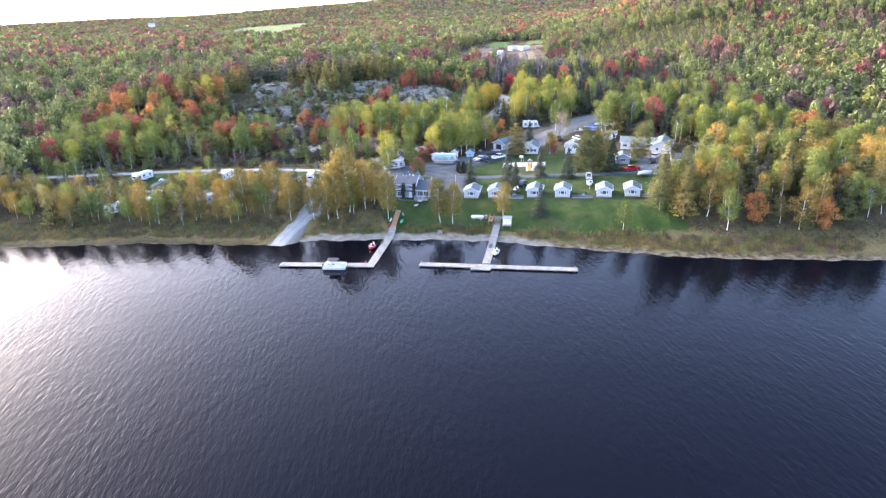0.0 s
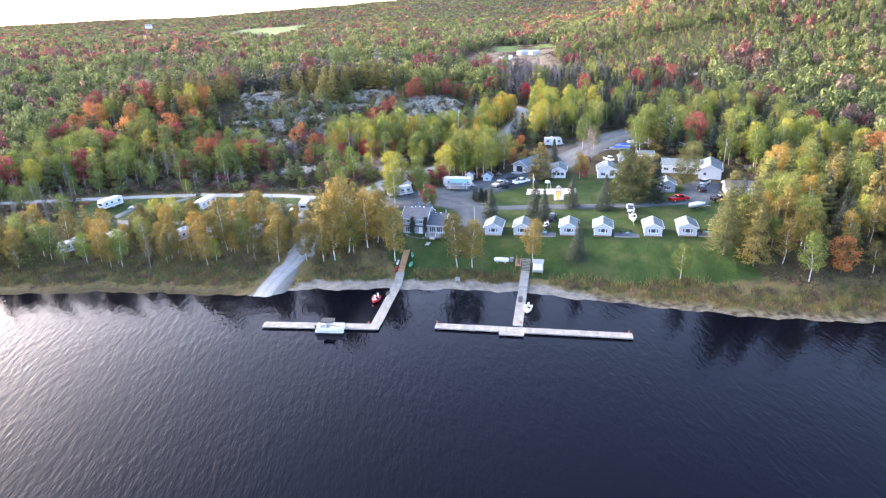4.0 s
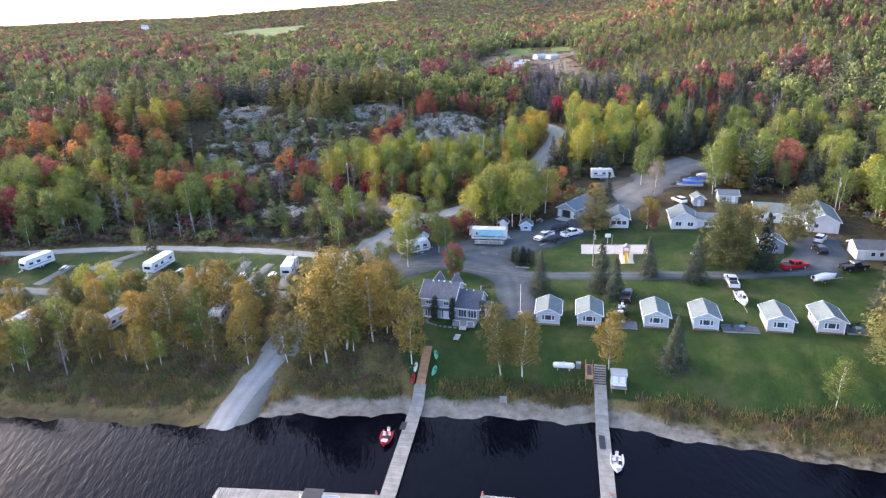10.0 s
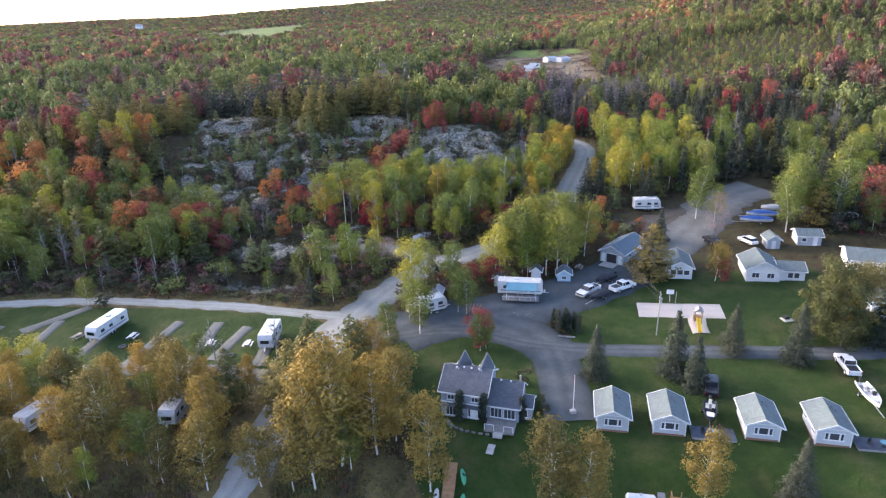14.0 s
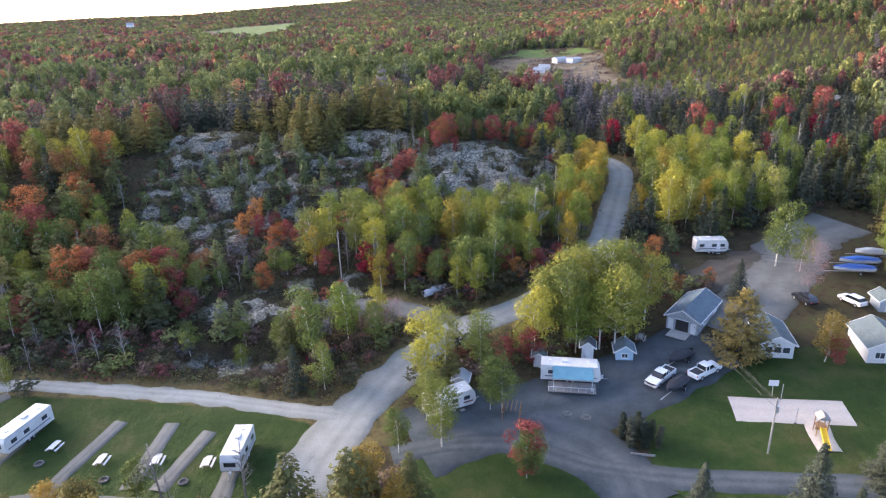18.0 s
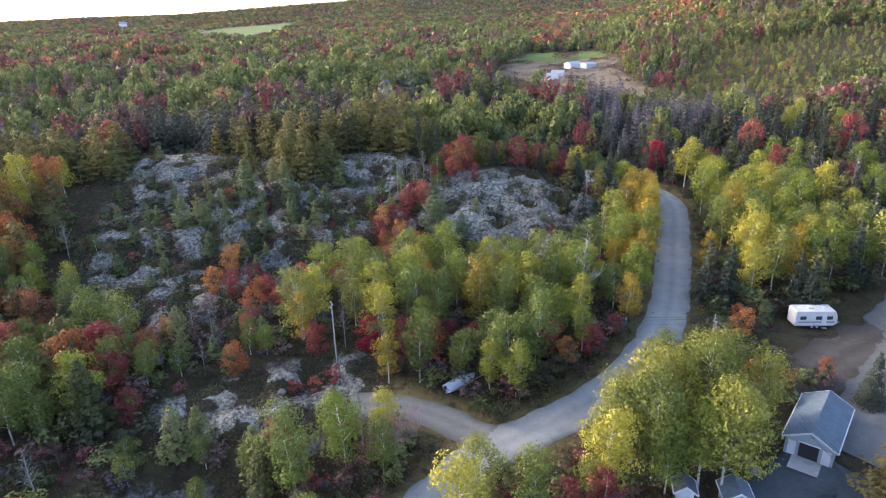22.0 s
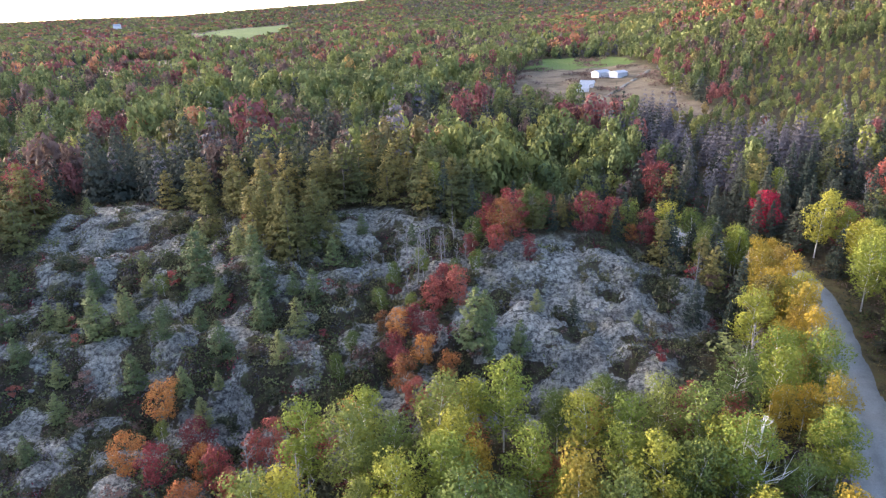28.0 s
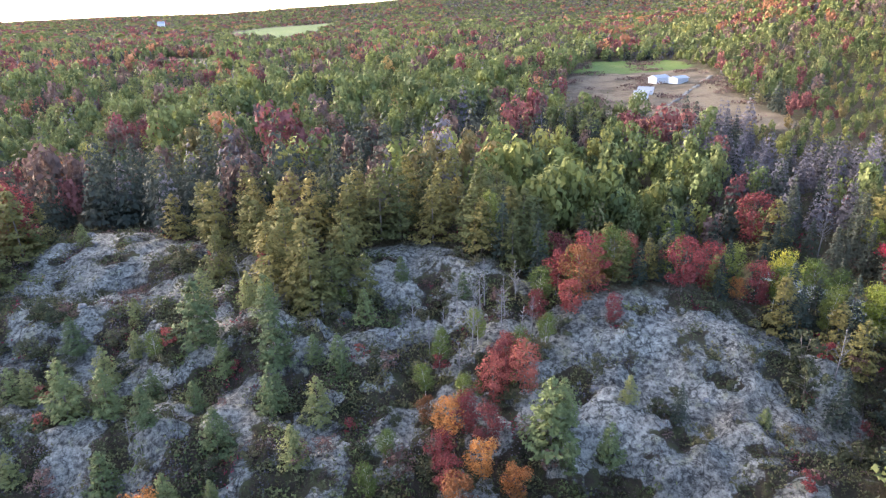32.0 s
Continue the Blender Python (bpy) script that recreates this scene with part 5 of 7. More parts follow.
# cabins in a row above the lawn
def cabin():
    top = tagged(new("cabin"), "pale clapboard holiday cabin with a grey shingle roof", "cabin", "cabins in a row above the lawn")
    w, l, e, r = 4.1, 5.6, 2.15, 3.1
    gable_shell(top, w, l, e, r, PALE, SLATE, 0.4, -w / 2, 0, 0.35)
    part("foundation", box(0, l / 2, -0.2, w + 0.06, l + 0.06, 1.1, 0.02), BRICKRED, top, "red brick skirting")
    window(top, 0, -0.04, 1.6, 1.15, 1.0, 0, 1)
    for s in (-1, 1):
        window(top, s * 0.9, -0.04, 1.6, 0.4, 1.0, 0, 1)
    part("gable_trim", box(0, -0.03, 2.6, w + 0.1, 0.05, 0.1, 0.01), WHITE, top)
    for y in (1.2, 4.5):
        window(top, w / 2 + 0.04, y, 1.6, 0.85, 0.85, 90, 2)
        window(top, -w / 2 - 0.04, y, 1.6, 0.85, 0.85, -90, 2)
    door(top, w / 2 + 0.04, 3.2, 0.4, 0.85, 1.95, 90)
    part("step", box(w / 2 + 0.5, 3.2, 0.1, 0.9, 1.3, 0.5, 0.02), GREYWOOD, top)
    vent(top, 0.5, 4.0, 3.15)
    vent(top, 0.9, 3.4, 3.0, 0.3, 0.07)
    for s in (-1, 1):
        part("corner_board", box(s * (w / 2 + 0.01), -0.01, 1.3, 0.12, 0.12, 2.2, 0.01), WHITE, top)
    return top


first = cabin()
for i, (x, y) in enumerate(((31.3, 43.0), (38.3, 40.6), (49.4, 37.0), (57.2, 34.1), (68.6, 30.4), (76.2, 28.0))):
    m = pose(x, y, float(ground_z(x, y)) - 0.05, 0, 0, -18.5 - 0.4 * i)
    if i == 0:
        first.matrix_basis = m
    else:
        copy_thing(first, m)


def lawn_chair(x, y, turn, mat, label, z=None):
    t = thing("lawn_chair", x, y, turn, label, "chair", "chairs on the decks", z)
    part("seat", box(0, 0, 0.36, 0.5, 0.5, 0.05), mat, t)
    part("backrest", box(0, 0.26, 0.68, 0.5, 0.06, 0.6), mat, t)
    for sx in (-0.22, 0.22):
        for sy in (-0.2, 0.2):
            part("leg", box(sx, sy, 0.17, 0.05, 0.05, 0.36, 0.005), mat, t)
        part("armrest", box(sx * 1.15, 0, 0.56, 0.07, 0.5, 0.04, 0.01), mat, t)
    return t


def deck(x, y, w, l, turn):
    t = thing("deck", x, y, turn, "low dark blue boarded deck between the cabins", "deck", "decks by the cabins")
    n = int(l / 0.3)
    part("deck_frame", box(0, 0, 0.0, w, l, 0.3, 0.02), GREYWOOD, t)
    for i in range(n):
        part("board", box(0, -l / 2 + (i + 0.5) * l / n, 0.19, w, l / n - 0.02, 0.05, 0.006), DECK, t)
    z = float(ground_z(x, y)) + 0.22
    lawn_chair(x - w * 0.25, y, turn + 20, BLACK, "black lawn chair on a dark deck", z)
    lawn_chair(x + w * 0.18, y + 0.3, turn - 15, BLACK, "black lawn chair on a dark deck", z)
    tb = thing("patio_table", x, y - 0.5, 0, "small round teal patio table on the deck", "table", "", z)
    part("tabletop", rod((0, 0, 0.66), (0, 0, 0.70), 0.5, None, 16), TEAL, tb)
    part("pedestal", rod((0, 0, 0), (0, 0, 0.66), 0.05), BLACK, tb)
    part("base", rod((0, 0, 0), (0, 0, 0.05), 0.28, None, 12), BLACK, tb)


deck(43.9, 39.4, 5.6, 2.6, -18)
deck(63.0, 33.0, 6.0, 2.6, -18)
deck(80.6, 27.8, 3.2, 2.6, -18)


# the house
def house():
    t = thing("house", 8.6, 51.2, -23, "two-storey blue grey clapboard house with dark shingles", "house", "", 5.6)
    gable_shell(t, 7.2, 6.6, 4.3, 6.3, GREY_SIDE, SLATE_DARK, 0.35, 0, 0, 0, True, True)
    gable_shell(t, 6.0, 4.6, 2.6, 4.9, GREY_SIDE, SLATE_DARK, 0.3, 6.62, 0.6, 0, True, True)
    gable_shell(t, 3.0, 1.7, 2.3, 3.1, GREY_SIDE, SLATE_DARK, 0.2, 11.24, 1.4, 0, True, True)
    for x in (1.7, 5.2):
        gable_shell(t, 1.9, 4.4, 4.6, 6.5, GREY_SIDE, SLATE_DARK, 0.15, x - 0.95, 3.3, 0, True)
    part("band", box(3.3, -0.05, 2.45, 6.7, 0.1, 0.18, 0.01), WHITE, t, "white band between the storeys")
    part("porch_roof", prism([(-0.75, 2.2), (0.0, 2.42), (0.0, 2.34), (-0.75, 2.12)], 0.1, 6.5), SLATE_DARK, t)
    for x in (1.5, 5.0):
        window(t, x, -0.05, 3.35, 0.95, 0.75, 0, 2)
    window(t, 1.5, -0.05, 1.1, 1.5, 1.5, 0, 3)
    door(t, 4.9, -0.05, 0.1, 1.0, 2.0, 0, None, "white entrance door")
    window(t, 5.6, -0.05, 1.2, 0.35, 1.6)
    window(t, 4.2, -0.05, 1.2, 0.35, 1.6)
    for i in range(2):
        window(t, 8.0 + 1.9 * i, 0.55, 1.35, 1.6, 1.5, 0, 3)
    window(t, 12.0, 1.35, 1.3, 0.7, 1.3, 0, 1)
    part("deck_floor", box(8.9, -0.9, 0.15, 4.2, 3.0, 0.3, 0.02), GREYWOOD, t)
    for x in (6.9, 8.2, 9.6, 10.9):
        part("railing_post", box(x, -2.3, 0.75, 0.09, 0.09, 1.0, 0.01), WHITE, t)
    part("rail", box(7.55, -2.3, 1.22, 1.4, 0.1, 0.06, 0.01), WHITE, t)
    part("rail", box(10.25, -2.3, 1.22, 1.4, 0.1, 0.06, 0.01), WHITE, t)
    for k in range(3):
        part("step", box(8.9, -2.6 - 0.3 * k, 0.2 - 0.12 * k, 1.3, 0.32, 0.14, 0.01), CONCRETE, t)
    for x in (1.6, 2.7, 3.8, 4.9):
        part("roof_vent", box(x, 3.3, 6.45, 0.25, 0.25, 0.2, 0.03), WHITE, t)
    for x in (8.2, 9.6):
        part("roof_vent", box(x, 3.3, 5.05, 0.25, 0.25, 0.2, 0.03), WHITE, t)
    part("chimney_pipe", rod((10.9, 3.8, 4.2), (10.9, 3.8, 5.9), 0.13), STEEL, t)
    return t


house()
b = thing("garden_border", 13.2, 46.8, -23, "curved stone edging round a flower bed", "border")
for i in range(16):
    q = -1.6 + 3.2 * i / 15
    part("stone", box(4.6 * math.sin(q), 1.2 - 1.8 * math.cos(q), 0.08, 0.6, 0.3, 0.3, 0.07, None, RNG.uniform(-30, 30)), STONE, b)
pa = thing("footpath", 14.6, 44.0, -23, "short pale concrete footpath", "path")
for k in range(3):
    part("slab", box(0, -0.7 * k, 0.05, 1.0, 0.66, 0.12, 0.02), CONCRETE, pa)


def simple_house(name, x, y, turn, w, l, eave, ridge, wall, roof, label, across=False, windows=(), doors=(), category="house", lift=0.0):
    t = thing(name, x, y, turn, label, category, "", float(ground_z(x, y)) + lift)
    gable_shell(t, w, l, eave, ridge, wall, roof, 0.35, 0, 0, 0, True, across)
    for wx, wy, wz, ww, wh, wt, pn in windows:
        window(t, wx, wy, wz, ww, wh, wt, pn)
    for dx, dy, dw, dh, dt in doors:
        door(t, dx, dy, 0.0, dw, dh, dt)
    return t


g = simple_house("garage", 48.5, 95.0, -47, 5.2, 10.4, 2.5, 3.9, GARAGE_SIDE, GREEN_ROOF, "grey clapboard garage with its middle door open", False,
                 ((5.25, 3.0, 1.5, 1.0, 0.8, 90, 2),), ((0.75, -0.05, 0.9, 2.0, 0), (4.45, -0.05, 0.9, 2.0, 0), (5.25, 8.2, 1.6, 2.0, 90)), "garage")
# Black panel on the solid front wall stands in for the garage's shaded inside.
part("doorway", box(2.6, -0.02, 1.05, 2.1, 0.1, 2.1, 0.0), BLACK, g, "black panel standing for the shaded open doorway")
part("door_trim", box(2.6, -0.06, 2.17, 2.4, 0.1, 0.12, 0.01), WHITE, g)
part("apron", box(2.6, -1.4, 0.1, 3.2, 2.8, 0.12, 0.02), CONCRETE, g)

ba = simple_house("bungalow", 58.2, 83.6, -19, 4.6, 7.5, 2.5, 3.7, WHITE_SIDE, SLATE, "small white bungalow with a glazed porch", False, (), ())
for i in range(3):
    window(ba, 1.05 + 1.25 * i, -0.05, 1.45, 1.05, 1.0, 0, 1)
part("porch_floor", box(-1.0, 1.2, 0.2, 2.2, 2.6, 0.3, 0.02), GREYWOOD, ba)
part("porch_roof", box(-1.0, 1.2, 2.4, 2.3, 2.8, 0.1, 0.01), SLATE_DARK, ba)
for q in (0.1, 2.4):
    part("porch_post", box(-2.0, q, 1.3, 0.1, 0.1, 2.2, 0.01), WHITE, ba)
bb = simple_house("bungalow", 71.8, 78.6, -19, 6.0, 7.5, 2.6, 4.2, WHITE_SIDE, SLATE, "white bungalow with a low side wing", False,
                  ((1.6, -0.05, 1.4, 1.3, 1.0, 0, 2), (4.3, -0.05, 1.4, 1.3, 1.0, 0, 2)), ())
gable_shell(bb, 5.0, 4.6, 2.3, 3.3, WHITE_SIDE, SLATE, 0.3, 6.02, 0.8, 0, True, True)
for i in range(2):
    window(bb, 8.0 + 1.1 * i, 0.74, 1.4, 0.95, 1.1, 0, 1)
door(bb, 6.7, 0.75, 0.1, 0.85, 2.0)
lodge = simple_house("lodge", 99.8, 68.6, -28, 6.4, 12.0, 2.8, 4.3, WHITE_SIDE, SLATE, "long white lodge with a grey shingle roof", False,
                     ((1.8, -0.05, 1.6, 0.9, 0.9, 0, 1), (6.45, 3, 1.6, 0.9, 0.9, 90, 1), (6.45, 7, 1.6, 0.9, 0.9, 90, 1)), ((4.6, -0.05, 1.0, 2.0, 0),), "lodge")
gable_shell(lodge, 7.4, 11.0, 2.8, 4.1, WHITE_SIDE, SLATE, 0.35, -11.04, 4.0, 0, True, True)
for i in range(4):
    window(lodge, -9.5 + 2.6 * i, 3.95, 1.6, 1.4, 0.9, 0, 2)
simple_house("cottage", 99.8, 52.6, -18, 5.0, 8.0, 2.4, 3.6, WHITE_SIDE, SLATE_DARK, "low white cottage beside the forecourt", True,
             ((3.0, -0.05, 1.4, 0.8, 0.9, 0, 1), (4.6, -0.05, 1.4, 0.8, 0.9, 0, 1), (6.2, -0.05, 1.4, 0.8, 0.9, 0, 1)), ((1.2, -0.05, 0.9, 2.0, 0),), "cottage")
cp = simple_house("carport", 83.8, 60.5, -19, 4.4, 5.0, 2.5, 3.6, GREY_SIDE, SLATE, "small grey shelter with a pale roof", False, ((2.2, -0.05, 1.4, 1.8, 1.0, 0, 3),), (), "shelter")
simple_house("shed", 83.4, 90.4, -15, 2.6, 3.2, 2.1, 3.0, GARAGE_SIDE, SLATE, "small grey garden shed with a white door", False, (), ((1.3, -0.05, 0.8, 1.8, 0),), "shed")
simple_house("storehouse", 90.2, 90.2, -18, 4.0, 4.6, 2.2, 3.1, GARAGE_SIDE, SLATE, "grey clapboard storehouse with a shingle roof", True, ((1.2, -0.05, 1.3, 0.9, 0.8, 0, 1),), ((3.4, -0.05, 0.9, 1.9, 0),), "storehouse")
simple_house("shed", 11.0, 85.2, -18, 1.9, 1.9, 2.6, 3.2, WHITE_SIDE, TIN, "narrow white shed with a pale roof", False, (), ((0.95, -0.05, 0.75, 1.8, 0),), "shed")
simple_house("shed", 24.2, 89.4, -20, 1.6, 1.6, 2.0, 2.5, WHITE_SIDE, SLATE, "small white shed among the birches", False, (), ((0.8, -0.05, 0.7, 1.7, 0),), "shed")
simple_house("shed", 32.0, 89.6, -20, 1.8, 1.8, 2.5, 3.2, WHITE_SIDE, SLATE_DARK, "tall white shed with a dark roof", False, (), ((0.9, -0.05, 0.7, 1.8, 0),), "shed")
simple_house("playhouse", 37.0, 88.0, -16, 2.6, 2.6, 1.8, 2.7, paint("pale_blue_boards", (0.35, 0.50, 0.60)), GREEN_ROOF, "small pale blue playhouse with a porch", False, ((1.3, -0.05, 1.0, 0.9, 0.7, 0, 2),), (), "playhouse")
simple_house("barn", 127.5, 424.5, -62, 5.0, 9.0, 2.4, 3.4, WHITE_SIDE, TIN, "long white barn in the straw field", False, (), (), "barn")
simple_house("barn", 135.6, 420.0, -62, 5.6, 8.0, 2.2, 3.0, WHITE_SIDE, TIN, "low barn annex with a metal roof", False, (), (), "barn")
simple_house("hut", 108.5, 388.0, -30, 4.0, 6.0, 2.2, 3.4, WHITE_SIDE, TIN, "small field hut with a metal roof", True, (), (), "hut")
simple_house("hut", 102.5, 377.0, -30, 4.0, 5.5, 2.2, 3.4, WHITE_SIDE, TIN, "small field hut with a metal roof", True, (), (), "hut")
simple_house("farmhouse", -752.0, 2404.0, 10, 14.0, 22.0, 10.0, 16.0, WHITE_SIDE, TIN, "far white farmhouse above the woods", True, (), (), "house", 4.0)
simple_house("farmhouse", -1000.0, 1790.0, 10, 16.0, 34.0, 9.0, 13.0, WHITE_SIDE, TIN, "far white farm building at the wood's edge", True, (), (), "house", 6.0)


# vehicles
def wheel(parent, x, y, r=0.36, w=0.22):
    t = part("wheel", rod((x, y - w / 2, r), (x, y + w / 2, r), r, None, 14), RUBBER, parent)
    part("rim", rod((x, y - w / 2 - 0.012, r), (x, y + w / 2 + 0.012, r), r * 0.6, None, 10), STEEL, t)


def pickup(x, y, turn, body, label, group=""):
    t = thing("pickup_truck", x, y, turn, label, "pickup truck", group, float(ground_z(x, y)) + 0.12)
    side = [(-2.85, 0.45), (2.75, 0.45), (2.88, 0.7), (2.85, 1.05), (1.35, 1.15), (-2.85, 1.12)]
    lower = along_y(side, -0.95, 0.95, 0.06)
    part("body", lower, body, t)
    cab = along_y([(-0.85, 1.1), (1.35, 1.1), (0.75, 1.78), (-0.72, 1.8)], -0.8, 0.8, 0.07)
    c = part("cab", cab, GLASS, t, "dark glazed cab")
    part("cab_roof", box(0.0, 0, 1.8, 1.45, 1.5, 0.08, 0.03), body, c)
    for s in (-0.79, 0.79):
        part("pillar", box(-0.05, s, 1.45, 0.1, 0.06, 0.66, 0.01), body, c)
        part("pillar", box(-0.76, s, 1.45, 0.16, 0.07, 0.66, 0.01), body, c)
        part("mirror", box(1.0, s * 1.3, 1.25, 0.12, 0.2, 0.18, 0.03), BLACK, c)
    part("bed", box(-1.9, 0, 1.12, 1.75, 1.5, 0.06, 0.01), BLACK, t, "black truck bed")
    for s in (-0.88, 0.88):
        part("bed_side", box(-1.88, s, 1.2, 1.9, 0.1, 0.2, 0.03), body, t)
    part("tailgate", box(-2.84, 0, 1.0, 0.08, 1.75, 0.5, 0.02), body, t)
    part("grille", box(2.88, 0, 0.8, 0.06, 1.2, 0.3, 0.02), BLACK, t)
    for s in (-0.75, 0.75):
        part("headlight", box(2.85, s, 0.9, 0.1, 0.3, 0.18, 0.03), PANE, t)
        part("taillight", box(-2.88, s * 1.15, 1.0, 0.05, 0.12, 0.3, 0.01), RED, t)
    part("bumper", box(2.92, 0, 0.52, 0.12, 1.8, 0.2, 0.04), STEEL, t)
    for wx in (-1.75, 1.8):
        for s in (-0.86, 0.86):
            wheel(t, wx, s, 0.4, 0.25)
    return t


def car(x, y, turn, body, label):
    t = thing("car", x, y, turn, label, "car", "", float(ground_z(x, y)) + 0.12)
    part("body", along_y([(-2.2, 0.4), (2.15, 0.4), (2.25, 0.7), (2.1, 0.95), (1.1, 1.05), (-2.15, 1.1), (-2.25, 0.8)], -0.88, 0.88, 0.07), body, t)
    c = part("cabin", along_y([(-2.0, 1.05), (1.15, 1.03), (0.45, 1.58), (-1.65, 1.6)], -0.76, 0.76, 0.07), GLASS, t, "dark glazed cabin")
    part("roof", box(-0.6, 0, 1.61, 2.0, 1.35, 0.06, 0.02), body, c)
    for s in (-0.7, 0.7):
        part("headlight", box(2.17, s, 0.8, 0.12, 0.3, 0.16, 0.03), PANE, t)
        part("taillight", box(-2.22, s, 0.85, 0.08, 0.25, 0.2, 0.02), RED, t)
    for wx in (-1.35, 1.4):
        for s in (-0.8, 0.8):
            wheel(t, wx, s, 0.34)
    return t


CARWHITE = paint("white_car_paint", (0.72, 0.73, 0.74), 0.2, 0, 0.6, 0.95)
CARDARK = paint("dark_car_paint", (0.02, 0.022, 0.028), 0.2, 0, 0.6)
CARRED = paint("red_car_paint", (0.5, 0.015, 0.02), 0.2, 0, 0.6)
pickup(41.2, 81.4, 215, CARWHITE, "white pickup truck parked on asphalt", "pickups in the yard")
pickup(48.0, 81.4, 25, CARWHITE, "white pickup truck parked at the lawn's edge", "pickups in the yard")
pickup(48.4, 48.3, 62, CARDARK, "dark pickup truck behind the cabins")
pickup(70.3, 48.8, 72, CARWHITE, "white pickup truck with a boat trailer")
pickup(85.6, 51.9, 8, CARRED, "bright red pickup truck on the lane")
car(99.0, 62.8, 40, CARWHITE, "white car on the forecourt")
car(95.2, 57.8, 80, CARDARK, "dark car on the forecourt")
pickup(96.0, 48.4, 5, CARDARK, "dark pickup truck by the cottage")
car(81.0, 93.6, 100, CARWHITE, "white car behind the bungalow")
car(74.0, 96.0, 95, CARDARK, "dark car beside the yard")


def hull(L=5.2, w=2.0, h=0.75, z0=0.0):
    """A boat's hull, pointed at +x."""
    bm = bmesh.new()
    rings = []
    for f, ww, kz in ((0, 0.85, 0.0), (0.3, 1.0, 0.0), (0.6, 0.95, 0.02), (0.82, 0.66, 0.1), (0.95, 0.28, 0.22), (1.0, 0.05, 0.32)):
        x, hw = -L / 2 + L * f, w / 2 * ww
        top = z0 + h + 0.18 * f
        rings.append([bm.verts.new(p) for p in ((x, -hw, top), (x, -hw * 0.85, z0 + h * 0.35 + kz), (x, 0, z0 + kz), (x, hw * 0.85, z0 + h * 0.35 + kz), (x, hw, top),
                                                 (x, hw * 0.86, top), (x, hw * 0.7, top - 0.3), (x, -hw * 0.7, top - 0.3), (x, -hw * 0.86, top))])
    for a, b2 in zip(rings, rings[1:]):
        for i in range(9):
            bm.faces.new((a[i], a[(i + 1) % 9], b2[(i + 1) % 9], b2[i]))
    bm.faces.new(rings[0])
    bm.faces.new(rings[-1][::-1])
    return bm


def motor(t, x, z):
    m = part("outboard_motor", box(x, 0, z + 0.35, 0.4, 0.36, 0.5, 0.08), BLACK, t, "black outboard motor")
    part("leg", box(x, 0, z - 0.15, 0.16, 0.1, 0.7, 0.02), BLACK, m)


def boat(x, y, turn, body, label, L=5.2, z=None, seats=True, cover=None, trailer=False, inside_mat=None):
    zz = (float(ground_z(x, y)) + 0.1) if z is None else z
    t = thing("boat", x, y, turn, label, "boat", "", zz)
    up = 0.5 if trailer else 0.0
    part("hull", hull(L, 2.0, 0.75, up), body, t)
    if cover:
        bm = bmesh.new()
        ring = []
        for f, ww, hh in ((-0.01, 0.85, 0.1), (0.15, 0.98, 0.35), (0.45, 1.02, 0.55), (0.62, 1.0, 0.5), (0.85, 0.62, 0.2), (1.0, 0.08, 0.12)):
            xx, top = -L / 2 + L * f, up + 0.75 + 0.18 * f
            ring.append([bm.verts.new(p) for p in ((xx, -ww, top - 0.12), (xx, -ww * 0.6, top + hh * 0.7), (xx, 0, top + hh), (xx, ww * 0.6, top + hh * 0.7), (xx, ww, top - 0.12))])
        for a, b2 in zip(ring, ring[1:]):
            for i in range(4):
                bm.faces.new((a[i], a[i + 1], b2[i + 1], b2[i]))
        bm.faces.new(ring[0])
        bm.faces.new(ring[-1][::-1])
        part("cover", bm, cover, t, "fitted cloth cover")
    elif seats:
        part("floor", box(-0.3, 0, up + 0.5, L * 0.62, 1.2, 0.05, 0.0), inside_mat or STRIPE, t)
        part("console", box(0.25, 0.4, up + 0.85, 0.5, 0.45, 0.5, 0.05), BLACK, t)
        part("windscreen", box(0.5, 0.4, up + 1.15, 0.05, 0.5, 0.3, 0.01), GLASS, t)
        for sx, sy in ((-0.45, 0.4), (-0.45, -0.4), (-1.6, 0)):
            s = part("seat", box(sx, sy, up + 0.75, 0.45, 0.45, 0.15, 0.04), CREAM, t)
            part("backrest", box(sx - 0.22, sy, up + 1.0, 0.1, 0.45, 0.4, 0.03), CREAM, s)
        part("bow_deck", box(L * 0.27, 0, up + 0.86, L * 0.2, 1.0, 0.06, 0.01), GEL, t)
    motor(t, -L / 2 - 0.25, up + 0.55)
    if trailer:
        part("trailer_frame", box(0.3, 0, 0.42, L + 0.8, 0.12, 0.1, 0.01), STEEL, t)
        part("axle", box(-0.8, 0, 0.36, 0.1, 2.0, 0.1, 0.01), STEEL, t)
        part("drawbar", box(L / 2 + 1.0, 0, 0.42, 1.4, 0.1, 0.1, 0.01), STEEL, t)
        for s in (-0.98, 0.98):
            wheel(t, -0.8, s, 0.3, 0.18)
            part("mudguard", box(-0.8, s, 0.64, 0.75, 0.24, 0.06, 0.02), BLACK, t)
    return t


boat(12.1, 115.6, 32, SILVER_COVER, "covered boat on a trailer beside the gravel spur", 5.4, None, False, SILVER_COVER, True)
boat(42.3, 78.8, 215, COVER, "boat under a black cover in the yard", 5.0, None, False, COVER, True)
boat(46.0, 85.2, 205, COVER, "boat under a black cover beside the garage", 5.0, None, False, COVER, True)
boat(45.1, 42.6, 242, COVER, "dark fishing boat on a trailer", 5.2, None, True, None, True)
boat(67.9, 41.3, 252, GEL, "long white bass boat on a trailer", 6.2, None, True, None, True)
boat(87.4, 45.2, 6, GEL, "white rowing boat upside the lane on a trailer", 5.0, None, False, GEL, True)
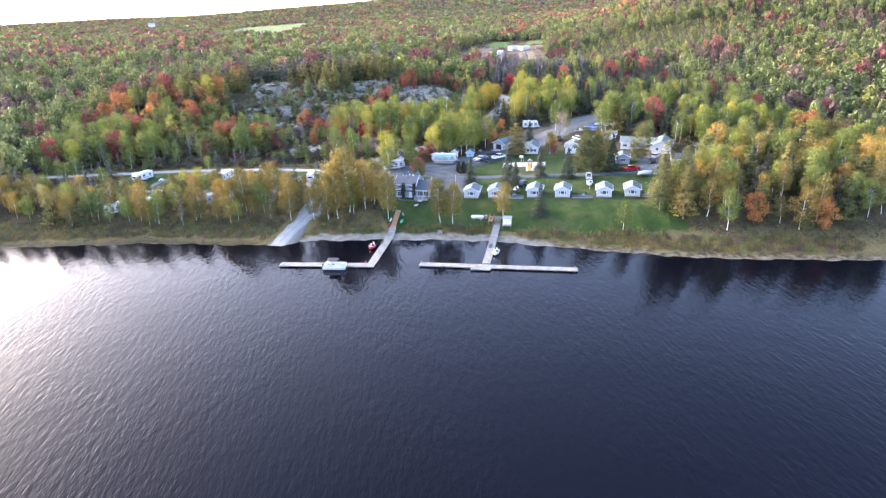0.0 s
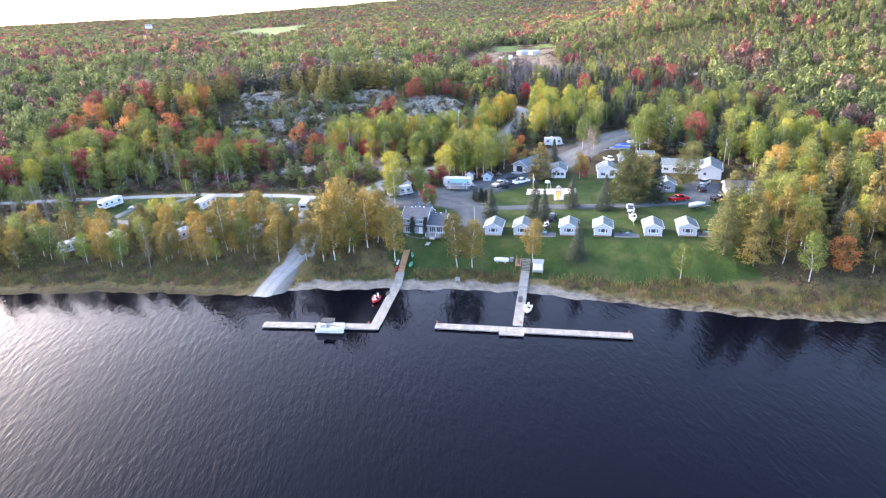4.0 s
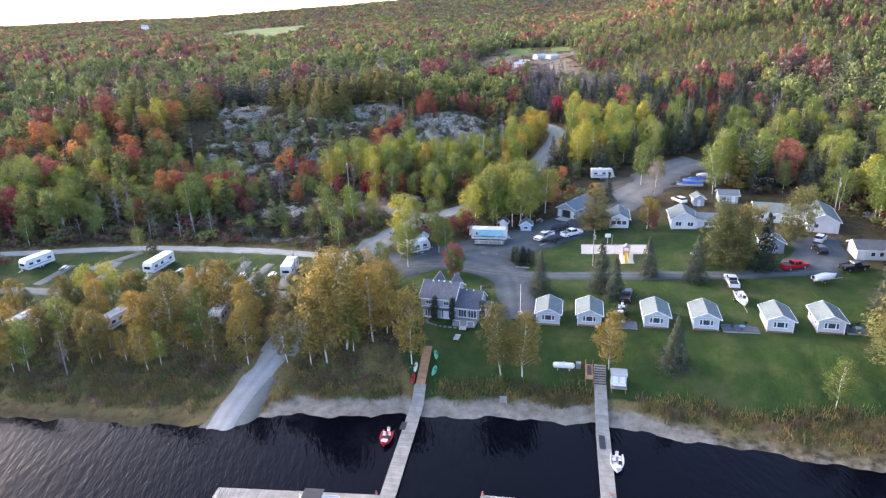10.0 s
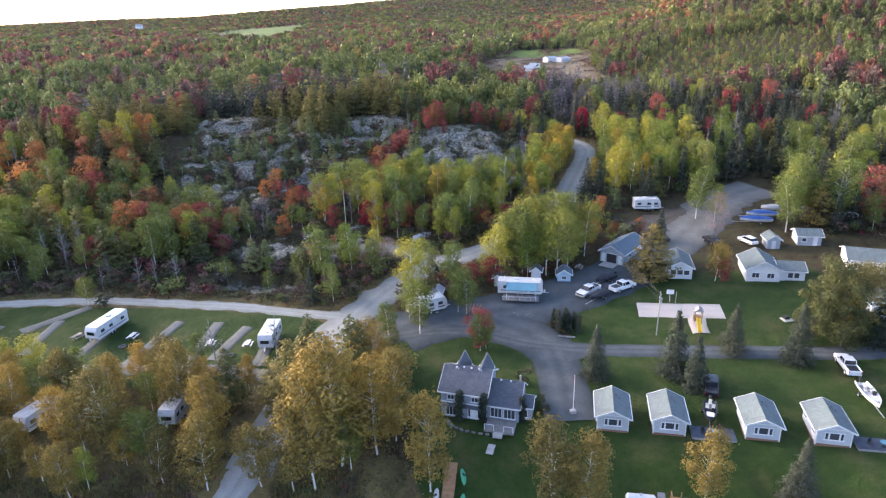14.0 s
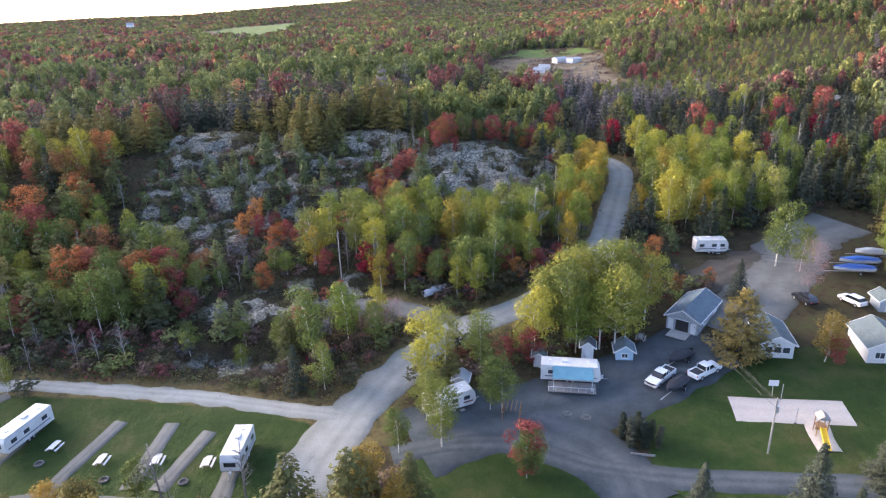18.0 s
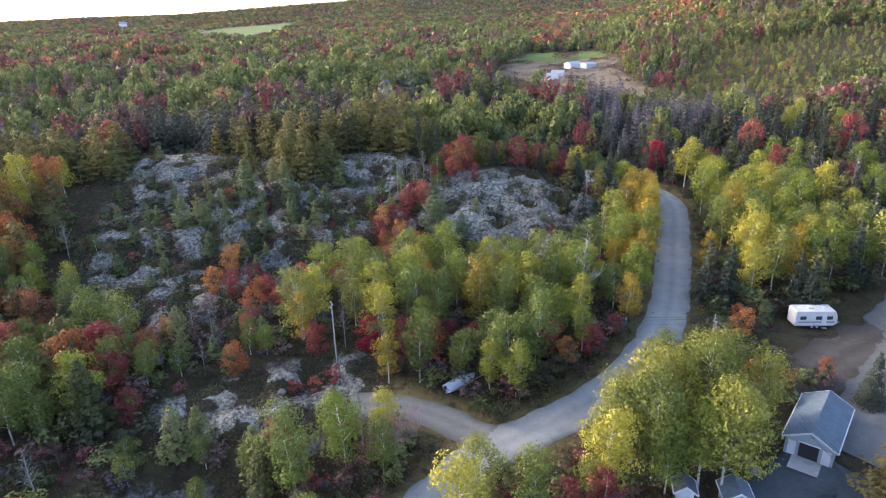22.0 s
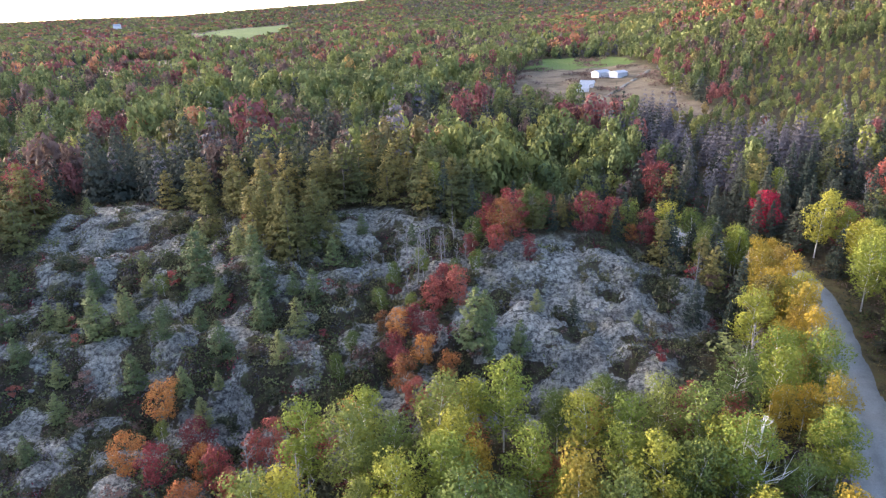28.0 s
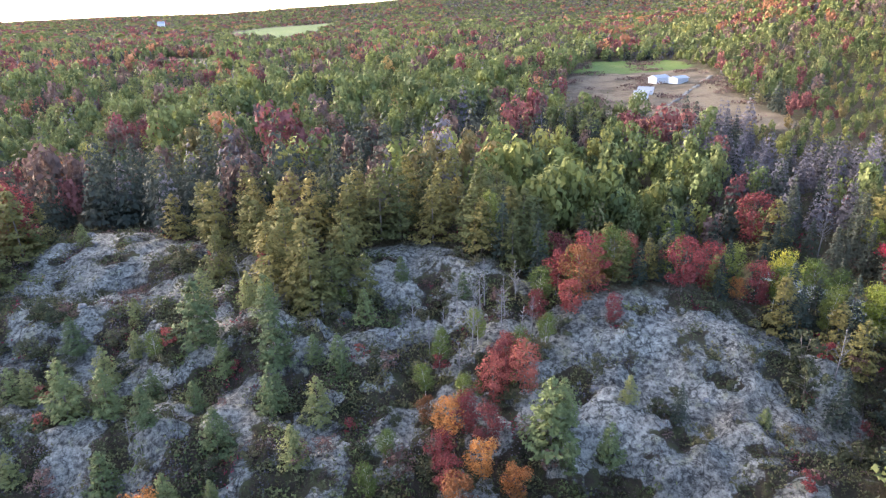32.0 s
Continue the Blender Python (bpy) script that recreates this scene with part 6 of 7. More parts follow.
boat(88.5, 103.0, 165, GEL, "boat under a blue tarpaulin behind the yard", 7.0, None, False, TARP, True)
boat(91.5, 105.5, 165, GEL, "boat under a blue tarpaulin behind the yard", 7.0, None, False, TARP, True)
boat(96.0, 108.0, 160, GEL, "stored boat under a pale cover", 5.6, None, False, SILVER_COVER, True)
boat(101.0, 105.0, 160, GEL, "stored boat under a pale cover", 5.6, None, False, SILVER_COVER, True)
boat(108.0, 100.0, 150, GEL, "stored boat under a white cover", 5.6, None, False, GEL, True)


def trailer_home(x, y, turn, L, label, awning=None, stripe=None, rvdoor=1):
    """A travel trailer; its long side with the door looks along -y, its nose along +x."""
    t = thing("travel_trailer", x, y, turn, label, "trailer", "trailers on the campground", float(ground_z(x, y)) + 0.05)
    h, w = 2.55, 2.5
    part("body", along_y([(-L / 2, 0.6), (L / 2 - 0.5, 0.6), (L / 2, 1.1), (L / 2 - 0.15, 2.4), (L / 2 - 0.55, 0.55 + h), (-L / 2 + 0.1, 0.55 + h), (-L / 2, 2.9)], -w / 2, w / 2, 0.06), GEL, t)
    for s in (-1, 1):
        part("stripe", box(0, s * (w / 2 + 0.005), 1.25, L * 0.86, 0.02, 0.22, 0.0), stripe or STRIPE, t)
        for i, wx in enumerate((-0.32, 0.05, 0.3)):
            f = part("window", box(wx * L, s * (w / 2 + 0.015), 1.95, 0.95, 0.05, 0.6, 0.02), BLACK, t)
            part("pane", box(wx * L, s * (w / 2 + 0.045), 1.95, 0.85, 0.02, 0.5, 0.0), PANE, f)
        wheel(t, -0.5, s * 1.05, 0.35)
        wheel(t, 0.3, s * 1.05, 0.35)
    part("front_window", box(L / 2 - 0.05, 0, 1.95, 0.12, 1.5, 0.6, 0.02), GLASS, t)
    part("door", box(0.18 * L, -w / 2 - 0.02, 1.6, 0.7, 0.05, 1.85, 0.02), WHITE, t)
    part("step", box(0.18 * L, -w / 2 - 0.3, 0.35, 0.7, 0.5, 0.1, 0.01), STEEL, t)
    part("air_conditioner", box(-0.1 * L, 0, 0.55 + h + 0.15, 0.9, 0.7, 0.3, 0.06), WHITE, t)
    for vx in (-0.35, 0.28):
        part("roof_hatch", box(vx * L, 0.2, 0.55 + h + 0.05, 0.45, 0.45, 0.14, 0.03), WHITE, t)
    part("drawbar", box(L / 2 + 0.5, 0, 0.55, 1.2, 0.12, 0.12, 0.02), STEEL, t)
    part("gas_bottle", rod((L / 2 + 0.25, 0, 0.6), (L / 2 + 0.25, 0, 1.1), 0.17, None, 12), WHITE, t)
    if awning:
        part("awning", prism([(-w / 2, 2.95), (-w / 2 - 2.4, 2.35), (-w / 2 - 2.4, 2.29), (-w / 2, 2.89)], -L * 0.3, L * 0.36), awning, t, "teal striped awning")
        for ax in (-L * 0.28, L * 0.34):
            part("awning_post", rod((ax, -w / 2 - 2.35, 0), (ax, -w / 2 - 2.35, 2.3), 0.04), WHITE, t)
        part("porch_deck", box(0.02 * L, -w / 2 - 1.4, 0.35, L * 0.78, 2.7, 0.12, 0.01), GREYWOOD, t)
        for i in range(7):
            part("baluster", box(-L * 0.36 + i * L * 0.12, -w / 2 - 2.7, 0.75, 0.06, 0.06, 0.8, 0.0), WHITE, t)
        part("rail", box(0, -w / 2 - 2.7, 1.15, L * 0.76, 0.08, 0.06, 0.01), WHITE, t)
    return t


trailer_home(-50.4, 88.0, 250, 8.6, "long white travel trailer on the lawn")
trailer_home(-18.9, 77.4, 262, 7.0, "white travel trailer parked on a gravel pad")
trailer_home(-51.2, 61.6, 245, 7.2, "white travel trailer beside a paved patch")
trailer_home(-81.0, 95.5, 240, 7.5, "white travel trailer with a teal stripe", None, TEAL)
trailer_home(-42.2, 60.6, 262, 5.0, "small beige trailer among golden trees")
trailer_home(-30.6, 58.2, 262, 6.0, "white trailer half hidden by golden trees")
trailer_home(-70.0, 63.5, 245, 6.5, "white trailer among the shore trees")
trailer_home(-79.0, 60.5, 240, 6.5, "white trailer among the shore trees")
trailer_home(9.8, 82.0, 18, 7.5, "cream travel trailer beside the asphalt yard", None, REDWOOD)
trailer_home(28.6, 84.8, -17, 8.8, "white travel trailer with a teal awning and porch", TEAL)
trailer_home(69.2, 119.0, -10, 6.5, "white trailer at the wood's edge")


def picnic_table(x, y, turn, mat, label):
    t = thing("picnic_table", x, y, turn, label, "picnic table", "picnic tables on the campground")
    for i in range(4):
        part("board", box(0, -0.3 + 0.2 * i, 0.74, 1.9, 0.18, 0.05, 0.01), mat, t)
    for s in (-0.68, 0.68):
        part("bench", box(0, s, 0.44, 1.9, 0.28, 0.05, 0.01), mat, t)
    for x2 in (-0.65, 0.65):
        part("bench_support", box(x2, 0, 0.4, 0.09, 1.5, 0.08, 0.01), GREYWOOD, t)
        for s in (-1, 1):
            part("leg", rod((x2, s * 0.6, 0), (x2, s * 0.2, 0.72), 0.05, None, 6), GREYWOOD, t)


for x, y in ((-45, 84.8), (-37.3, 80.5), (-29.7, 78.9), (-22.9, 77.2), (-74, 93)):
    picnic_table(x, y, -100 + 5 * math.sin(x), WHITE, "white picnic table on the campground lawn")
for x, y in ((-55.7, 87.2), (43.0, 92.5), (-47, 58), (-36, 57)):
    picnic_table(x, y, 60, GREYWOOD, "grey weathered picnic table")
PADS = ((-43.5, 75, -37.5, 89), (-32.3, 74.5, -29.8, 87), (-28.5, 73.5, -24, 84), (-20.4, 70, -18.8, 82), (-54, 79, -49, 92.5), (-68, 92, -58, 100), (-64, 83, -62, 95), (-77, 85, -73, 95))
for x1, y1, x2, y2 in PADS:
    strip("pad", [(x1, y1), ((x1 + x2) / 2, (y1 + y2) / 2), (x2, y2)], 1.5, DUST, 0.08, "worn gravel parking pad on the lawn", 0.3)["category"] = "pad"
strip("camp_lane", [(-16, 66), (-26, 70), (-42, 74), (-60, 77), (-84, 84)], 2.2, DUST, 0.07, "packed earth lane through the campsites", 0.6)
strip("ramp", [(-26.4, 26.3), (-25.2, 32), (-22.2, 39.5), (-18.6, 46.5)], 2.6, PALE_GRAVEL, 0.13, "broad pale gravel boat ramp running into the lake", 0.5, (1.15, 0.95))
strip("ramp", [(-25.6, 26.0), (-24.2, 31), (-22.0, 36.5), (-20.4, 41)], 5.0, DUST, 0.09, "grey gravel fan beside the boat ramp", 1.1, (1.0, 0.5))

# play court
court = strip("court", [(47.8, 73.5), (55, 71.2), (61.8, 69.1)], 3.1, PALE_SAND, 0.07, "pale sand volleyball court", 0.15)
court["category"] = "sand court"
c2 = strip("play_area", [(56.6, 68.5), (55.3, 66), (54.8, 63.2)], 1.9, PALE_SAND, 0.075, "pale sand patch under the slide", 0.15)
c2["category"] = "sand patch"
ps = thing("play_slide", 55.6, 66.4, -110, "yellow slide on a wooden play tower", "slide")
for sx in (-0.6, 0.6):
    for sy in (-0.6, 0.6):
        part("post", box(sx, sy, 1.3, 0.1, 0.1, 2.7, 0.01), BROWNWOOD, ps)
part("platform", box(0, 0, 1.3, 1.3, 1.3, 0.1, 0.01), BROWNWOOD, ps)
part("tower_roof", prism([(-0.8, 2.6), (0, 3.2), (0.8, 2.6)], -0.8, 0.8), GREYWOOD, ps)
part("slide", prism([(-0.35, 0), (0.35, 0), (0.35, 0.25), (0.28, 0.25), (0.28, 0.08), (-0.28, 0.08), (-0.28, 0.25), (-0.35, 0.25)], 0, 3.0), YELLOW, ps, "yellow plastic slide").matrix_basis = pose(0.65, 0, 1.35, 0, 27, 0)
part("ladder", box(-0.75, 0, 0.65, 0.08, 0.6, 1.5, 0.01), BROWNWOOD, ps)
for x, y in ((55.2, 73.8), (54.0, 68.9)):
    np_ = thing("net_post", x, y, 0, "slim grey volleyball post", "post", "posts of the court")
    part("pole", rod((0, 0, -0.2), (0, 0, 2.4), 0.05), STEEL, np_)
    part("foot", rod((0, 0, -0.1), (0, 0, 0.1), 0.14), BLACK, np_)
bk = thing("basketball_board", 54.6, 74.9, -17, "white backboard on a steel pole", "backboard")
part("pole", rod((0, 0, -0.2), (0, 0.3, 1.9), 0.06), STEEL, bk)
part("board", box(0, 0.1, 1.9, 1.3, 0.06, 0.9, 0.02), WHITE, bk)
fp = thing("fire_pit", 70.6, 63.8, 0, "square fire pit on a pale slab", "fire pit")
part("slab", box(0, 0, 0.05, 1.8, 1.6, 0.14, 0.02), CONCRETE, fp)
part("grate_box", box(0, 0.3, 0.35, 0.9, 0.8, 0.5, 0.03), BLACK, fp)


def fire_ring(x, y, label):
    t = thing("fire_ring", x, y, 0, label, "fire ring", "fire rings")
    for i in range(10):
        a2 = 6.2832 * i / 10
        part("stone", box(0.55 * math.cos(a2), 0.55 * math.sin(a2), 0.12, 0.32, 0.24, 0.26, 0.06, None, math.degrees(a2) + 90), STONE, t)
    part("ashes", rod((0, 0, 0), (0, 0, 0.06), 0.45, None, 12), BLACK, t)


for x, y in ((25.7, 77.2), (28.0, 75.9), (-25.5, 74.5), (-46, 82), (-36, 77)):
    fire_ring(x, y, "stone fire ring with black ashes")
pg = thing("pergola", 18.0, 78.0, -20, "small red-brown wooden deck and pergola under birches", "pergola")
for i in range(10):
    part("board", box(2.6, -1.9 + 0.4 * i, 0.16, 3.0, 0.36, 0.08, 0.01), REDWOOD, pg)
for sx in (-1.2, 1.2):
    for sy in (-1, 1):
        part("post", box(sx, sy, 1.1, 0.12, 0.12, 2.3, 0.01), BROWNWOOD, pg)
for i in range(5):
    part("rafter", box(-1.2 + 0.6 * i, 0, 2.3, 0.08, 2.6, 0.14, 0.01), BROWNWOOD, pg)
tb = thing("planter_bed", 32.5, 67.6, -18, "low wooden edge under two columnar cedars", "planter")
part("edge", box(0, 0, 0.15, 3.0, 0.15, 0.35, 0.02), GREYWOOD, tb)
fl = thing("flagpole", 27.2, 47.6, 0, "white flagpole in a square planter", "flagpole")
part("pole", rod((0, 0, 0), (0, 0, 6.2), 0.06, None, 8, 0.03), WHITE, fl)
part("planter", box(0, 0, 0.25, 0.8, 0.8, 0.6, 0.04), CONCRETE, fl)
part("flag", prism([(0.02, 5.3), (0.14, 5.25), (0.08, 6.0), (0.02, 6.05)], -0.03, 0.03), RED, fl, "limp red and white flag")
part("finial", rod((0, 0, 6.2), (0, 0, 6.32), 0.07), STEEL, fl)

# utility poles and wires
POLE_TOPS = []
for x, y, h in ((-5.8, 125.4, 9.6), (47.8, 111.6, 9.0), (47.4, 64.6, 8.0), (-60, 140, 10), (112, 76, 9)):
    z = float(ground_z(x, y))
    h2 = 20.6 - z if x == -5.8 else h
    t = thing("utility_pole", x, y, 20, "weathered wooden utility pole", "utility pole", "utility poles")
    part("pole", rod((0, 0, -0.5), (0, 0, h2), 0.13, None, 10, 0.08), GREYWOOD, t)
    for sx, dz in ((-0.16, 0.9), (0.0, 0.0), (0.16, 0.5)):
        part("insulator", rod((sx, 0, h2 - dz - 0.1), (sx, 0, h2 - dz + 0.15), 0.05), STEEL, t)
    if x > 40:
        part("transformer", rod((0.25, 0, h2 - 2.0), (0.25, 0, h2 - 1.1), 0.22, None, 12), STEEL, t, "grey transformer can")
    POLE_TOPS.append(Vector((x, y, z + h2 - 0.2)))


def wire(a, b, sag, off):
    """A sagging wire, one unbroken six-sided tube."""
    bm = bmesh.new()
    d = b - a
    side = Vector((-d.y, d.x, 0)).normalized()
    n, r, rings = 16, 0.018, []
    for i in range(n + 1):
        f = i / n
        q = a + d * f + side * off - Vector((0, 0, sag * 4 * f * (1 - f)))
        rings.append([bm.verts.new(q + side * (r * math.cos(k * 1.0472)) + Vector((0, 0, r * math.sin(k * 1.0472)))) for k in range(6)])
    for p0, p1 in zip(rings, rings[1:]):
        for k in range(6):
            bm.faces.new((p0[k], p0[(k + 1) % 6], p1[(k + 1) % 6], p1[k]))
    bm.faces.new(rings[0])
    bm.faces.new(rings[-1])
    tagged(part("power_line", bm, BLACK), "thin sagging overhead power line", "wire", "overhead wires")


for i, j in ((3, 0), (0, 1), (1, 2), (1, 4)):
    for off, drop in ((-0.15, 0.9), (0.0, 0.0), (0.15, 0.4)):
        wire(POLE_TOPS[i] - Vector((0, 0, drop)), POLE_TOPS[j] - Vector((0, 0, drop)), 1.0 + 0.4 * drop, off)

# ---- docks ----


def dock_run(t, x0, y0, x1, y1, width, n, z=0.42):
    """n floating sections end to end, each a frame with boards across it and two floats."""
    d = Vector((x1 - x0, y1 - y0))
    turn = math.degrees(math.atan2(d.y, d.x))
    L = d.length / n
    for i in range(n):
        c = Vector((x0, y0)) + d * ((i + 0.5) / n)
        s = part("section", box(0, 0, 0, L - 0.08, width, 0.22, 0.02), GREYWOOD, t)
        s.matrix_basis = pose(c.x, c.y, z - 0.13, 0, 0, turn)
        k = max(3, int(L / 0.55))
        for j in range(k):
            part("board", box(-L / 2 + (j + 0.5) * L / k, 0, 0.135, L / k - 0.025, width + 0.06, 0.05, 0.008), DOCKWOOD, s)
        for fx in (-0.3, 0.3):
            part("float", box(fx * L, 0, -0.25, 1.2, width * 0.8, 0.4, 0.06), BLACK, s)


dl = tagged(new("dock"), "L-shaped floating dock of pale weathered boards", "dock", "docks")
dl.matrix_basis = pose(0, 0, 0)
dock_run(dl, -23.4, 13.3, 0.6, 7.9, 2.3, 4)
dock_run(dl, -0.1, 9.2, 5.9, 30.6, 2.1, 4)
dr = tagged(new("dock"), "T-shaped floating dock of pale weathered boards", "dock", "docks")
dr.matrix_basis = pose(0, 0, 0)
dock_run(dr, 11.9, 6.4, 49.4, -4.7, 2.1, 6)
dock_run(dr, 24.1, 1.3, 28.9, -0.1, 1.8, 1, 0.40)
dock_run(dr, 28.4, 3.4, 33.1, 18.6, 2.0, 3)
for x, y, turn in ((3.0, 24.2, 74), (31.9, 15.4, 73)):
    mt = thing("dock_mat", x, y, turn, "dark rubber mat on the dock", "mat", "mats on the docks", 0.465)
    part("mat", box(0, 0, 0.015, 3.2 if x > 20 else 2.0, 0.9, 0.03, 0.01), BLACK, mt)
for x, y in ((-1.6, 9.6), (12.4, 7.2), (49.0, -3.7), (29.2, 4.4)):
    cl = thing("life_buoy", x, y, 0, "orange life buoy at the dock's edge", "buoy", "buoys on the docks", 0.44)
    bmt = bmesh.new()
    for k in range(10):
        a2, b2 = 6.2832 * k / 10, 6.2832 * (k + 1) / 10
        rod((0.16 * math.cos(a2), 0, 0.3 + 0.16 * math.sin(a2)), (0.16 * math.cos(b2), 0, 0.3 + 0.16 * math.sin(b2)), 0.045, bmt, 6)
    part("ring", bmt, paint("orange_plastic", (0.7, 0.12, 0.04), 0.5) if "orange_plastic" not in bpy.data.materials else bpy.data.materials["orange_plastic"], cl)
    part("stand", box(0.0, 0.1, 0.3, 0.08, 0.08, 0.7, 0.01), GREYWOOD, cl)


def gangway(name, a, b, width, label, rails=False, dark=False):
    """A sloping boarded walk from a to b on posts."""
    t = tagged(new(name), label, "gangway")
    a, b = Vector(a), Vector(b)
    t.matrix_basis = Matrix.Translation(a)
    d = b - a
    L = d.length
    m = d.to_track_quat("X", "Z").to_matrix().to_4x4()
    f = part("frame", box(L / 2, 0, -0.14, L, width * 0.9, 0.14, 0.01), GREYWOOD, t)
    f.matrix_basis = m
    n = int(L / 0.4)
    for i in range(n):
        part("board", box((i + 0.5) * L / n, 0, -0.04, L / n - 0.02, width, 0.05, 0.006), BROWNWOOD if dark else DOCKWOOD, f)
    if rails:
        for s in (-1, 1):
            part("rail", box(L / 2, s * width / 2, 0.9, L, 0.08, 0.08, 0.01), BROWNWOOD, f)
            for i in range(4):
                part("post", box(0.1 + (L - 0.2) * i / 3, s * width / 2, 0.4, 0.09, 0.09, 1.1, 0.01), BROWNWOOD, f)
    return t


gangway("gangway", (33.0, 18.3, 0.55), (36.2, 28.2, 1.85), 2.0, "boarded gangway from the dock to the bank")
gangway("gangway", (5.7, 29.8, 0.55), (6.6, 34.0, 1.5), 2.0, "boarded gangway from the dock to the beach")
gangway("boardwalk", (6.6, 34.0, 1.5), (8.9, 42.8, float(ground_z(8.9, 42.8)) + 0.2), 1.6, "brown boardwalk climbing the bank", False, True)


def stairs(x, y, turn, n, w, rise, run, label):
    t = thing("stairs", x, y, turn, label, "stairs")
    for i in range(n):
        part("tread", box(0, run * (i + 0.5), rise * (i + 1), w, run + 0.02, 0.06, 0.01), GREYWOOD, t)
    for s in (-w / 2, w / 2):
        part("stringer", prism([(0, -0.1), (0, rise), (run * n, rise * n), (run * n, rise * n - 0.3)], s - 0.03, s + 0.03), GREYWOOD, t)
    return t


stairs(36.2, 28.2, -18, 9, 1.9, 0.22, 0.42, "grey wooden stairs up the grassy bank")
ld = thing("landing", 35.0, 30.4, -18, "stained wooden landing with a bench and rails", "landing")
part("floor", box(0, 0, 1.1, 1.3, 4.6, 0.12, 0.01), BROWNWOOD, ld)
part("mat", box(0, 0.4, 1.18, 0.7, 3.0, 0.04, 0.01), BLACK, ld, "black mat")
for sy in (-2.2, 0, 2.2):
    for sx in (-0.6, 0.6):
        part("post", box(sx, sy, 0.9, 0.1, 0.1, 2.4, 0.01), BROWNWOOD, ld)
part("rail", box(-0.6, 0, 2.05, 0.1, 4.6, 0.08, 0.01), BROWNWOOD, ld)
fs = thing("fish_hut", 39.0, 27.4, -18, "pale fish-cleaning hut on posts with two white doors", "hut", "", float(ground_z(39, 27.4)) + 0.2)
part("wall", box(0, 0.4, 1.4, 2.4, 1.6, 1.9, 0.03), PALE, fs)
part("roof", prism([(-0.6, 2.3), (1.4, 2.55), (1.4, 2.65), (-0.6, 2.4)], -1.35, 1.35), TIN, fs)
for s in (-0.55, 0.55):
    part("door", box(s, -0.43, 1.45, 0.85, 0.06, 1.5, 0.02), WHITE, fs)
part("counter", box(0, -0.9, 0.95, 2.3, 0.8, 0.08, 0.02), WHITE, fs)
for sx in (-1.1, 1.1):
    for sy in (-1.2, 1.1):
        part("post", box(sx, sy, 0.2, 0.12, 0.12, 1.7, 0.01), BROWNWOOD, fs)
part("floor", box(0, -0.1, 0.42, 2.6, 2.6, 0.1, 0.01), GREYWOOD, fs)
tk = thing("gas_tank", 31.4, 33.2, -17, "long white propane tank on the lawn", "tank")
part("tank", rod((-1.6, 0, 0.75), (1.6, 0, 0.75), 0.5, None, 20), WHITE, tk)
for s in (-1, 1):
    part("end_cap", rod((s * 1.6, 0, 0.75), (s * 1.85, 0, 0.75), 0.5 if s > 0 else 0.5, None, 20, 0.22), WHITE, tk)
    part("saddle", box(s * 1.0, 0, 0.2, 0.25, 0.9, 0.5, 0.02), CONCRETE, tk)
part("valve_dome", rod((0, 0, 1.2), (0, 0, 1.42), 0.18, None, 12), STEEL, tk)
bx = thing("cool_box", 33.9, 32.8, -17, "grey utility box beside the tank", "box")
part("body", box(0, 0, 0.45, 0.8, 0.9, 0.9, 0.05), STRIPE, bx)
part("lid", box(0, 0, 0.93, 0.86, 0.96, 0.08, 0.03), STRIPE, bx)
bn = thing("beach_bench", 19.6, 27.6, -12, "grey wooden bench chair on the beach", "bench")
for i in range(4):
    part("slat", box(0, -0.3 + 0.2 * i, 0.42, 1.2, 0.17, 0.05, 0.01), GREYWOOD, bn)
part("backrest", box(0, 0.45, 0.75, 1.2, 0.08, 0.7, 0.02), GREYWOOD, bn)
for s in (-0.5, 0.5):
    part("leg", box(s, 0, 0.2, 0.1, 0.8, 0.42, 0.01), GREYWOOD, bn)
    part("armrest", box(s, 0, 0.62, 0.14, 0.8, 0.05, 0.01), GREYWOOD, bn)


def kayak(x, y, turn, mat, label, tilt=0.0):
    t = thing("kayak", x, y, turn, label, "kayak", "kayaks by the boardwalk", float(ground_z(x, y)) + 0.25, tilt)
    bm = bmesh.new()
    rings = []
    for f, ww in ((0, 0.06), (0.2, 0.34), (0.5, 0.44), (0.8, 0.34), (1, 0.06)):
        x2 = -1.7 + 3.4 * f
        rings.append([bm.verts.new((x2, ww * math.cos(q), 0.2 * math.sin(q) * (0.4 + ww * 2))) for q in [6.2832 * k / 8 for k in range(8)]])
    for a2, b2 in zip(rings, rings[1:]):
        for i in range(8):
            bm.faces.new((a2[i], a2[(i + 1) % 8], b2[(i + 1) % 8], b2[i]))
    bm.faces.new(rings[0])
    bm.faces.new(rings[-1])
    part("hull", bm, mat, t)
    part("cockpit", rod((0, 0, 0.1), (0, 0, 0.25), 0.26, None, 12), BLACK, t)


kayak(10.1, 40.6, 85, GREEN_P, "green kayak lying beside the boardwalk", 30)
kayak(9.4, 37.2, 70, GREEN_P, "green kayak lying beside the boardwalk", 40)
kayak(6.2, 38.4, 80, GEL, "white kayak lying beside the boardwalk", -30)
kayak(5.5, 36.0, 80, RED, "red kayak lying beside the boardwalk", -30)


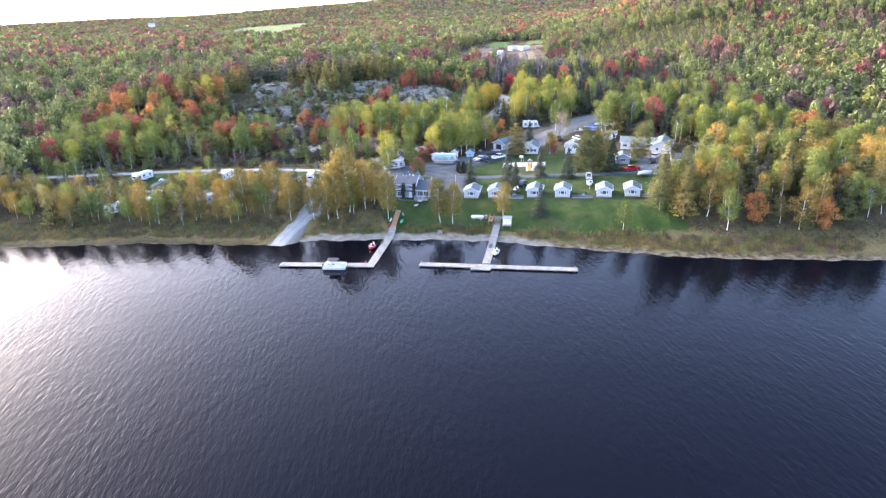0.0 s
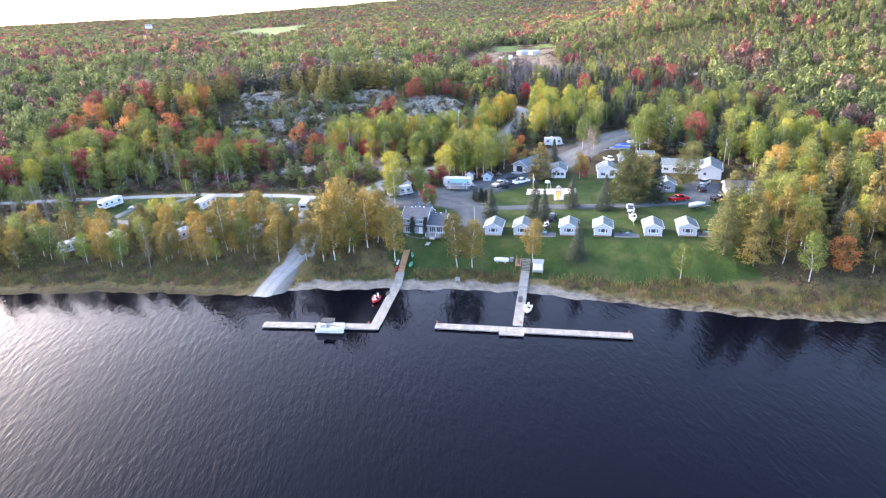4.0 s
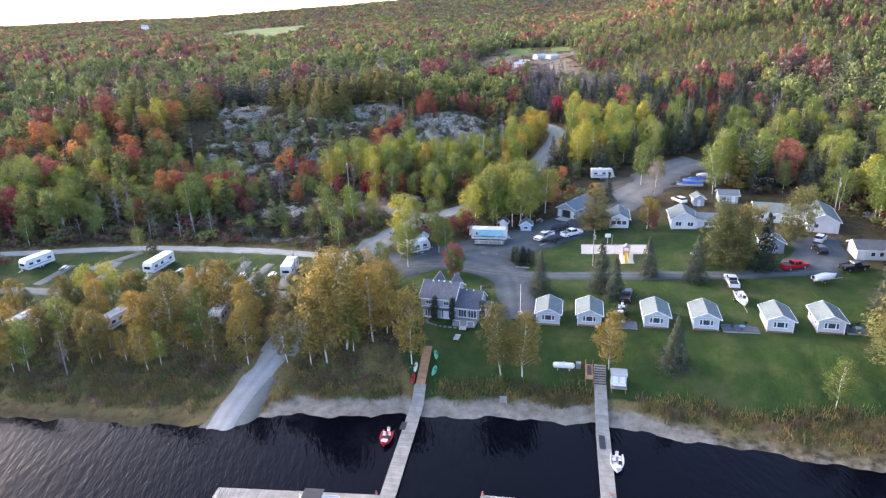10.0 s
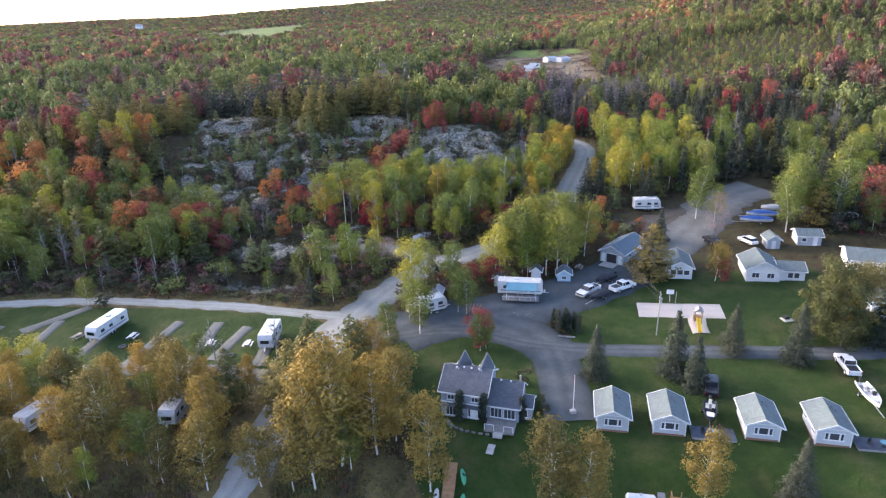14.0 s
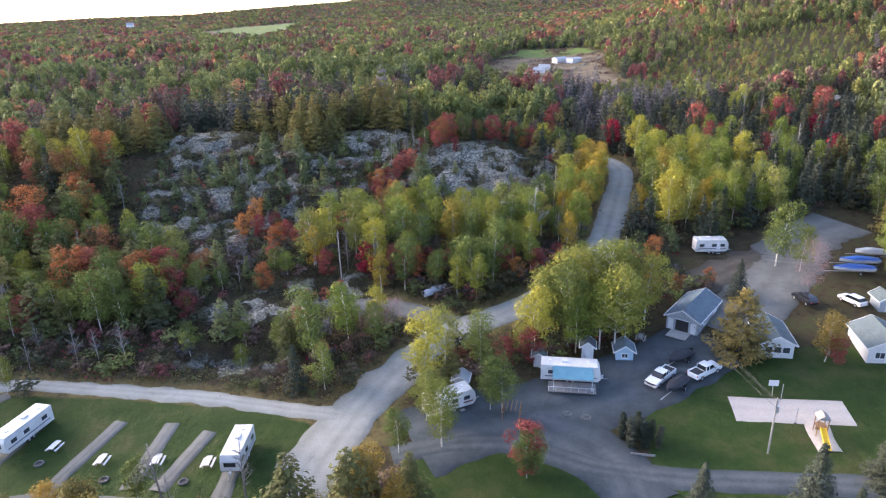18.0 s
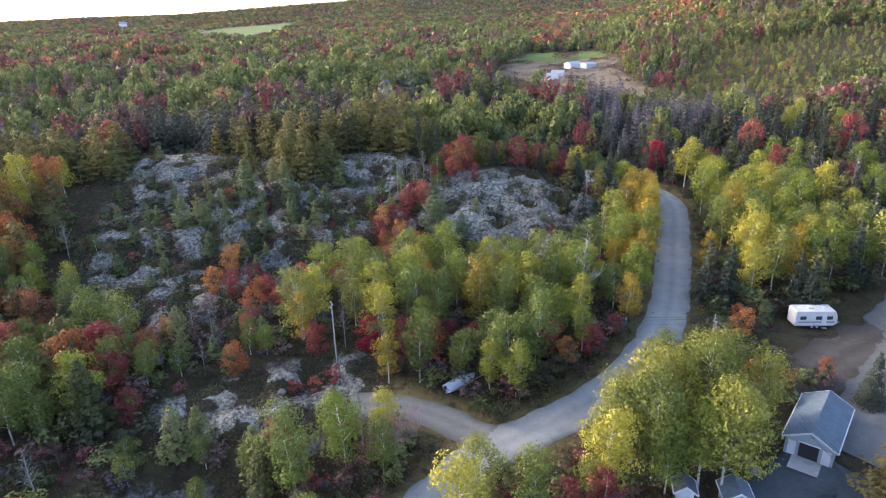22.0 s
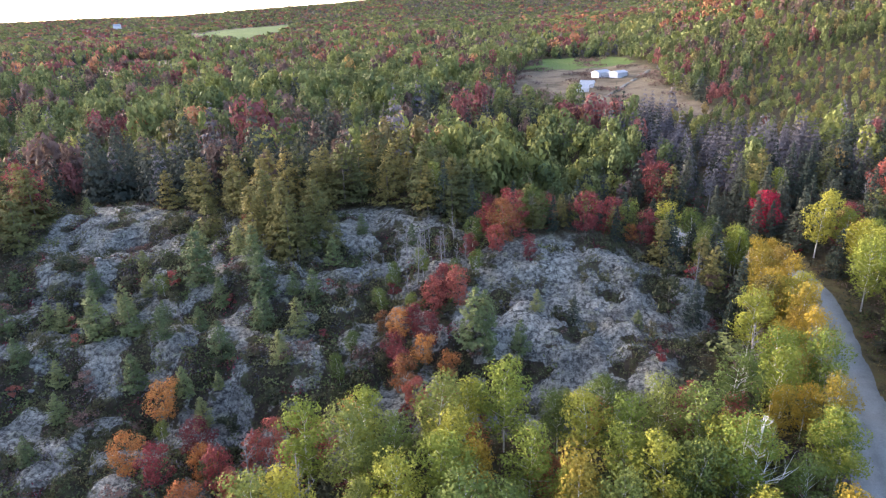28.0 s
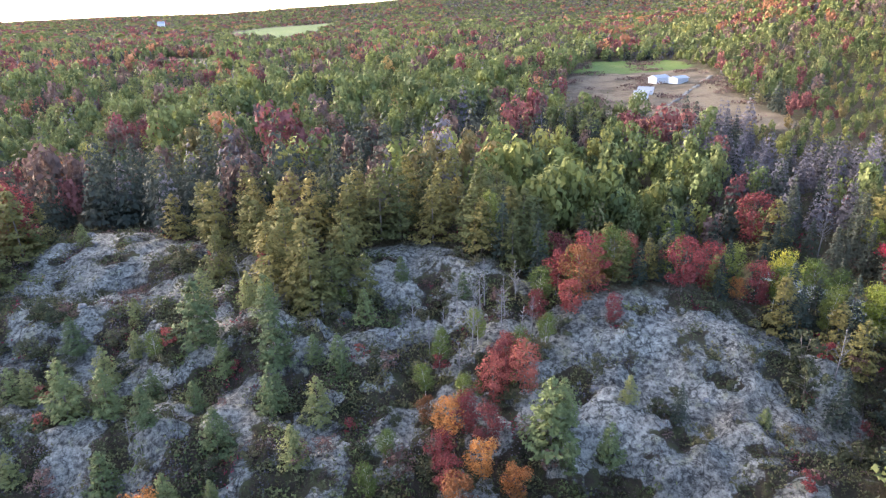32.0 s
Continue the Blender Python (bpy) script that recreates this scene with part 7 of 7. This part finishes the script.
def pontoon(x, y, turn, label, roof):
    t = thing("pontoon_boat", x, y, turn, label, "boat", "", 0.1)
    for s in (-0.85, 0.85):
        part("pontoon", rod((-2.9, s, 0.1), (2.5, s, 0.1), 0.32, None, 12), STEEL, t)
        part("pontoon_nose", rod((2.5, s, 0.1), (3.1, s, 0.2), 0.32, None, 12, 0.05), STEEL, t)
    part("deck", box(0, 0, 0.48, 5.8, 2.45, 0.12, 0.02), CREAM, t)
    for s in (-1.2, 1.2):
        part("fence", box(0, s, 0.9, 5.4, 0.06, 0.7, 0.02), GEL, t)
    part("fence", box(2.75, 0, 0.9, 0.06, 2.4, 0.7, 0.02), GEL, t)
    for sx, sy, lx, ly in ((1.8, 0.85, 1.5, 0.6), (1.8, -0.85, 1.5, 0.6), (-1.9, 0.85, 1.4, 0.6), (-2.3, -0.2, 0.6, 1.4)):
        s = part("seat", box(sx, sy, 0.75, lx, ly, 0.42, 0.05), GEL, t)
        part("cushion", box(sx, sy, 0.99, lx * 0.92, ly * 0.9, 0.1, 0.03), CREAM, s)
    part("helm", box(-0.2, -0.8, 0.95, 0.6, 0.6, 0.9, 0.05), STRIPE, t)
    if roof:
        part("canopy", prism([(-1.15, 2.3), (-0.6, 2.42), (0.6, 2.42), (1.15, 2.3), (1.15, 2.24), (-1.15, 2.24)], -1.7, 0.9), BLACK, t, "black canvas canopy")
        for sx in (-1.6, 0.8):
            for sy in (-1.1, 1.1):
                part("canopy_pole", rod((sx * 0.6, sy, 1.2), (sx, sy, 2.26), 0.03), STEEL, t)
    motor(t, -3.1, 0.5)
    return t


pontoon(-9.4, 8.6, -13, "white pontoon boat with a black canopy, moored at the dock", True)
boat(0.2, 21.6, 254, RED, "small red moored runabout with white seats", 3.6, -0.1, True, None, False, RED)
boat(32.3, 10.6, 250, GEL, "small white moored fishing boat", 3.8, -0.1, True)

# ---- stones, weeds and grass ----
rng = np.random.RandomState(91)
x, y = scatter(-60, 60, 95, 226, 3.2, rng, 0.5)
q = bare_rock(x, y) > 0.5
x, y = x[q], y[q]
pick = rng.uniform(size=len(x)) < 0.12
x, y = x[pick][:280], y[pick][:280]
SHAPES = []
for i in range(5):
    bm = bmesh.new()
    bmesh.ops.create_icosphere(bm, subdivisions=2, radius=1.0)
    r2 = np.random.RandomState(400 + i)
    for vv in bm.verts:
        d = vv.co.normalized()
        k = 1 + 0.5 * noise.noise(d * 1.6 + Vector((i * 7.0, 0, 0)))
        vv.co = Vector((d.x * k * 1.2, d.y * k * 0.9, max(-0.4, d.z * k * 0.55)))
    me = bpy.data.meshes.new("boulder")
    bm.to_mesh(me)
    bm.free()
    me.materials.append(STONE)
    SHAPES.append(me)
for i, (xi, yi) in enumerate(zip(x, y)):
    ob = tagged(new("boulder", SHAPES[i % 5]), "grey granite boulder on bare rock", "boulder", "boulders on the knoll")
    sc = rng.uniform(0.2, 0.65)
    ob.matrix_basis = Matrix.LocRotScale((xi, yi, float(ground_z(xi, yi))), Euler((0, 0, rng.uniform(0, 6.28))), (sc, sc, sc))


def tufts(name, label, key, x, y, size, per, rng, tall=1.2, loose=0.7, blades=False):
    """Low plants that nobody could count, in one mesh."""
    n = len(x) * per
    cx = np.repeat(x, per) + rng.normal(size=n) * loose
    cy = np.repeat(y, per) + rng.normal(size=n) * loose
    hz = rng.uniform(0.1, tall, n)
    cz = ground_z(cx, cy)
    if blades:
        th, lean = rng.uniform(0, 6.28, n), rng.normal(size=(n, 2)) * 0.3 * tall
        wx, wy = np.cos(th) * size * 0.5, np.sin(th) * size * 0.5
        V = np.stack([np.stack([cx - wx, cy - wy, cz - 0.05], -1), np.stack([cx + wx, cy + wy, cz - 0.05], -1),
                      np.stack([cx + lean[:, 0], cy + lean[:, 1], cz + tall * rng.uniform(0.5, 1.1, n)], -1)], 1).reshape(-1, 3)
        F = np.arange(n * 3).reshape(n, 3)
    else:
        V, F = leaves_at(np.stack([cx, cy, cz + hz * 0.6], -1), np.zeros((n, 3)), np.full(n, size * 1.2), rng, 0.7, 0.6, 1.0)
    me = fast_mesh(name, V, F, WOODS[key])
    me.attributes.new("tone", "FLOAT", "FACE").data.foreach_set("value", np.repeat(rng.uniform(0, 1, len(x)), per).astype(np.float32))
    tagged(new(name, me), label, "undergrowth", kind="stuff")


# undergrowth of the woods, the verges and the reedy shore
x, y = scatter(-125, 150, -10, 235, 2.6, rng)
vis = (x < 0.92 * (y + 145) + 5) & (x > -0.64 * (y + 145) - 5)
wood = clear_of(x, y, 0.8) & (bare_rock(x, y) < 0.4) & vis
kind = rng.uniform(size=len(x)) + 0.25 * wave_noise(x, y, 25, 61)
sh = y - shore_y(x)
tufts("undergrowth", "olive green undergrowth between the trees", "olive", x[wood & (kind < 0.5)], y[wood & (kind < 0.5)], 0.3, 40, rng, 1.0, 1.0)
tufts("undergrowth", "russet brown undergrowth between the trees", "russet", x[wood & (kind >= 0.5) & (kind < 0.85)], y[wood & (kind >= 0.5) & (kind < 0.85)], 0.27, 40, rng, 1.0, 1.0)
tufts("undergrowth", "low reddish undergrowth", "crimson", x[wood & (kind >= 0.97)], y[wood & (kind >= 0.97)], 0.4, 12, rng, 0.9)
x, y = scatter(-130, 125, -20, 60, 1.25, rng)
sh = y - shore_y(x)
reed = (sh > 4.2) & (sh < 8.6 + 8 * smooth(x, 2, -10) + 2.5 * smooth(x, 40, 70) + 1.2 * wave_noise(x, y, 9, 97)) & (rng.uniform(size=len(x)) < 0.8) & (np.abs(near_line(x, y, GRAVEL)) > 5) & ((x < 3) | (x > 9)) & ((x < 34) | (x > 41))
pickr = rng.uniform(size=len(x))
for key, lo, hi, lab in (("gold", 0.0, 0.58, "dry golden grass along the bank"), ("green", 0.58, 0.8, "green weeds along the bank"), ("russet", 0.8, 1.0, "russet weeds along the bank")):
    sel = reed & (pickr >= lo) & (pickr < hi)
    tufts("reeds", lab, key, x[sel], y[sel], 0.15, 56, rng, 1.0, 0.6, True)
# rough grass and low weeds round the campsites and on the bank below them
x, y = scatter(-100, 6, 36, 72, 1.5, rng)
sel0 = (y - shore_y(x) > 10) & (near_line(x, y, GRAVEL) > 4.2) & (inside(x, y, LAWN) < 0.5) & (rng.uniform(size=len(x)) < 0.75)
pk = rng.uniform(size=len(x)) + 0.3 * wave_noise(x, y, 10, 77)
for key, lo, hi, lab in (("green", -9, 0.3, "green weeds round the campsites"), ("gold", 0.3, 0.6, "dry yellow grass round the campsites"), ("russet", 0.6, 0.85, "fallen russet leaves and weeds"), ("olive", 0.85, 9, "olive bushes round the campsites")):
    sel = sel0 & (pk >= lo) & (pk < hi)
    tufts("weeds", lab, key, x[sel], y[sel], 0.2, 26, rng, 1.5 if key == "olive" else 0.6, 0.6)
# heath and juniper mats on the granite
x, y = scatter(-64, 58, 100, 228, 1.3, rng)
hv = heath_lie(x, y)
hk = (bare_rock(x, y) > 0.35) & (hv > -0.1) & clear_of(x, y, 1)
pk = 0.5 + 0.5 * wave_noise(x, y, 14, 79) + rng.normal(size=len(x)) * 0.12
for key, lo, hi, lab in (("pine", -9, 0.62, "low olive juniper mats on the granite"), ("russet", 0.62, 0.92, "low russet heath on the granite"), ("crimson", 0.92, 1.05, "low crimson heath on the granite"), ("grey", 1.05, 9, "grey twiggy heath on the granite")):
    sel = hk & (pk >= lo) & (pk < hi)
    tufts("heath", lab, key, x[sel], y[sel], 0.2, 34, rng, 0.55, 0.55)

# dark bushes between the granite crowns
x, y = scatter(-64, 56, 138, 226, 1.9, rng)
sel = (inside(x, y, KNOLL) > 0.5) & (heath_lie(x, y) > 0.2 - 0.2 * smooth(x, 10, -5))
pk = rng.uniform(size=len(x))
tufts("bushes", "olive bushes in the hollows of the granite", "pine", x[sel & (pk < 0.6)], y[sel & (pk < 0.6)], 0.3, 60, rng, 1.9, 0.75)
tufts("bushes", "grey twiggy bushes in the hollows of the granite", "grey", x[sel & (pk > 0.6) & (pk < 0.8)], y[sel & (pk > 0.6) & (pk < 0.8)], 0.2, 60, rng, 1.9, 0.7)
tufts("bushes", "green bushes in the hollows of the granite", "green", x[sel & (pk > 0.8)], y[sel & (pk > 0.8)], 0.3, 60, rng, 1.9, 0.75)

# brush in the straw field
x, y = scatter(62, 190, 302, 550, 4.0, rng)
sel = (inside(x, y, FIELD_BARN) > 0.5) & (wave_noise(x, y, 40, 91) + 0.4 * wave_noise(x, y, 12, 93) > 0.55)
tufts("brush", "scattered russet brush in the straw field", "russet", x[sel], y[sel], 0.7, 26, rng, 2.2, 1.4)

# brush on the verges of the gravel roads
x, y = scatter(-125, 75, 66, 205, 1.15, rng)
d1, d2 = near_line(x, y, GRAVEL) - 3.9, near_line(x, y, CAMP) - 2.1
verge = (np.minimum(d1, d2) > 0.5) & (np.minimum(d1, d2) < 5.5) & (inside(x, y, CAMPLAWN) < 0.5) & (inside(x, y, LAWN) < 0.5) & (near_line(x, y, YARD) > 8) & (near_line(x, y, SPUR) > 3.4)
verge &= rng.uniform(size=len(x)) < 0.7
pk = rng.uniform(size=len(x)) + 0.3 * wave_noise(x, y, 8, 99)
for key, lo, hi, lab in (("green", -9, 0.45, "green weeds along the gravel road"), ("gold", 0.45, 0.75, "dry golden grass along the gravel road"), ("russet", 0.75, 9, "russet weeds along the gravel road")):
    sel = verge & (pk >= lo) & (pk < hi)
    tufts("roadside_weeds", lab, key, x[sel], y[sel], 0.24, 26, rng, 0.9, 0.55)
